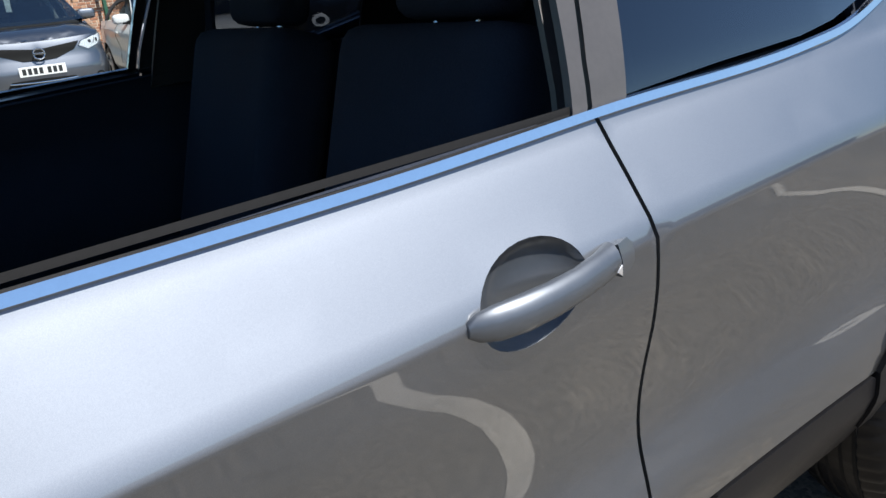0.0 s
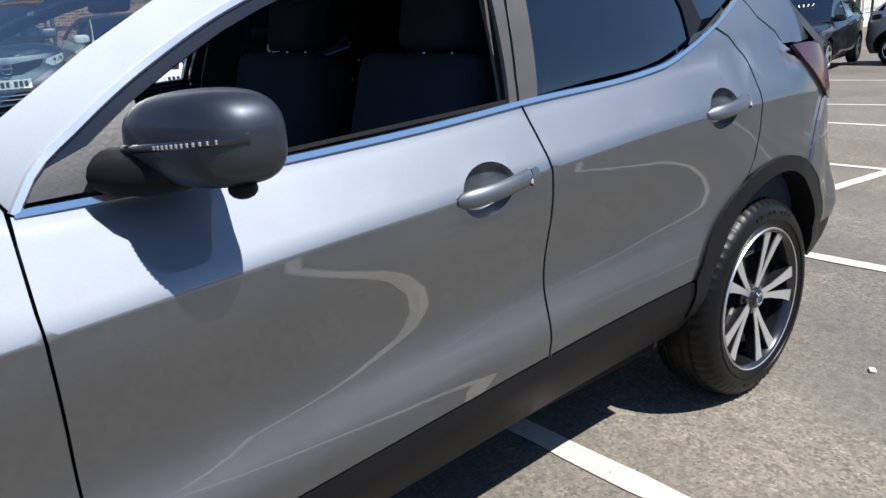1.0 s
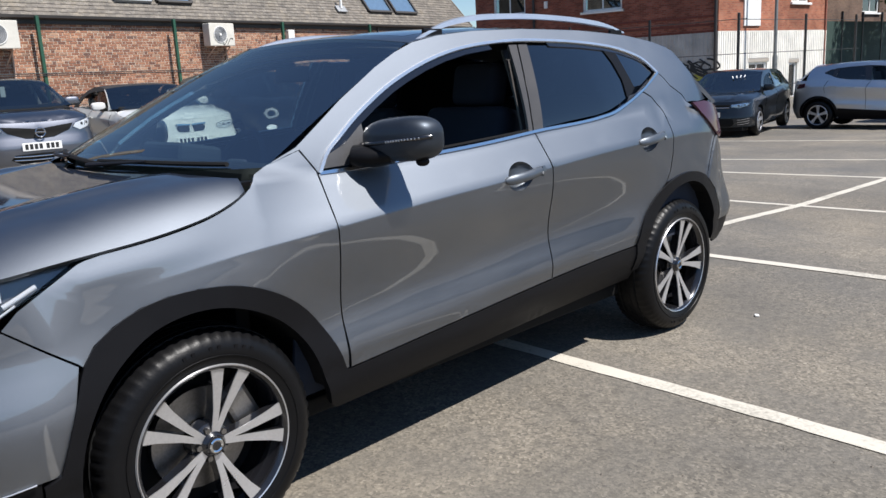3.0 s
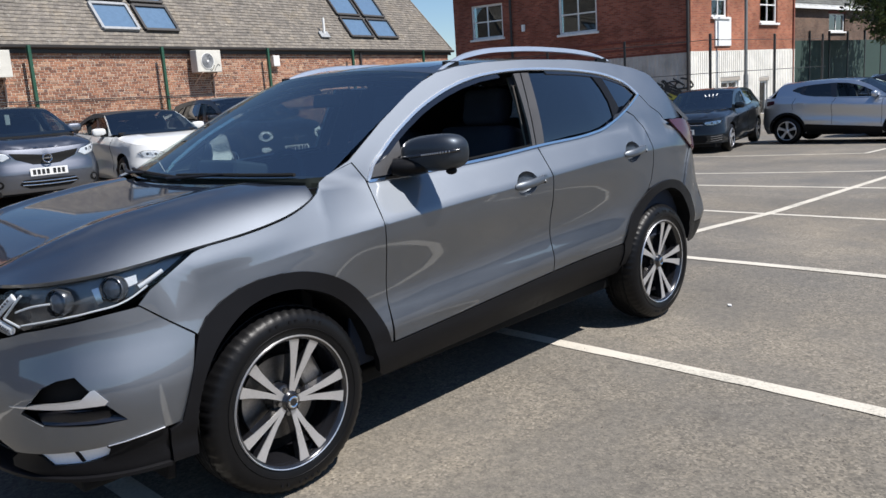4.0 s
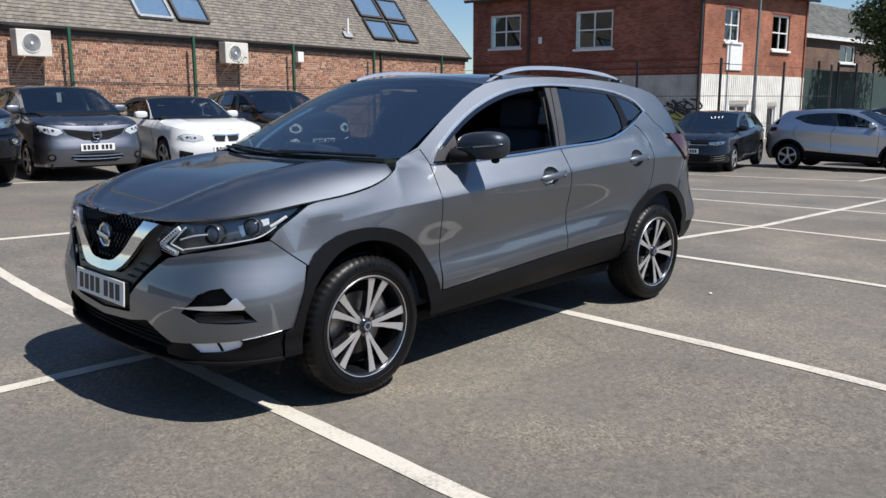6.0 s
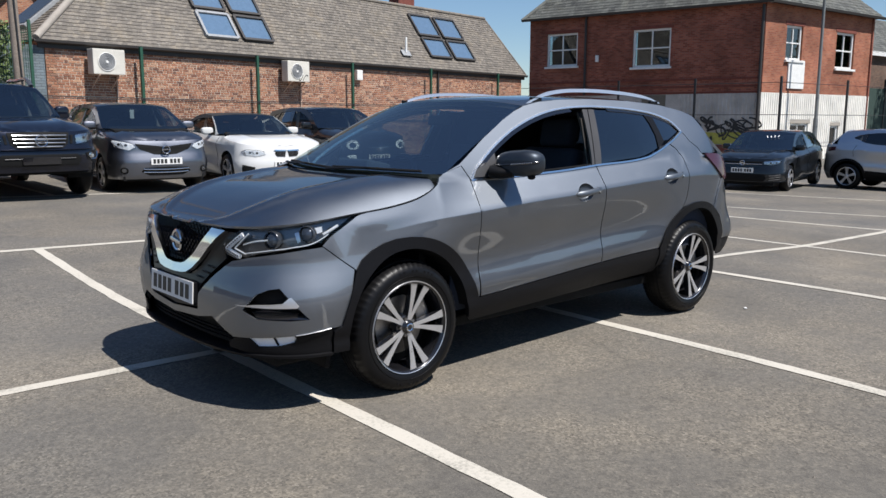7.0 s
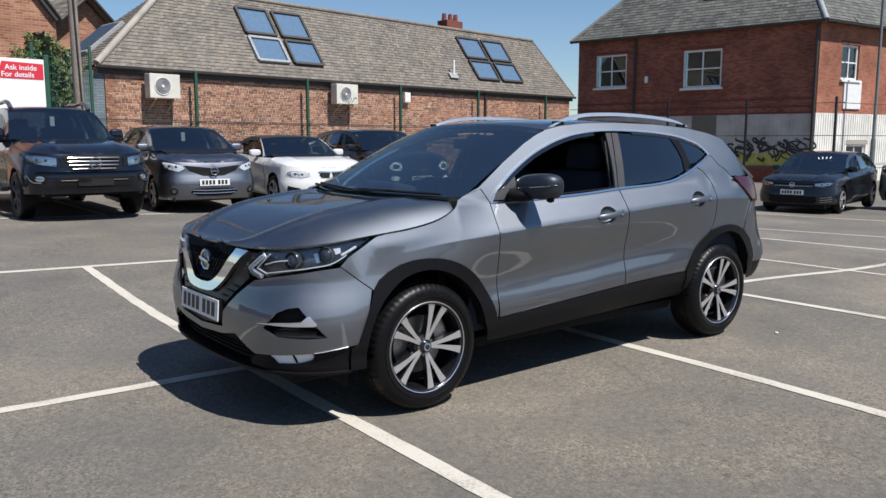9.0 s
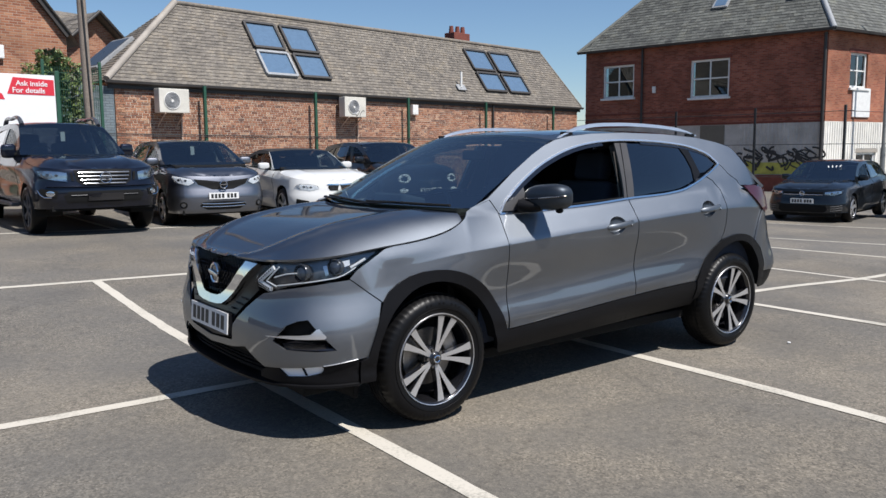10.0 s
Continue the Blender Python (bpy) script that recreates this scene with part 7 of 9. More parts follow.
def leaf_material(name, dark, light):
    m, t, b = node_material(name)
    rnd = add(t, "ShaderNodeNewGeometry").outputs["Random Per Island"]
    t.links.new(ramp(t, rnd, [(0.0, dark), (0.6, light), (1.0, [c * 1.5 for c in light])]), b.inputs["Base Color"])
    b.inputs["Roughness"].default_value = 0.55
    return m


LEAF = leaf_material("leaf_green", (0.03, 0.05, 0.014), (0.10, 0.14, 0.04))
# for inside the foliage: the inner shade is in the leaf colour
LEAF_SHADED = leaf_material("shaded_leaf", (0.008, 0.018, 0.006), (0.03, 0.055, 0.018))


def leaf_cloud(name, centres, count, size, material, parent, seed):
    """Many small pointed leaves scattered in and on uneven lumps."""
    rng = np.random.default_rng(seed)
    v, f = [], []
    for (cx, cy, cz, r, squash), n in zip(centres, [count // len(centres)] * len(centres)):
        d = rng.normal(size=(n, 3))
        d /= np.linalg.norm(d, axis=1)[:, None]
        rad = r * (0.55 + 0.45 * rng.random(n) ** 0.4) * (1 + 0.25 * np.sin(d[:, 0] * 7 + cz) * np.cos(d[:, 2] * 5))
        p = np.array([cx, cy, cz]) + d * rad[:, None] * [1, 1, squash]
        a = rng.normal(size=(n, 3))
        a /= np.linalg.norm(a, axis=1)[:, None]
        b = np.cross(a, d + 0.3 * rng.normal(size=(n, 3)))
        b /= np.maximum(np.linalg.norm(b, axis=1), 1e-6)[:, None]
        s = size * (0.6 + 0.8 * rng.random(n))[:, None]
        k = len(v)
        for q in (p - a * s, p + b * s * 0.45, p + a * s, p - b * s * 0.45):
            v.extend(q)
        f += [(k + i, k + n + i, k + 2 * n + i, k + 3 * n + i) for i in range(n)]
    return mesh_of(name, v, f, material, parent, smooth=False)


def left_corner():
    """Gable house, advertising board, ivy, pole and the roofs behind them."""
    h = thing("gable_house", "orange brick gable end of a house with a dark verge", "building")
    G = Wall(3.45, 22.3, 10.0)
    v, f, uv = [], [], []
    out = [(-9.0, -0.5), (0.0, -0.5), (0.0, 5.0), (-3.6, 9.6), (-9.0, 9.6)]
    v = [G.at(u, 0, z) for u, z in out] + [G.at(u, -0.3, z) for u, z in out]
    f = [(0, 1, 2, 3, 4), (9, 8, 7, 6, 5), (1, 6, 7, 2), (2, 7, 8, 3)]
    w = mesh_of("wall", v, f, OLD_BRICK_RED, h, "weathered orange brick", smooth=False)
    layer = w.data.uv_layers.new(name="UVMap")
    layer.data.foreach_set("uv", [c for p in w.data.loops for c in out[p.vertex_index % 5]])
    v, f = sweep([G.at(0.05, 0.10, 4.98), G.at(-3.7, 0.10, 9.76)], [(-0.10, -0.05), (-0.10, 0.05), (0.10, 0.05), (0.10, -0.05)], up=tuple(G.v))
    mesh_of("verge", v, f, FASCIA, h, "dark verge board", smooth=False)
    slate_roof("roof", G.at(0.3, 0.2, 4.7), G.at(0.3, -7, 4.7), G.at(-3.6, 0.2, 9.7), G.at(-3.6, -7, 9.7), SLATE, h, 0.3, 0.5)
    part("alarm_box", block((0.30, 0.12, 0.38), G.at(-1.95, 0.07, 4.35), (0, 0, 10), 0.03), FRAME_WHITE, h, "white alarm box")
    rod(G.at(-0.75, 0.06, 3.4), G.at(-0.62, 0.06, 4.55), 0.03, FASCIA, h, "wall_pipe")
    # board
    s = thing("advertising_board", "white and red board reading Ask inside For details on steel posts", "sign board")
    B = Wall(1.62, 15.45, 4.0)
    part("panel", block((3.0, 0.06, 2.0), B.at(-1.5, 0, 2.17), (0, 0, 4.0), 0.006), SIGN_WHITE, s)
    z0, z1 = 2.74, 3.10
    band = [B.at(-0.97, 0.036, z0), B.at(-0.02, 0.036, z0 - 0.01), B.at(-0.02, 0.036, z1 - 0.03), B.at(-0.84, 0.036, z1)]
    mesh_of("red_band", band + [p - B.v * 0.004 for p in band], [(0, 1, 2, 3), (7, 6, 5, 4), (0, 4, 5, 1), (1, 5, 6, 2), (2, 6, 7, 3), (3, 7, 4, 0)], SIGN_RED, s, "red slanted band", smooth=False)
    blob = [B.at(-1.30, 0.036, 2.62), B.at(-1.02, 0.036, 2.62), B.at(-1.07, 0.036, 2.74), B.at(-1.15, 0.036, 2.78)]
    mesh_of("red_shape", blob + [p - B.v * 0.004 for p in blob], [(0, 1, 2, 3), (7, 6, 5, 4), (0, 4, 5, 1), (1, 5, 6, 2), (2, 6, 7, 3), (3, 7, 4, 0)], SIGN_RED, s, smooth=False)
    for text, u, z in (("Ask inside", -0.79, 2.925), ("For details", -0.87, 2.775)):
        c = bpy.data.curves.new("lettering", "FONT")
        c.body, c.size, c.extrude, c.offset = text, 0.155, 0.002, 0.002
        c.materials.append(SIGN_WHITE)
        t = new("lettering", c)
        t.parent = s
        t.matrix_basis = Matrix.Translation(B.at(u, 0.042, z)) @ pose(0, 0, 0, 90, 0, 4.0) @ Matrix.Diagonal((1.0, 1, 1, 1))
    for u in (0.06, -1.5, -2.95):
        part("post", block((0.09, 0.09, 3.6), B.at(u, -0.02 if u > 0 else -0.09, 1.48), (0, 0, 4.0), 0.01), GREEN_STEEL, s)
    pole = thing("telegraph_pole", "weathered timber telegraph pole", "pole")
    v, f = lathe([(0.001, -0.2), (0.12, -0.2), (0.09, 9.5), (0.001, 9.5)], 14, "z")
    m = mesh_of("pole", v, f, TIMBER, pole)
    m.matrix_basis = Matrix.Translation((2.62, 16.55, 0.2)) @ pose(0, 0, 0, 0, -0.8, 0)
    rod((2.66, 16.42, 0.5), (2.52, 16.42, 6.0), 0.02, IRON, pole, "cable_cover")
    ivy = thing("ivy_bush", "dense green ivy growing by the board", "bush")
    leaf_cloud("leaves", [(2.35, 18.2, 2.4, 0.55, 2.1), (1.95, 18.3, 3.3, 0.5, 0.9), (2.6, 18.3, 3.2, 0.55, 1.1), (2.2, 18.2, 3.75, 0.42, 0.8), (2.75, 18.1, 1.6, 0.55, 1.8)], 5200, 0.055, LEAF, ivy, 3)
    leaf_cloud("inner_leaves", [(2.35, 18.3, 2.3, 0.42, 2.2), (2.2, 18.35, 3.3, 0.4, 0.9)], 1800, 0.07, LEAF_SHADED, ivy, 5)
    rod((2.4, 18.35, 0.1), (2.3, 18.35, 3.3), 0.05, TIMBER, ivy, "stem")
    net = thing("mesh_fence", "green welded wire mesh fence beside the board", "fence")
    for x in (1.72, 3.02):
        part("post", block((0.07, 0.07, 3.6), (x, 17.1, 1.9), bevel=0.008), GREEN_STEEL, net)
    v, f = [], []
    for k in range(26):
        a, g = sweep([(1.75 + 0.05 * k, 17.1, 0.3), (1.75 + 0.05 * k, 17.1, 3.55)], round_section(0.012, 0.012, 4), up=(1, 0, 0))
        f += [tuple(i + len(v) for i in q) for q in g]
        v += a
    for k in range(16):
        a, g = sweep([(1.72, 17.105, 0.4 + 0.2 * k), (3.02, 17.105, 0.4 + 0.2 * k)], round_section(0.014, 0.014, 4))
        f += [tuple(i + len(v) for i in q) for q in g]
        v += a
    mesh_of("mesh_panel", v, f, GREEN_STEEL, net, "green welded wire mesh")["kind"] = "stuff"
    # roofs behind
    far = thing("far_house", "distant brick house with a small gable and slate roof", "building")
    H = Wall(5.2, 33.0, 20.0)
    g = [(0.0, -0.5), (4.0, -0.5), (4.0, 5.8), (2.1, 7.45), (0.0, 5.8)]
    v = [H.at(u, 0, z) for u, z in g] + [H.at(u, -0.3, z) for u, z in g]
    w = mesh_of("wall", v, [(0, 1, 2, 3, 4), (9, 8, 7, 6, 5)], OLD_BRICK_RED, far, smooth=False)
    layer = w.data.uv_layers.new(name="UVMap")
    layer.data.foreach_set("uv", [c for p in w.data.loops for c in g[p.vertex_index % 5]])
    slate_roof("roof", H.at(4.5, 0.4, 5.45), H.at(4.5, -5, 5.45), H.at(2.1, 0.4, 7.6), H.at(2.1, -5, 7.6), SLATE, far, 0.4, 0.6)
    slate_roof("roof", H.at(-0.4, 0.4, 5.45), H.at(-0.4, -5, 5.45), H.at(2.1, 0.4, 7.6), H.at(2.1, -5, 7.6), SLATE, far, 0.4, 0.6)
    for a, b in (((4.5, 5.45), (2.1, 7.6)), ((-0.4, 5.45), (2.1, 7.6))):
        rod(H.at(a[0], 0.45, a[1]), H.at(b[0], 0.45, b[1]), 0.08, FASCIA, far, "verge")
    slate_roof("roof", H.at(-9.0, -5, 5.6), H.at(9.0, -5, 5.6), H.at(-9.0, -10, 9.3), H.at(9.0, -10, 9.3), SLATE, far, 0.4, 0.6)
    wall_slab("wall", Wall(*(H.at(0, -5.2, 0).xy), 20.0), -9.0, 9.0, -0.5, 5.7, 0.3, OLD_BRICK_RED, (), "", far)


OLD_BRICK_RED = brick_material("orange_brick", [(0.30, 0.11, 0.06), (0.40, 0.16, 0.085), (0.46, 0.20, 0.11), (0.50, 0.25, 0.14), (0.34, 0.13, 0.075)], (0.44, 0.34, 0.26))


def yard_tree():
    o = thing("tree", "broad dark green tree behind the screen fence", "tree")
    at = Vector((48.3, 9.0, -0.5))
    v, f = sweep([at, at + Vector((0.1, 0.1, 2.4)), at + Vector((0.3, 0, 4.5))], round_section(0.5, 0.5, 10), up=(1, 0, 0), scales=[1, 0.8, 0.5])
    mesh_of("trunk", v, f, TIMBER, o)
    rng = random.Random(8)
    for k in range(7):
        a = k * 0.9
        tip = at + Vector((2.6 * math.cos(a), 2.6 * math.sin(a), 5.0 + 1.6 * rng.random()))
        v, f = sweep([at + Vector((0.2, 0, 2.6 + 0.2 * k)), (at + tip) / 2 + Vector((0, 0, 2.4)), tip], round_section(0.2, 0.2, 7), up=(0.3, 0.9, 0.1), scales=[1, 0.6, 0.3])
        mesh_of("limb", v, f, TIMBER, o)
    lumps = [(at.x + 2.9 * math.cos(k * 2.4) * (0.4 + 0.6 * rng.random()), at.y + 2.9 * math.sin(k * 2.4) * (0.4 + 0.6 * rng.random()), 2.9 + 5.3 * rng.random(), 1.1 + 0.7 * rng.random(), 0.8) for k in range(28)]
    leaf_cloud("crown", lumps, 15000, 0.13, LEAF, o, 11)
    leaf_cloud("inner_crown", lumps[::2], 5000, 0.15, LEAF_SHADED, o, 12)


workshop()
green_fence()
brick_house_right()
left_corner()
yard_tree()
# plain unseen walls added behind the camera; height and tone shape the reflections
for nm, w in (("wall_south", Wall(48.0, -26.0, 180.0)), ("wall_west", Wall(-24.0, -26.0, 90.0))):
    tagged(wall_slab(nm, w, 0.0, 72.0 if nm == "wall_south" else 52.0, -1.0, 3.6, 0.3, BROWN_BRICK), "plain brown brick wall added out of view", "wall", kind="structure")

# ---- the other parked cars ----
def stretch(pairs):
    a, b = np.array([p[0] for p in pairs], float), np.array([p[1] for p in pairs], float)
    return lambda v: np.interp(v, a, b) + np.where(v < a[0], v - a[0], 0) + np.where(v > a[-1], v - a[-1], 0)


def plain_wheel(parent, x, y, r, width, side, spokes=5, bright=ALLOY, twin=False):
    w = new("wheel")
    w.parent = parent
    w.matrix_basis = pose(x, y, r, 0, 0, 0 if side < 0 else 180)
    h, rr = width / 2, r * 0.68
    v, f = lathe([(rr, -h + 0.01), (rr + 0.02, -h - 0.004), (r - 0.05, -h - 0.005), (r - 0.018, -h + 0.014), (r, -h + 0.05), (r, h - 0.05), (r - 0.018, h - 0.014), (rr, h)], 56)
    mesh_of("tyre", v, f, RUBBER, w)
    v, f = lathe([(rr + 0.002, -h + 0.004), (rr - 0.010, -h - 0.003), (rr - 0.018, -h + 0.01), (rr - 0.03, 0.0), (0.01, 0.01), (0.01, 0.02), (rr, 0.03)], 48)
    mesh_of("rim", v, f, SEAL, w)
    v, f = lathe([(rr + 0.002, -h + 0.002), (rr - 0.006, -h - 0.005), (rr - 0.016, -h), (rr - 0.014, -h + 0.008)], 48)
    mesh_of("rim_lip", v, f, bright, w)
    for k in range(spokes):
        for e in ((-0.11, 0.11) if twin else (0,)):
            a = 2 * math.pi * k / spokes + math.pi / 2
            pts = []
            for t, wd in ((0.14, 0.024), (0.55, 0.030 if twin else 0.028), (0.98, 0.036 if twin else 0.044)):
                q = a + e * t
                pts.append((rr * t, wd * (0.62 if twin else 1), q))
            v, f = [], []
            for rad, wd, q in pts:
                for s in (-1, 1):
                    for d in (0.0, 0.03):
                        v.append((rad * math.cos(q) - s * wd * math.sin(q), -h + 0.018 - 0.012 * rad / rr + d, rad * math.sin(q) + s * wd * math.cos(q)))
            for i in range(2):
                b = 4 * i
                f += [(b, b + 2, b + 6, b + 4), (b + 1, b + 5, b + 7, b + 3), (b, b + 4, b + 5, b + 1), (b + 2, b + 3, b + 7, b + 6)]
            f += [(0, 1, 3, 2), (8, 10, 11, 9)]
            mesh_of("spoke", v, f, bright, w, smooth=False)
    v, f = lathe([(0.05, -h + 0.012), (0.03, -h + 0.004), (0.001, -h + 0.004), (0.001, -h + 0.03), (0.05, -h + 0.04)], 20)
    mesh_of("hub_cap", v, f, bright, w)
    return w


HATCH_SIDE = [(0.30, 1.118), (0.435, 1.166), (0.66, 1.302), (0.855, 1.404), (1.07, 1.489), (1.2, 1.513), (1.4, 1.53), (1.7, 1.538), (2.1, 1.532), (2.5, 1.508), (2.75, 1.475), (2.88, 1.445), (2.95, 1.28), (2.97, 1.165), (2.0, 1.148), (1.5, 1.12), (0.5, 1.08)]
HATCH_LIGHTS = [[(0.70, 1.11), (0.72, 1.245), (0.9, 1.335), (1.1, 1.405), (1.3, 1.45), (1.54, 1.468), (1.5, 1.14)], [(1.60, 1.145), (1.68, 1.468), (2.04, 1.455), (2.24, 1.435), (2.30, 1.22), (2.2, 1.195), (2.0, 1.165)], [(2.36, 1.255), (2.33, 1.422), (2.45, 1.40), (2.57, 1.34), (2.56, 1.315)]]


def parked_car(name, label, paintwork, at, xmap, zmap, half, wheel_r, faces, xhouse=None, tint=DARK_GLASS, kind="hatch", spokes=5, twin=False, bright=ALLOY, cladding=False, wheelbase=2.6):
    """A parked car: the shared skin surfaces drawn out to its own length, width and height, with its own face."""
    car = thing(name, label, "car" if kind != "pickup" else "pickup truck", "cars parked round the yard")
    fx, fz = stretch(xmap), stretch(zmap)
    hx = stretch(xhouse) if xhouse else fx
    k = half / 0.903

    def body(surface):
        def g(*a):
            p = surface(*a)
            return np.stack([fx(p[..., 0]), p[..., 1] * k, fz(p[..., 2])], -1)
        return g

    def cab(surface):
        def g(*a):
            p = surface(*a)
            return np.stack([hx(p[..., 0]), p[..., 1] * k, fz(p[..., 2])], -1)
        return g
    B = dict(step=0.09, edge=0.045)
    inv = lambda x: float(np.interp(x, [p[1] for p in xmap], [p[0] for p in xmap]))
    zin = lambda z: float(np.interp(z, [p[1] for p in zmap], [p[0] for p in zmap]))
    rad = wheel_r + 0.055
    arch = lambda cx: [(inv(cx + rad * math.cos(a)), zin(max(0.0, wheel_r + rad * math.sin(a)))) for a in np.linspace(math.pi * 1.06, -math.pi * 0.06, 20)]
    low = zin(0.24 if kind != "pickup" else 0.42)
    outline = [(S_FRONT, low)] + arch(0.0) + arch(wheelbase) + [(S_REAR, low), (S_REAR, 1.10)] + [(s, float(BELT(s)) if s < 2.3 else min(float(BELT(s)), 1.165)) for s in np.linspace(S_REAR - 0.05, S_FRONT, 60)]
    for i in range(1, 21):
        outline[i] = (outline[i][0], max(outline[i][1], low + 0.001))
    for i in range(21, 41):
        outline[i] = (outline[i][0], max(outline[i][1], low + 0.001))
    for side in (1, -1):
        E = dict(B, side=side)
        skin = sheet("body_side", outline, body(flank), paintwork, car, "", lines=[[(s, float(CREASE(s)) + d) for s in np.linspace(-0.3, 2.9, 50)] for d in (-0.02, 0, 0.02)], **E)
        if cladding:
            sheet("sill_cladding", [(s, low - 0.002) for s in (0.46, 2.2)] + [(2.2, float(SILL(2.2)) - 0.02), (0.46, float(SILL(0.46)) - 0.02)], body(lambda a, b: flank(a, b, 0.008)), PLASTIC, car, "black plastic sill", **E)
        # arch edges and wells
        for cx in (0.0, wheelbase):
            ring = arch(cx)
            o = body(flank)(np.array([a for a, b in ring]), np.array([b for a, b in ring])) * [1, side, 1]
            q = o * [1, 0, 1] + [0, -side * 0.5 * k, 0]
            n = len(o)
            mesh_of("wheel_well", list(o) + list(q), [(i, i + 1, n + i + 1, n + i) for i in range(n - 1)] + [tuple(range(n, 2 * n))], SEAL, car, smooth=False)
            if cladding:
                big = [(a, b) for a, b in ring] + [(inv(cx + (rad + 0.06) * math.cos(t)), zin(wheel_r + (rad + 0.06) * math.sin(t))) for t in np.linspace(-0.05, math.pi + 0.05, 20)]
                sheet("arch_trim", big, body(lambda a, b: flank(a, b, 0.010)), PLASTIC, car, "", **E)
        # shut lines and handles
        for line in ([(0.48, 1.06), (0.478, 0.9), (0.49, 0.46)], [(1.51, 1.11), (1.575, 1.0), (1.585, 0.7), (1.58, 0.49)], [(2.45, 1.15), (2.52, 1.0), (2.5, 0.86)]):
            p = smooth_line(line, 0.05)
            q = body(lambda a, b: flank(a, b, 0.0))(p[:, 0], p[:, 1]) * [1, side, 1]
            v, f = sweep(q, [(-0.004, -0.002), (-0.004, 0.003), (0.004, 0.003), (0.004, -0.002)], up=(0, -side, 0.2))
            mesh_of("shut_line", v, f, SEAL, skin)
        for s, z in ((1.38, 0.965), (2.33, 1.02)):
            if kind in ("convertible",) and s > 2:
                continue
            c = body(lambda a, b: flank(a, b, 0.018))(np.array(s), np.array(z)) * [1, side, 1]
            part("handle", block((0.19, 0.022, 0.028), c, (0, -3, 0), 0.008), paintwork if kind != "pickup" else CHROME, skin)
        m = new("wing_mirror")
        m.parent = car
        c = cab(house)(np.array(0.62), np.array(1.13)) * [1, side, 1]
        v, f = egg((c[0] + 0.02, c[1] - side * 0.105, c[2] + 0.045), (0.065, 0.115, 0.070 if kind != "pickup" else 0.115), 3.6, 14, 24)
        mesh_of("mirror_shell", v, f, paintwork, m)
        part("mirror_arm", block((0.08, 0.16, 0.05), c + np.array([0.0, -side * 0.02, -0.005]), bevel=0.015), SEAL, m)
        for cx in (0.0, wheelbase):
            plain_wheel(car, cx, -side * (half - 0.115), wheel_r, 0.215, -side, spokes, bright, twin)
        if kind in ("hatch", "tall"):
            sheet("side_frame", HATCH_SIDE, cab(house), paintwork, car, "", holes=HATCH_LIGHTS, **E)
            for n, lt in enumerate(HATCH_LIGHTS):
                sheet("side_window", lt, cab(lambda a, b: house(a, b, -0.012)), CLEAR if n == 0 else tint, car, "side window glass", **dict(E, lip=0))
            for post in ([(1.49, 1.132), (1.535, 1.47), (1.69, 1.47), (1.61, 1.14)], [(2.205, 1.19), (2.30, 1.22), (2.235, 1.437), (2.335, 1.425), (2.37, 1.25), (2.31, 1.222)][1:5]):
                sheet("window_post", post, cab(lambda a, b: house(a, b, 0.003)), GLOSS_BLACK, car, "", **dict(E, lip=0.004))
        elif kind == "pickup":
            cab_side = [p for p in HATCH_SIDE if p[0] <= 2.5] + [(2.58, 1.45), (2.62, 1.165), (2.0, 1.148), (1.5, 1.12), (0.5, 1.08)]
            sheet("side_frame", [p for i, p in enumerate(cab_side) if i < 10] + cab_side[-5:], cab(house), paintwork, car, "", holes=HATCH_LIGHTS[:1] + [[(1.60, 1.145), (1.68, 1.468), (2.04, 1.455), (2.38, 1.42), (2.42, 1.18), (2.0, 1.165)]], **E)
            sheet("side_window", HATCH_LIGHTS[0], cab(lambda a, b: house(a, b, -0.012)), CLEAR, car, "side window glass", **dict(E, lip=0))
            sheet("side_window", [(1.60, 1.145), (1.68, 1.468), (2.04, 1.455), (2.38, 1.42), (2.42, 1.18), (2.0, 1.165)], cab(lambda a, b: house(a, b, -0.012)), tint, car, "side window glass", **dict(E, lip=0))
        else:
            soft = [(0.30, 1.118), (0.435, 1.166), (0.66, 1.302), (0.855, 1.404), (1.07, 1.489), (1.03, 1.46), (0.82, 1.365), (0.62, 1.255), (0.50, 1.165), (0.47, 1.09)]
            sheet("screen_pillar", soft, cab(house), paintwork, car, "", **E)
            sheet("soft_top_side", [(1.08, 1.49), (1.3, 1.525), (1.6, 1.535), (1.9, 1.50), (2.2, 1.40), (2.45, 1.25), (2.52, 1.155), (2.2, 1.16), (2.15, 1.25), (2.0, 1.36), (1.8, 1.425), (1.5, 1.455), (1.2, 1.455), (1.04, 1.455)], cab(house), SOFT_TOP, car, "black fabric soft top", **E)
            sheet("side_window", [(0.52, 1.10), (0.64, 1.25), (0.83, 1.355), (1.04, 1.45), (1.5, 1.452), (1.8, 1.42), (2.0, 1.355), (2.14, 1.25), (2.19, 1.16)], cab(lambda a, b: house(a, b, -0.012)), CLEAR, car, "side window glass", **dict(E, lip=0))
    hood_edge = [(float(p[0]), float(-p[1])) for p in flank(np.linspace(S_FRONT + 0.001, 0.2, 30), BELT(np.linspace(S_FRONT + 0.001, 0.2, 30)))]
    rear = [(0.07 + 0.14 * abs(y / 0.795) ** 2.4, y) for y in np.linspace(0.78, -0.78, 20)]
    sheet("bonnet", [(x + 0.004, y - 0.004) for x, y in hood_edge] + rear + [(x + 0.004, -y + 0.004) for x, y in reversed(hood_edge)], body(hood), paintwork, car, "", **B)
    hxx = lambda surface: (lambda *a: np.stack([hx(surface(*a)[..., 0]), surface(*a)[..., 1] * k, fz(surface(*a)[..., 2])], -1))
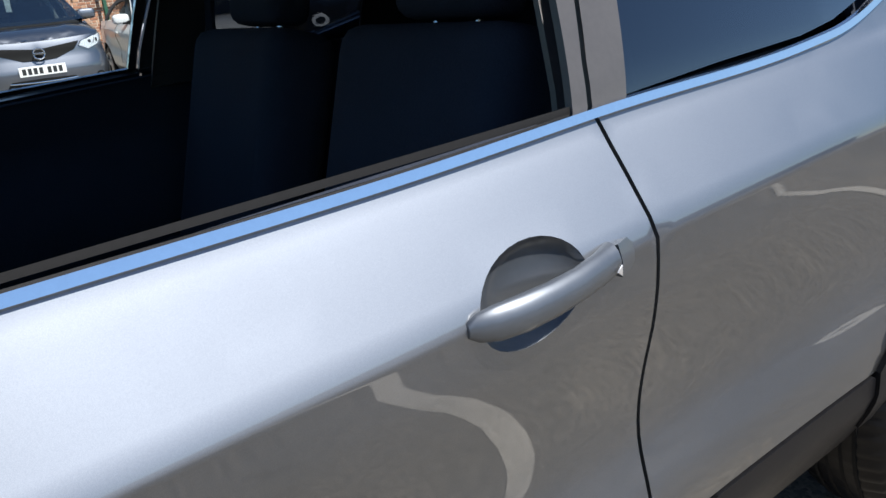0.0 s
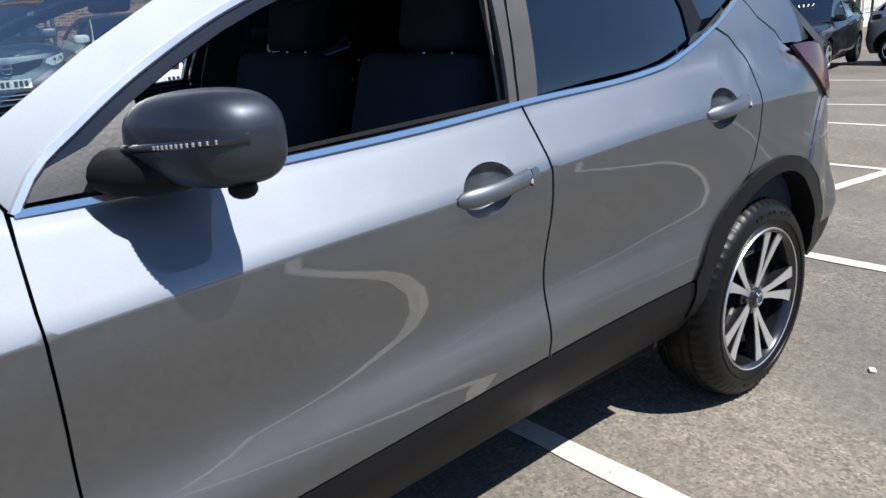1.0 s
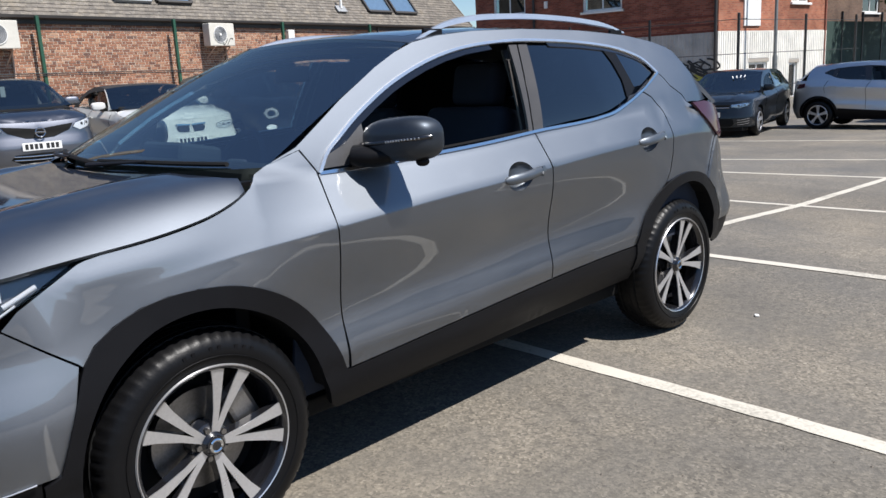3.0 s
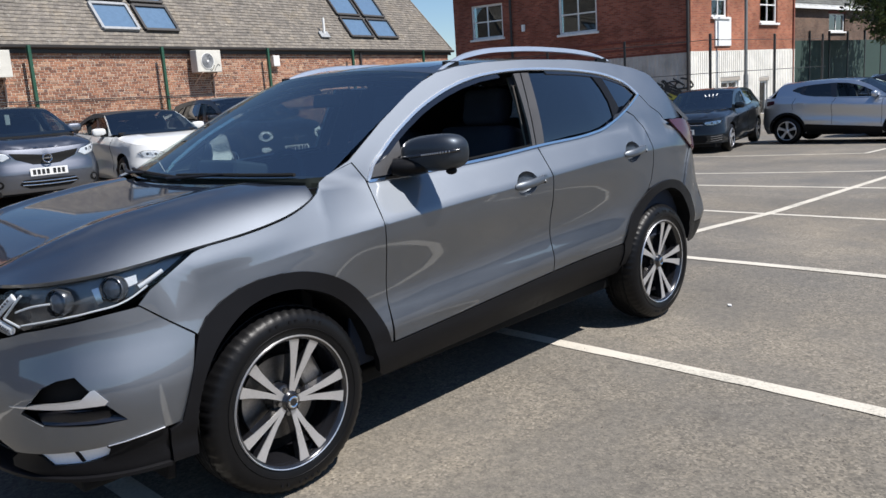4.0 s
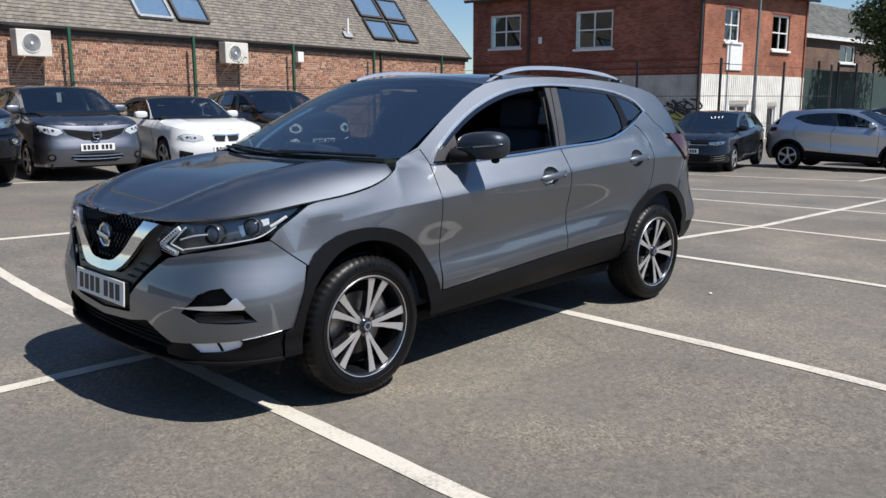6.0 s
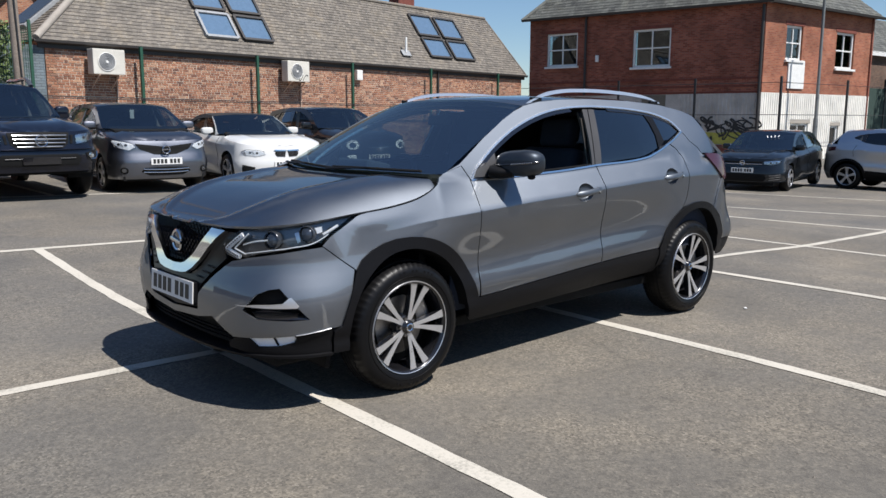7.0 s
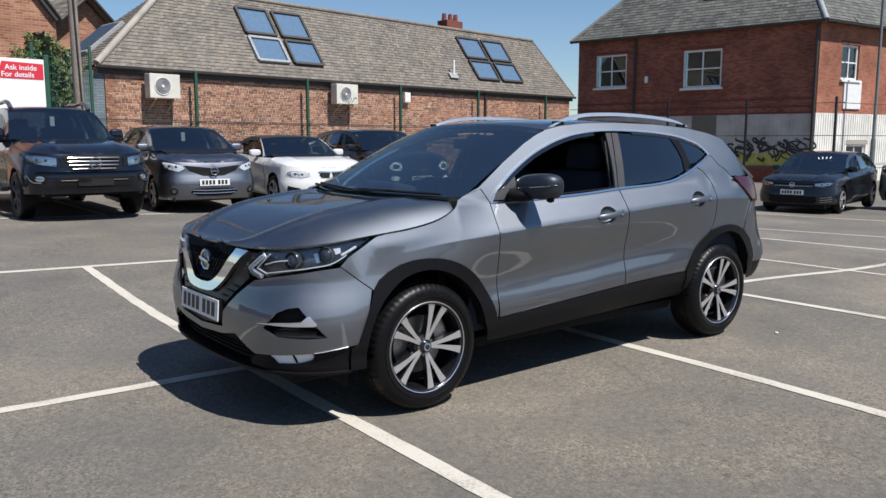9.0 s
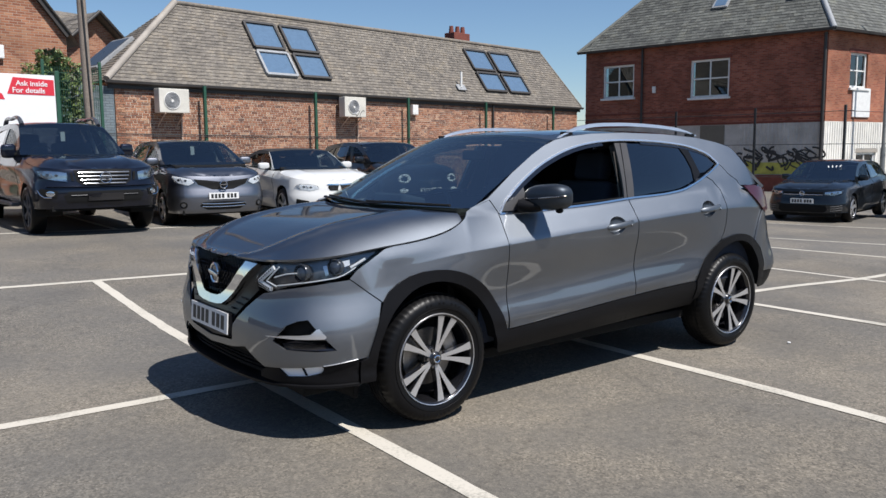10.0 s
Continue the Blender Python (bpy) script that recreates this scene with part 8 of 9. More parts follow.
    sheet("windscreen", [(-1, 0), (1, 0), (1, 1), (-1, 1)], hxx(screen_at), TINTED_SCREEN, car, "windscreen glass", step=0.2, edge=0.1, lip=0)
    part("cowl", block((0.30 + 0.5 * max(0, float(hx(0.25) - fx(0.25))), 1.36 * k, 0.05), (float(hx(0.22)) - 0.08, 0, float(fz(1.075))), (0, -6, 0), 0.01), SEAL, car)
    # roof
    r_end = 2.86 if kind in ("hatch", "tall") else (2.42 if kind == "pickup" else 2.35)
    out = [(0.975 + 0.085 * abs(q) ** 2.2, q * float(ROOF_HALF(0.975 + 0.085 * abs(q) ** 2.2)) * 0.985) for q in np.linspace(-1, 1, 14)]
    out += [(x, float(ROOF_HALF(x)) - 0.004) for x in np.linspace(1.1, r_end, 20)] + [(x, -float(ROOF_HALF(x)) + 0.004) for x in np.linspace(r_end, 1.1, 20)]
    if kind == "convertible":
        drop = Curve([(0.9, 0.0), (1.6, 0.0), (1.9, 0.03), (2.2, 0.12), (2.5, 0.27), (2.6, 0.36)])
        def top(x, y):
            p = roof_z(x, y)
            return p - np.stack([0 * p[..., 0], 0 * p[..., 1], drop(p[..., 0])], -1)
        sheet("soft_top", [(x, y) for x, y in out], cab(top), SOFT_TOP, car, "black fabric soft top", **B)
        sheet("boot_lid", [(2.3, -0.76), (3.28, -0.60), (3.38, -0.3), (3.38, 0.3), (3.28, 0.60), (2.3, 0.76)], body(lambda x, y: np.stack([x, y, 1.165 + 0.03 * (1 - (y / 0.8) ** 2)], -1)), paintwork, car, "", **B)
    else:
        sheet("roof", out, cab(roof_z), paintwork, car, "", **B)

    def back(a, v):
        a, v = np.broadcast_arrays(np.asarray(a, float), np.asarray(v, float))
        w = np.abs(a)
        if kind == "pickup":
            lo, hi = np.stack([2.56 + 0 * a, 0.80 * a, 1.12 + 0 * a], -1), np.stack([2.44 - 0.03 * w ** 3, 0.66 * a, 1.55 - 0.04 * w ** 2], -1)
        else:
            lo, hi = np.stack([3.33 - 0.22 * w ** 3, 0.80 * a, 1.15 + 0 * a], -1), np.stack([2.90 - 0.06 * w ** 3, 0.645 * a, 1.50 - 0.05 * w ** 2], -1)
        return lo + (hi - lo) * v[..., None]
    if kind != "convertible":
        hole = [(-0.86, 0.08), (0.86, 0.08), (0.86, 0.92), (-0.86, 0.92)]
        sheet("tailgate_frame", [(-1, -0.05), (1, -0.05), (1, 1.02), (-1, 1.02)], hxx(back), paintwork, car, "", step=0.2, edge=0.1, lip=0.02, holes=[hole], flip=-1)
        sheet("rear_screen", hole, hxx(back), tint, car, "rear window", step=0.2, edge=0.1, lip=0)
    if kind == "pickup":
        part("load_bed", block((1.55, 1.66 * k, 0.06), (float(fx(3.0)) - 0.1, 0, float(fz(1.13))), bevel=0.02), PLASTIC, car, "black bed cover")
        for side in (-1, 1):
            pts = smooth_line([(float(hx(1.12)), side * 0.60 * k, float(fz(1.52))), (float(hx(1.22)), side * 0.60 * k, float(fz(1.52)) + 0.07), (float(hx(1.8)), side * 0.60 * k, float(fz(1.55)) + 0.075), (float(hx(2.30)), side * 0.59 * k, float(fz(1.52)) + 0.06), (float(hx(2.38)), side * 0.59 * k, float(fz(1.50)))], 0.05)
            v, f = sweep([tuple(p) for p in pts], round_section(0.08, 0.065, 8))
            mesh_of("roof_rail", v, f, LAMP_DIM, car, "dark silver roof rail")
            part("side_step", block((1.9, 0.13, 0.06), (wheelbase / 2, side * (half + 0.02), 0.44), bevel=0.02), PLASTIC_GREY, car)
    # inside
    zf = lambda z: float(fz(z))
    part("floor_pan", block((float(fx(3.2) - fx(-0.75)), half * 1.6, 0.08), (float(fx(3.2) + fx(-0.75)) / 2, 0, zf(0.30)), bevel=0.01), SEAL, car)
    part("engine_block", block((0.9, half * 1.25, zf(0.86) - zf(0.3)), (float(fx(-0.25)), 0, (zf(0.86) + zf(0.3)) / 2), bevel=0.02), SEAL, car)
    part("dashboard", block((0.5, half * 1.55, 0.25), (float(hx(0.5)), 0, zf(0.98)), (0, 6, 0), 0.05, 3), SEAL, car)
    part("cabin_lining", block((float(hx(2.6) - hx(0.4)), half * 1.66, zf(0.98) - zf(0.42)), (float(hx(2.6) + hx(0.4)) / 2, 0, (zf(0.98) + zf(0.42)) / 2), bevel=0.02), SEAL, car)
    for y, x in ((-0.36, 1.55), (0.36, 1.55), (-0.36, 2.3), (0.36, 2.3)):
        seat = part("seat_back", block((0.14, 0.48, 0.5), (float(hx(x)), y * k, zf(1.08)), (0, 14, 0), 0.05, 3), CLOTH, car, smooth=True)
        part("headrest", block((0.10, 0.26, 0.17), (float(hx(x)) + 0.10, y * k, zf(1.33)), (0, 12, 0), 0.04, 3), CLOTH, seat, smooth=True)
    sheet("tail_lamp", [(2.98, 1.01), (3.2, 0.97), (3.22, 1.08), (2.98, 1.10)], body(lambda a, b: flank(a, b, 0.010)), RED_LENS, car, "red tail lamp", **B)
    sheet("tail_lamp", [(2.98, 1.01), (3.2, 0.97), (3.22, 1.08), (2.98, 1.10)], body(lambda a, b: flank(a, b, 0.010)), RED_LENS, car, "red tail lamp", **dict(B, side=-1))
    if name in ("black_pickup", "grey_hatchback"):
        part("hanging_tag", block((0.01, 0.07, 0.16), (float(hx(0.93)) + 0.05, 0.02, zf(1.36)), bevel=0.002), PLATE_WHITE, car, "white paper tag behind the windscreen")
    if name == "dark_hatchback":
        for q in range(4):
            c = hxx(screen_at)(np.array(-0.52 + 0.12 * q), np.array(0.66 - 0.02 * q))
            part("screen_mark", block((0.09, 0.022, 0.006), c + np.array([-0.02, 0, 0.03]), (0, -32, 14 * q - 10), 0.002), PLATE_WHITE, car, "white pen marks on the windscreen")
    for side in (-1, 1):
        rod((float(hx(1.50)), side * 0.70 * k, zf(1.02)), (float(hx(1.64)), side * 0.575 * k, zf(1.46)), 0.035, TRIM_GREY, car, "pillar_lining", "pale grey pillar lining")
    v, f = lathe([(0.185, -0.012), (0.173, 0.0), (0.185, 0.012), (0.197, 0.0)], 28)
    wheel = mesh_of("steering_wheel", v, f, SEAL, car, "black steering wheel")
    wheel.matrix_basis = pose(float(hx(0.86)), 0.36 * k, zf(1.10), 0, 0, -90) @ pose(0, 0, 0, -24, 0, 0)
    part("interior_mirror", block((0.03, 0.20, 0.06), (float(hx(0.99)) + 0.04, 0, zf(1.42)), bevel=0.01), SEAL, car)
    faces(car, body, B, fx, fz)
    car.matrix_world = at
    return car


def inlay(car, body, B, name, pts, out, material, label="", both=True, lip=0.012):
    """A panel on the nose given by (distance from the middle, height), on one or both sides of the middle."""
    f = dict(B, step=0.04, edge=0.025, lip=lip)
    if both == "across":
        poly = [(S_FRONT + d, z) for d, z in pts] + [(S_FRONT - d, z) for d, z in reversed(pts)]
        return [sheet(name, poly, body(lambda a, b: flank(a, b, out)), material, car, label, **f)]
    return [sheet(name, [(S_FRONT + s * d, z) for d, z in pts], body(lambda a, b: flank(a, b, out)), material, car, label, **f) for s in (1, -1)]


def front_plate(car, fx, fz, z, out=0.02, bars=True, mat=None):
    x = float(fx(NOSE_TIP)) - out
    at = pose(x, 0, float(fz(z)), 90, 0, -90)
    p = part("number_plate", block((0.52, 0.111, 0.012), bevel=0.002), mat or PLATE_WHITE, car, "number plate with dark bars")
    p.matrix_basis = at
    if bars:
        for q in range(7):
            part("plate_bar", block((0.042, 0.072, 0.002), (-0.205 + q * 0.062 + (0.03 if q > 3 else 0), 0, 0.0075)), INK, p)


def badge(car, fx, fz, z, r=0.055, out=0.02):
    v, f = lathe([(r, -0.006), (r - 0.006, -0.012), (r - 0.014, -0.006), (r - 0.006, 0.01)], 28)
    b = mesh_of("badge", v, f, CHROME, car, "round chrome badge")
    b.matrix_basis = pose(float(fx(NOSE_TIP)) - out, 0, float(fz(z)), 0, 0, -90)
    part("badge_bar", block((2 * r, 0.01, 0.018), (0, -0.008, 0), bevel=0.002), CHROME, b)


def lamp_set(car, body, B, pts, bright=LAMP_WHITE):
    for sgn in (1, -1):
        poly = [(S_FRONT + sgn * d, z) for d, z in pts]
        f = dict(B, step=0.04, edge=0.025)
        l = sheet("headlamp", poly, body(lambda a, b: flank(a, b, -0.004)), GLOSS_BLACK, car, "clear headlamp", **f)
        c = np.array(pts).mean(0)
        inner = [(S_FRONT + sgn * (c[0] + (d - c[0]) * 0.93), c[1] + (z - c[1]) * 0.86) for d, z in pts]
        sheet("lamp_reflector", inner, body(lambda a, b: flank(a, b, 0.002)), bright, l, "", **dict(f, step=0.03, edge=0.02, lip=0.006))
        for n, (dd, dz, r) in enumerate(((-0.07, -0.006, 0.020), (0.07, 0.004, 0.022))):
            ring = [(S_FRONT + sgn * (c[0] + dd + r * 1.3 * math.cos(a)), c[1] + dz + r * math.sin(a)) for a in np.linspace(0, 2 * math.pi, 16, endpoint=False)]
            sheet("lamp_bowl", ring, body(lambda a, b: flank(a, b, 0.006)), LAMP_DIM if n else PLASTIC_GREY, l, "", **dict(f, step=0.03, edge=0.02, lip=0.006))
        for dd in (-0.02, 0.15):
            q = np.array([(S_FRONT + sgn * (c[0] + dd), c[1] - 0.03), (S_FRONT + sgn * (c[0] + dd + 0.05), c[1] + 0.03)])
            v, g = sweep(body(lambda a, b: flank(a, b, 0.009))(q[:, 0], q[:, 1]), round_section(0.01, 0.006, 5))
            mesh_of("lamp_fin", v, g, PLASTIC_GREY, l)
        sheet("lamp_cover", poly, body(lambda a, b: flank(a, b, 0.012)), LENS, l, "", **dict(f, lip=0.012))


def face_small(car, body, B, fx, fz):
    inlay(car, body, B, "grille", [(0.0, 0.80), (0.30, 0.83), (0.52, 0.85), (0.44, 0.76), (0.20, 0.68), (0.0, 0.67)], 0.006, SEAL, "black mesh grille", "across")
    lamp_set(car, body, B, [(0.50, 0.79), (0.62, 0.735), (0.82, 0.78), (1.04, 0.895), (1.00, 0.915), (0.74, 0.885), (0.55, 0.845)])
    inlay(car, body, B, "lower_intake", [(0.0, 0.47), (0.38, 0.46), (0.44, 0.40), (0.30, 0.34), (0.0, 0.335)], 0.006, SEAL, "dark lower intake", "across")
    for z in (0.385, 0.43):
        s = np.linspace(-0.40, 0.40, 16)
        v, f = sweep(body(lambda a, b: flank(a, b, 0.014))(S_FRONT + s, z + 0.06 * s * s), round_section(0.012, 0.016, 6))
        mesh_of("chrome_bar", v, f, CHROME, car, "slim chrome bar")
    for s in (1, -1):
        ring = [(S_FRONT + s * (0.72 + 0.07 * math.cos(a)), 0.42 + 0.055 * math.sin(a)) for a in np.linspace(0, 2 * math.pi, 16, endpoint=False)]
        sheet("fog_lamp", ring, body(lambda a, b: flank(a, b, 0.006)), SEAL, car, "round fog lamp", **dict(B, step=0.03, edge=0.02))
        ring = [(S_FRONT + s * (0.72 + 0.04 * math.cos(a)), 0.42 + 0.032 * math.sin(a)) for a in np.linspace(0, 2 * math.pi, 14, endpoint=False)]
        sheet("fog_lens", ring, body(lambda a, b: flank(a, b, 0.012)), LAMP_DIM, car, "", **dict(B, step=0.03, edge=0.02))
    badge(car, fx, fz, 0.755, 0.07, 0.03)
    front_plate(car, fx, fz, 0.565, 0.03)


def face_convertible(car, body, B, fx, fz):
    inlay(car, body, B, "grille", [(0.02, 0.80), (0.20, 0.81), (0.24, 0.76), (0.20, 0.70), (0.04, 0.69)], 0.010, SEAL, "black kidney-shaped grille")
    inlay(car, body, B, "grille_frame", [(0.005, 0.82), (0.22, 0.83), (0.26, 0.82), (0.22, 0.805), (0.02, 0.80)], 0.016, CHROME, "")
    for s in (1, -1):
        for q in range(6):
            d = 0.05 + q * 0.028
            v, f = sweep(body(lambda a, b: flank(a, b, 0.016))(np.array([S_FRONT + s * d] * 2), np.array([0.70, 0.80])), round_section(0.008, 0.008, 5), up=(1, 0, 0))
            mesh_of("grille_slat", v, f, PLASTIC_GREY, car)
    lamp_set(car, body, B, [(0.42, 0.74), (0.60, 0.70), (0.80, 0.735), (0.93, 0.80), (0.80, 0.835), (0.58, 0.825), (0.45, 0.80)])
    inlay(car, body, B, "lower_intake", [(0.0, 0.50), (0.40, 0.49), (0.48, 0.40), (0.40, 0.34), (0.0, 0.335)], 0.006, SEAL, "dark lower intake", "across")
    inlay(car, body, B, "side_intake", [(0.62, 0.50), (0.86, 0.55), (0.88, 0.42), (0.66, 0.37)], 0.006, SEAL, "dark side intake")
    front_plate(car, fx, fz, 0.55)


def face_city(car, body, B, fx, fz):
    for s in (1, -1):
        for rr, mat, o in ((1.0, LAMP_WHITE, 0.012), (0.55, GLOSS_BLACK, 0.018)):
            ring = [(S_FRONT + s * (0.60 + 0.14 * rr * math.cos(a)), 0.80 + 0.085 * rr * math.sin(a)) for a in np.linspace(0, 2 * math.pi, 20, endpoint=False)]
            sheet("headlamp", ring, body(lambda a, b, oo=o: flank(a, b, oo)), mat, car, "round headlamp", **dict(B, step=0.04, edge=0.02))
        ring = [(S_FRONT + s * (0.62 + 0.09 * math.cos(a)), 0.56 + 0.05 * math.sin(a)) for a in np.linspace(0, 2 * math.pi, 16, endpoint=False)]
        sheet("running_lamp", ring, body(lambda a, b: flank(a, b, 0.010)), LAMP_WHITE, car, "round running lamp", **dict(B, step=0.04, edge=0.02))
        v, f = sweep(body(lambda a, b: flank(a, b, 0.014))(S_FRONT + s * np.array([0.06, 0.14, 0.26]), np.array([0.745, 0.75, 0.76])), round_section(0.012, 0.020, 6))
        mesh_of("chrome_bar", v, f, CHROME, car, "chrome bar beside the badge")
    badge(car, fx, fz, 0.745, 0.055, 0.02)
    inlay(car, body, B, "lower_intake", [(0.0, 0.46), (0.5, 0.45), (0.55, 0.36), (0.0, 0.33)], 0.006, SEAL, "dark lower intake", "across")
    front_plate(car, fx, fz, 0.55)


def face_pickup(car, body, B, fx, fz):
    inlay(car, body, B, "grille", [(0.0, 0.895), (0.42, 0.885), (0.39, 0.72), (0.31, 0.655), (0.0, 0.645)], 0.008, SEAL, "dark grille", "across")
    for z, w in ((0.680, 0.30), (0.735, 0.34), (0.79, 0.355), (0.845, 0.365)):
        s = np.linspace(-w, w, 12)
        v, f = sweep(body(lambda a, b: flank(a, b, 0.034))(S_FRONT + s, z + 0 * s), round_section(0.017, 0.018, 6))
        mesh_of("chrome_bar", v, f, LAMP_CLEAR, car, "chrome grille bar")
    badge(car, fx, fz, 0.765, 0.088, 0.06)
    inlay(car, body, B, "grille_side", [(0.44, 0.85), (0.475, 0.85), (0.455, 0.72), (0.42, 0.72)], 0.012, SEAL, "dark slats beside the grille")
    lamp_set(car, body, B, [(0.50, 0.70), (0.70, 0.725), (0.93, 0.775), (1.06, 0.885), (0.84, 0.89), (0.60, 0.868), (0.50, 0.845)], LAMP_CLEAR)
    ledge = np.linspace(-0.80, 0.80, 24)
    v, f = sweep(body(lambda a, b: flank(a, b, 0.012))(S_FRONT + ledge, 0.632 + 0.02 * ledge * ledge), round_section(0.05, 0.022, 8))
    mesh_of("bumper_ledge", v, f, PAINT_NIGHT, car)
    inlay(car, body, B, "lower_intake", [(0.0, 0.565), (0.50, 0.565), (0.57, 0.50), (0.52, 0.40), (0.0, 0.39)], 0.006, SEAL, "dark lower intake", "across")
    s = np.linspace(-0.47, 0.47, 12)
    v, f = sweep(body(lambda a, b: flank(a, b, 0.014))(S_FRONT + s, 0.505 + 0 * s), round_section(0.012, 0.012, 6))
    mesh_of("intake_bar", v, f, PLASTIC_GREY, car, "slim grey intake bar")
    for s in (1, -1):
        sheet("fog_recess", [(S_FRONT + s * d, z) for d, z in ((0.64, 0.575), (0.88, 0.615), (0.95, 0.58), (0.84, 0.475), (0.66, 0.475))], body(lambda a, b: flank(a, b, 0.006)), SEAL, car, "", **dict(B, step=0.04, edge=0.025))
        for rr, mat, o, nm in ((1.0, CHROME, 0.014, "fog_ring"), (0.72, LAMP_CLEAR, 0.020, "fog_lamp")):
            ring = [(S_FRONT + s * (0.74 + 0.062 * rr * math.cos(a)), 0.535 + 0.042 * rr * math.sin(a)) for a in np.linspace(0, 2 * math.pi, 16, endpoint=False)]
            sheet(nm, ring, body(lambda a, b, oo=o: flank(a, b, oo)), mat, car, "round fog lamp with a chrome ring" if nm == "fog_lamp" else "", **dict(B, step=0.03, edge=0.02))
        v, f = sweep(body(lambda a, b: flank(a, b, 0.018))(S_FRONT + s * np.array([0.72, 0.82, 0.88, 0.93]), np.array([0.478, 0.482, 0.52, 0.585])), round_section(0.018, 0.018, 6))
        mesh_of("chrome_bar", v, f, CHROME, car)
    front_plate(car, fx, fz, 0.475, 0.03, False, GLOSS_BLACK)


def face_slim(car, body, B, fx, fz):
    inlay(car, body, B, "grille", [(0.0, 0.83), (0.46, 0.835), (0.44, 0.77), (0.0, 0.755)], 0.008, SEAL, "dark slim grille", "across")
    s = np.linspace(-0.45, 0.45, 14)
    v, f = sweep(body(lambda a, b: flank(a, b, 0.016))(S_FRONT + s, 0.77 + 0 * s), round_section(0.012, 0.014, 6))
    mesh_of("grille_bar", v, f, CHROME, car, "slim bright grille bar")
    lamp_set(car, body, B, [(0.47, 0.76), (0.70, 0.745), (0.90, 0.80), (0.97, 0.865), (0.80, 0.865), (0.48, 0.835)], LAMP_CLEAR)
    badge(car, fx, fz, 0.795, 0.06, 0.025)
    inlay(car, body, B, "lower_intake", [(0.0, 0.54), (0.52, 0.54), (0.56, 0.42), (0.48, 0.36), (0.0, 0.355)], 0.006, SEAL, "dark honeycomb lower intake", "across")
    for z in (0.40, 0.45, 0.50):
        for sg in (1, -1):
            v, f = sweep(body(lambda a, b: flank(a, b, 0.012))(S_FRONT + sg * np.array([0.62, 0.75, 0.88]), z + np.array([0.0, 0.01, 0.03])), round_section(0.012, 0.014, 6))
            mesh_of("intake_slat", v, f, PLASTIC_GREY, car)
    front_plate(car, fx, fz, 0.62)


def face_crossover(car, body, B, fx, fz):
    inlay(car, body, B, "grille", [(0.0, 0.88), (0.40, 0.87), (0.30, 0.68), (0.0, 0.64)], 0.006, GLOSS_BLACK, "black grille", "across")
    lamp_set(car, body, B, [(0.42, 0.79), (0.60, 0.75), (0.95, 0.81), (1.1, 0.90), (0.8, 0.89), (0.5, 0.86)])
    badge(car, fx, fz, 0.78)
    inlay(car, body, B, "lower_intake", [(0.0, 0.42), (0.5, 0.41), (0.5, 0.34), (0.0, 0.33)], 0.006, SEAL, "", "across")
    front_plate(car, fx, fz, 0.55)


SOFT_TOP = plain("soft_top_cloth", (0.02, 0.018, 0.018), 0.95, relief=0.3, grain=250)
def stands(x, y, turn, base=0.0):
    return pose(x, y, lie(x, y) + base, 0, 0, turn)


ID = [(NOSE_TIP, -0.869), (0.0, 0.0), (2.646, 2.646), (3.435, 3.435)]
parked_car("black_pickup", "blue-black double-cab pickup truck with dark silver roof rails and chrome grille", PAINT_NIGHT, stands(0.80, 9.55, 92), [(NOSE_TIP, -0.90), (0.0, 0.0), (2.646, 3.15), (3.435, 4.35)],
           [(0.0, 0.0), (0.30, 0.42), (0.435, 0.55), (0.95, 1.06), (1.11, 1.22), (1.57, 1.80)], 0.925, 0.375, face_pickup, [(NOSE_TIP, -0.9), (0.25, 0.62), (1.06, 1.32), (2.6, 3.0)], kind="pickup", spokes=6, bright=PLASTIC_GREY, wheelbase=3.15)
parked_car("grey_hatchback", "graphite grey small hatchback with a black mesh grille", PAINT_GRAPHITE, stands(2.98, 10.05, 86), [(NOSE_TIP, -0.84), (0.0, 0.0), (2.646, 2.6), (3.435, 3.26)],
           [(0.0, 0.0), (0.30, 0.25), (0.435, 0.40), (0.80, 0.77), (0.95, 0.93), (1.11, 1.06), (1.57, 1.53)], 0.847, 0.30, face_small, [(NOSE_TIP, -0.84), (0.25, 0.05), (1.06, 0.95), (2.88, 2.75), (3.435, 3.26)])
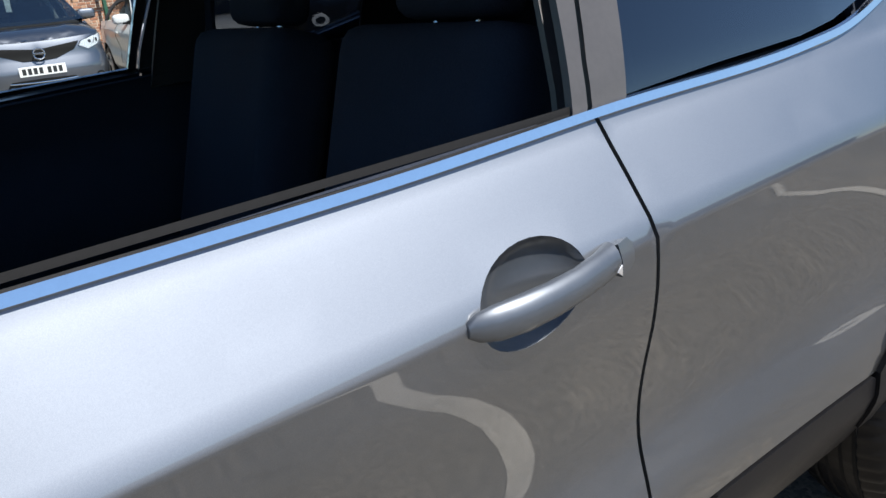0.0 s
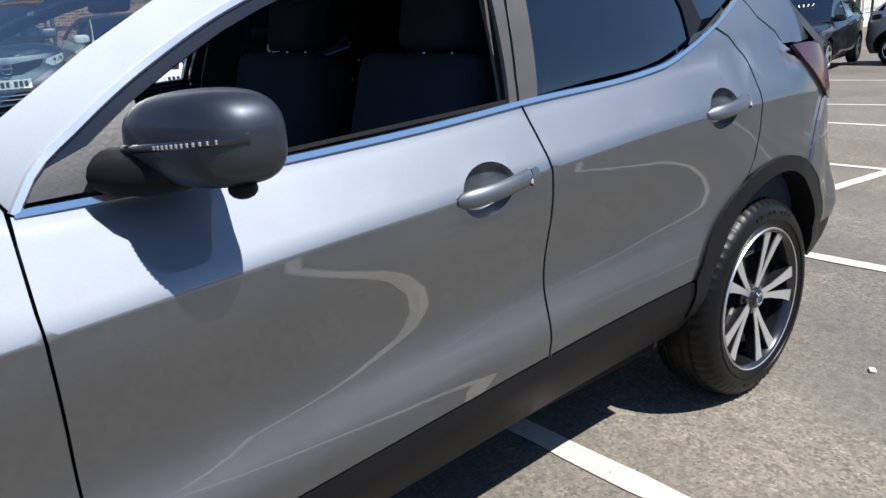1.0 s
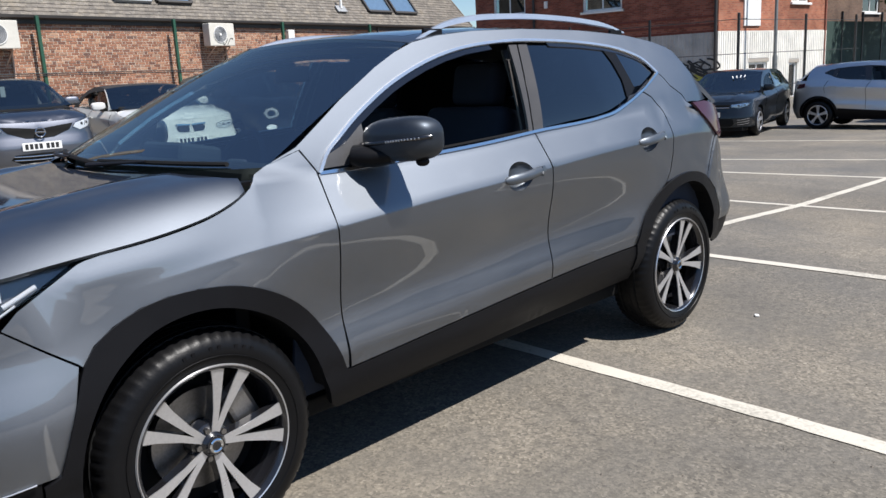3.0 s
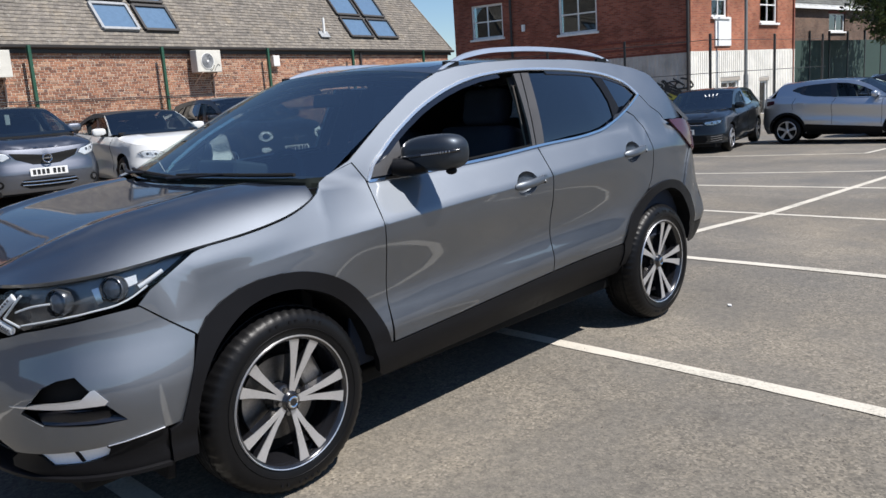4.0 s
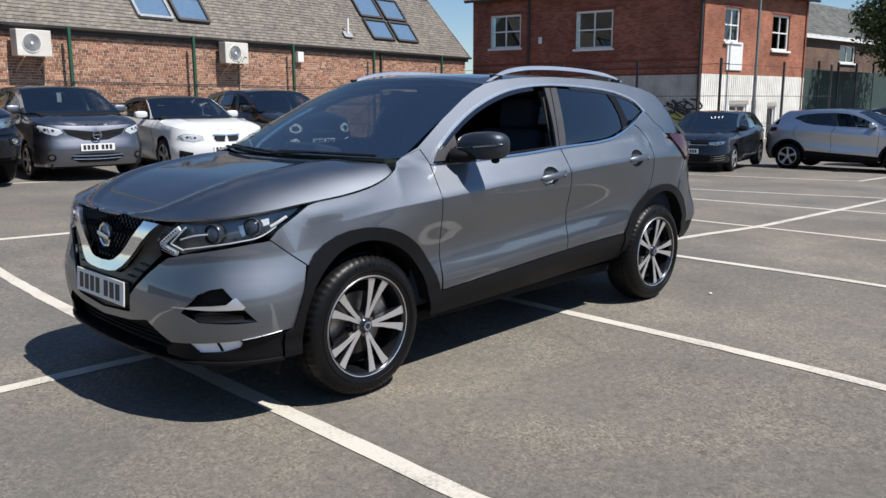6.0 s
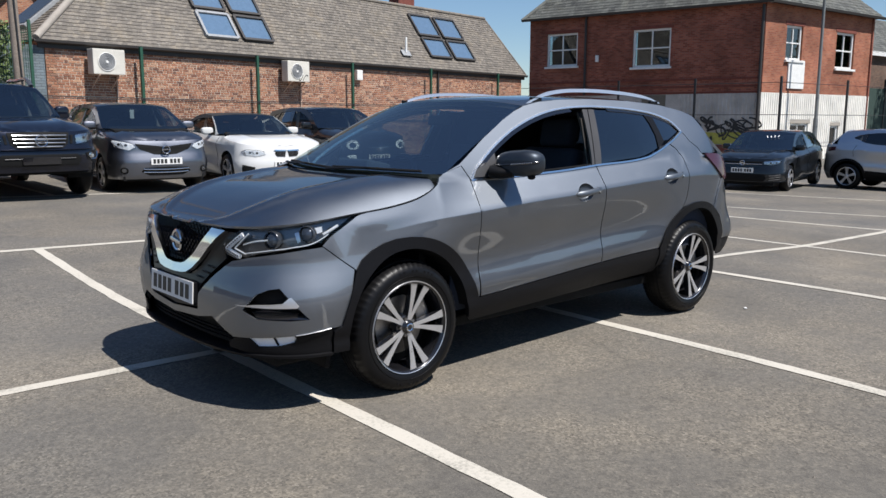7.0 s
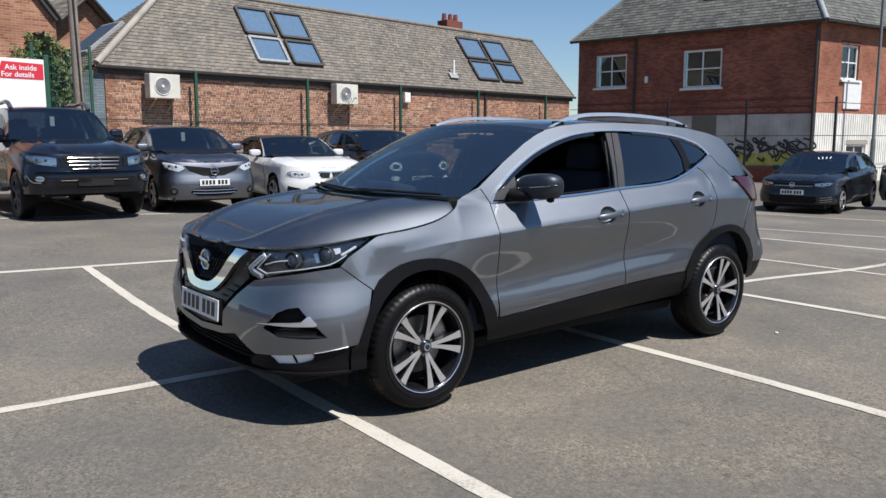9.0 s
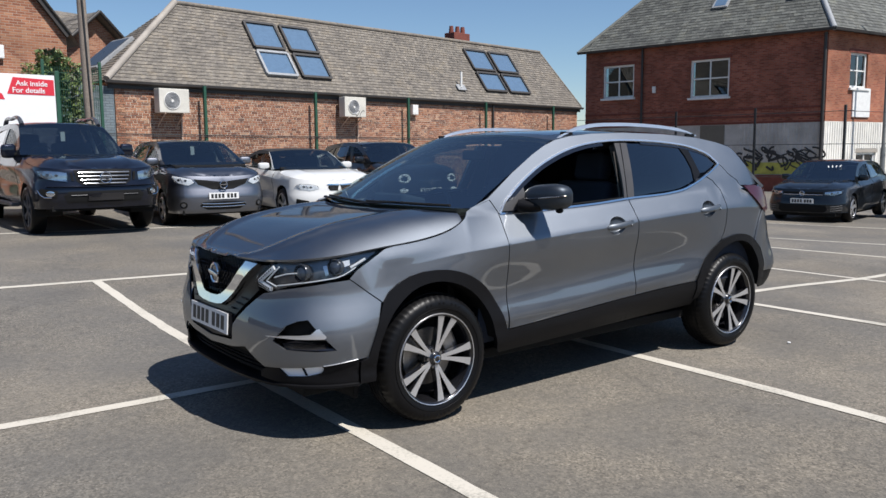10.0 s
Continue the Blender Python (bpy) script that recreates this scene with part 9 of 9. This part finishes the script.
parked_car("white_convertible", "white convertible with a closed black soft top", PAINT_WHITE, stands(5.2, 9.75, 84), [(NOSE_TIP, -0.76), (0.0, 0.0), (2.646, 2.69), (3.435, 3.67)],
           [(0.0, 0.0), (0.30, 0.22), (0.435, 0.36), (0.80, 0.70), (0.95, 0.86), (1.11, 0.99), (1.57, 1.41)], 0.887, 0.325, face_convertible, [(NOSE_TIP, -0.76), (0.25, 0.60), (1.06, 1.30), (2.5, 2.75), (3.435, 3.67)], kind="convertible", spokes=5, twin=True, wheelbase=2.69)
parked_car("black_city_car", "black rounded small car with round headlamps", PAINT_BLACK, stands(7.5, 10.1, 86), [(NOSE_TIP, -0.82), (0.0, 0.0), (2.646, 2.57), (3.435, 3.40)],
           [(0.0, 0.0), (0.30, 0.26), (0.435, 0.44), (0.80, 0.80), (0.95, 0.98), (1.11, 1.13), (1.57, 1.60)], 0.897, 0.335, face_city, wheelbase=2.57)
parked_car("dark_hatchback", "coal grey five-door hatchback with a slim grille", PAINT_COAL, stands(16.5, 5.86, 10.3), [(NOSE_TIP, -0.86), (0.0, 0.0), (2.646, 2.62), (3.435, 3.42)],
           [(0.0, 0.0), (0.30, 0.20), (0.435, 0.33), (0.80, 0.70), (0.95, 0.84), (1.11, 0.97), (1.57, 1.46)], 0.895, 0.318, face_slim, spokes=5, twin=True, wheelbase=2.62)
parked_car("silver_hatchback", "pale silver hatchback parked beside the pickup truck", PAINT_SILVER, stands(-2.05, 10.6, 90), [(NOSE_TIP, -0.86), (0.0, 0.0), (2.646, 2.6), (3.435, 3.40)],
           [(0.0, 0.0), (0.30, 0.22), (0.435, 0.36), (0.80, 0.73), (0.95, 0.88), (1.11, 1.02), (1.57, 1.50)], 0.88, 0.31, face_slim)
for nm, lb, pt, x, y in (("silver_crossover", "silver-blue five-door crossover with black cladding, parked side on", PAINT_SILVER, 19.96, 2.01), ("dark_crossover", "dark grey crossover with roof rails parked behind a silver one", PAINT_SLATE, 22.7, 0.75), ("blue_grey_crossover", "slate grey crossover at the end of the row", PAINT_SLATE, 25.5, -0.2)):
    c = parked_car(nm, lb, pt, stands(x, y, 90), ID, [(0.0, 0.0), (0.9, 0.9), (1.57, 1.57 if nm == "silver_crossover" else 1.70)], 0.903, 0.345, face_crossover, spokes=5, cladding=True, wheelbase=2.646)
    if nm != "silver_crossover":
        for side in (1, -1):
            roof_rail(c, side)
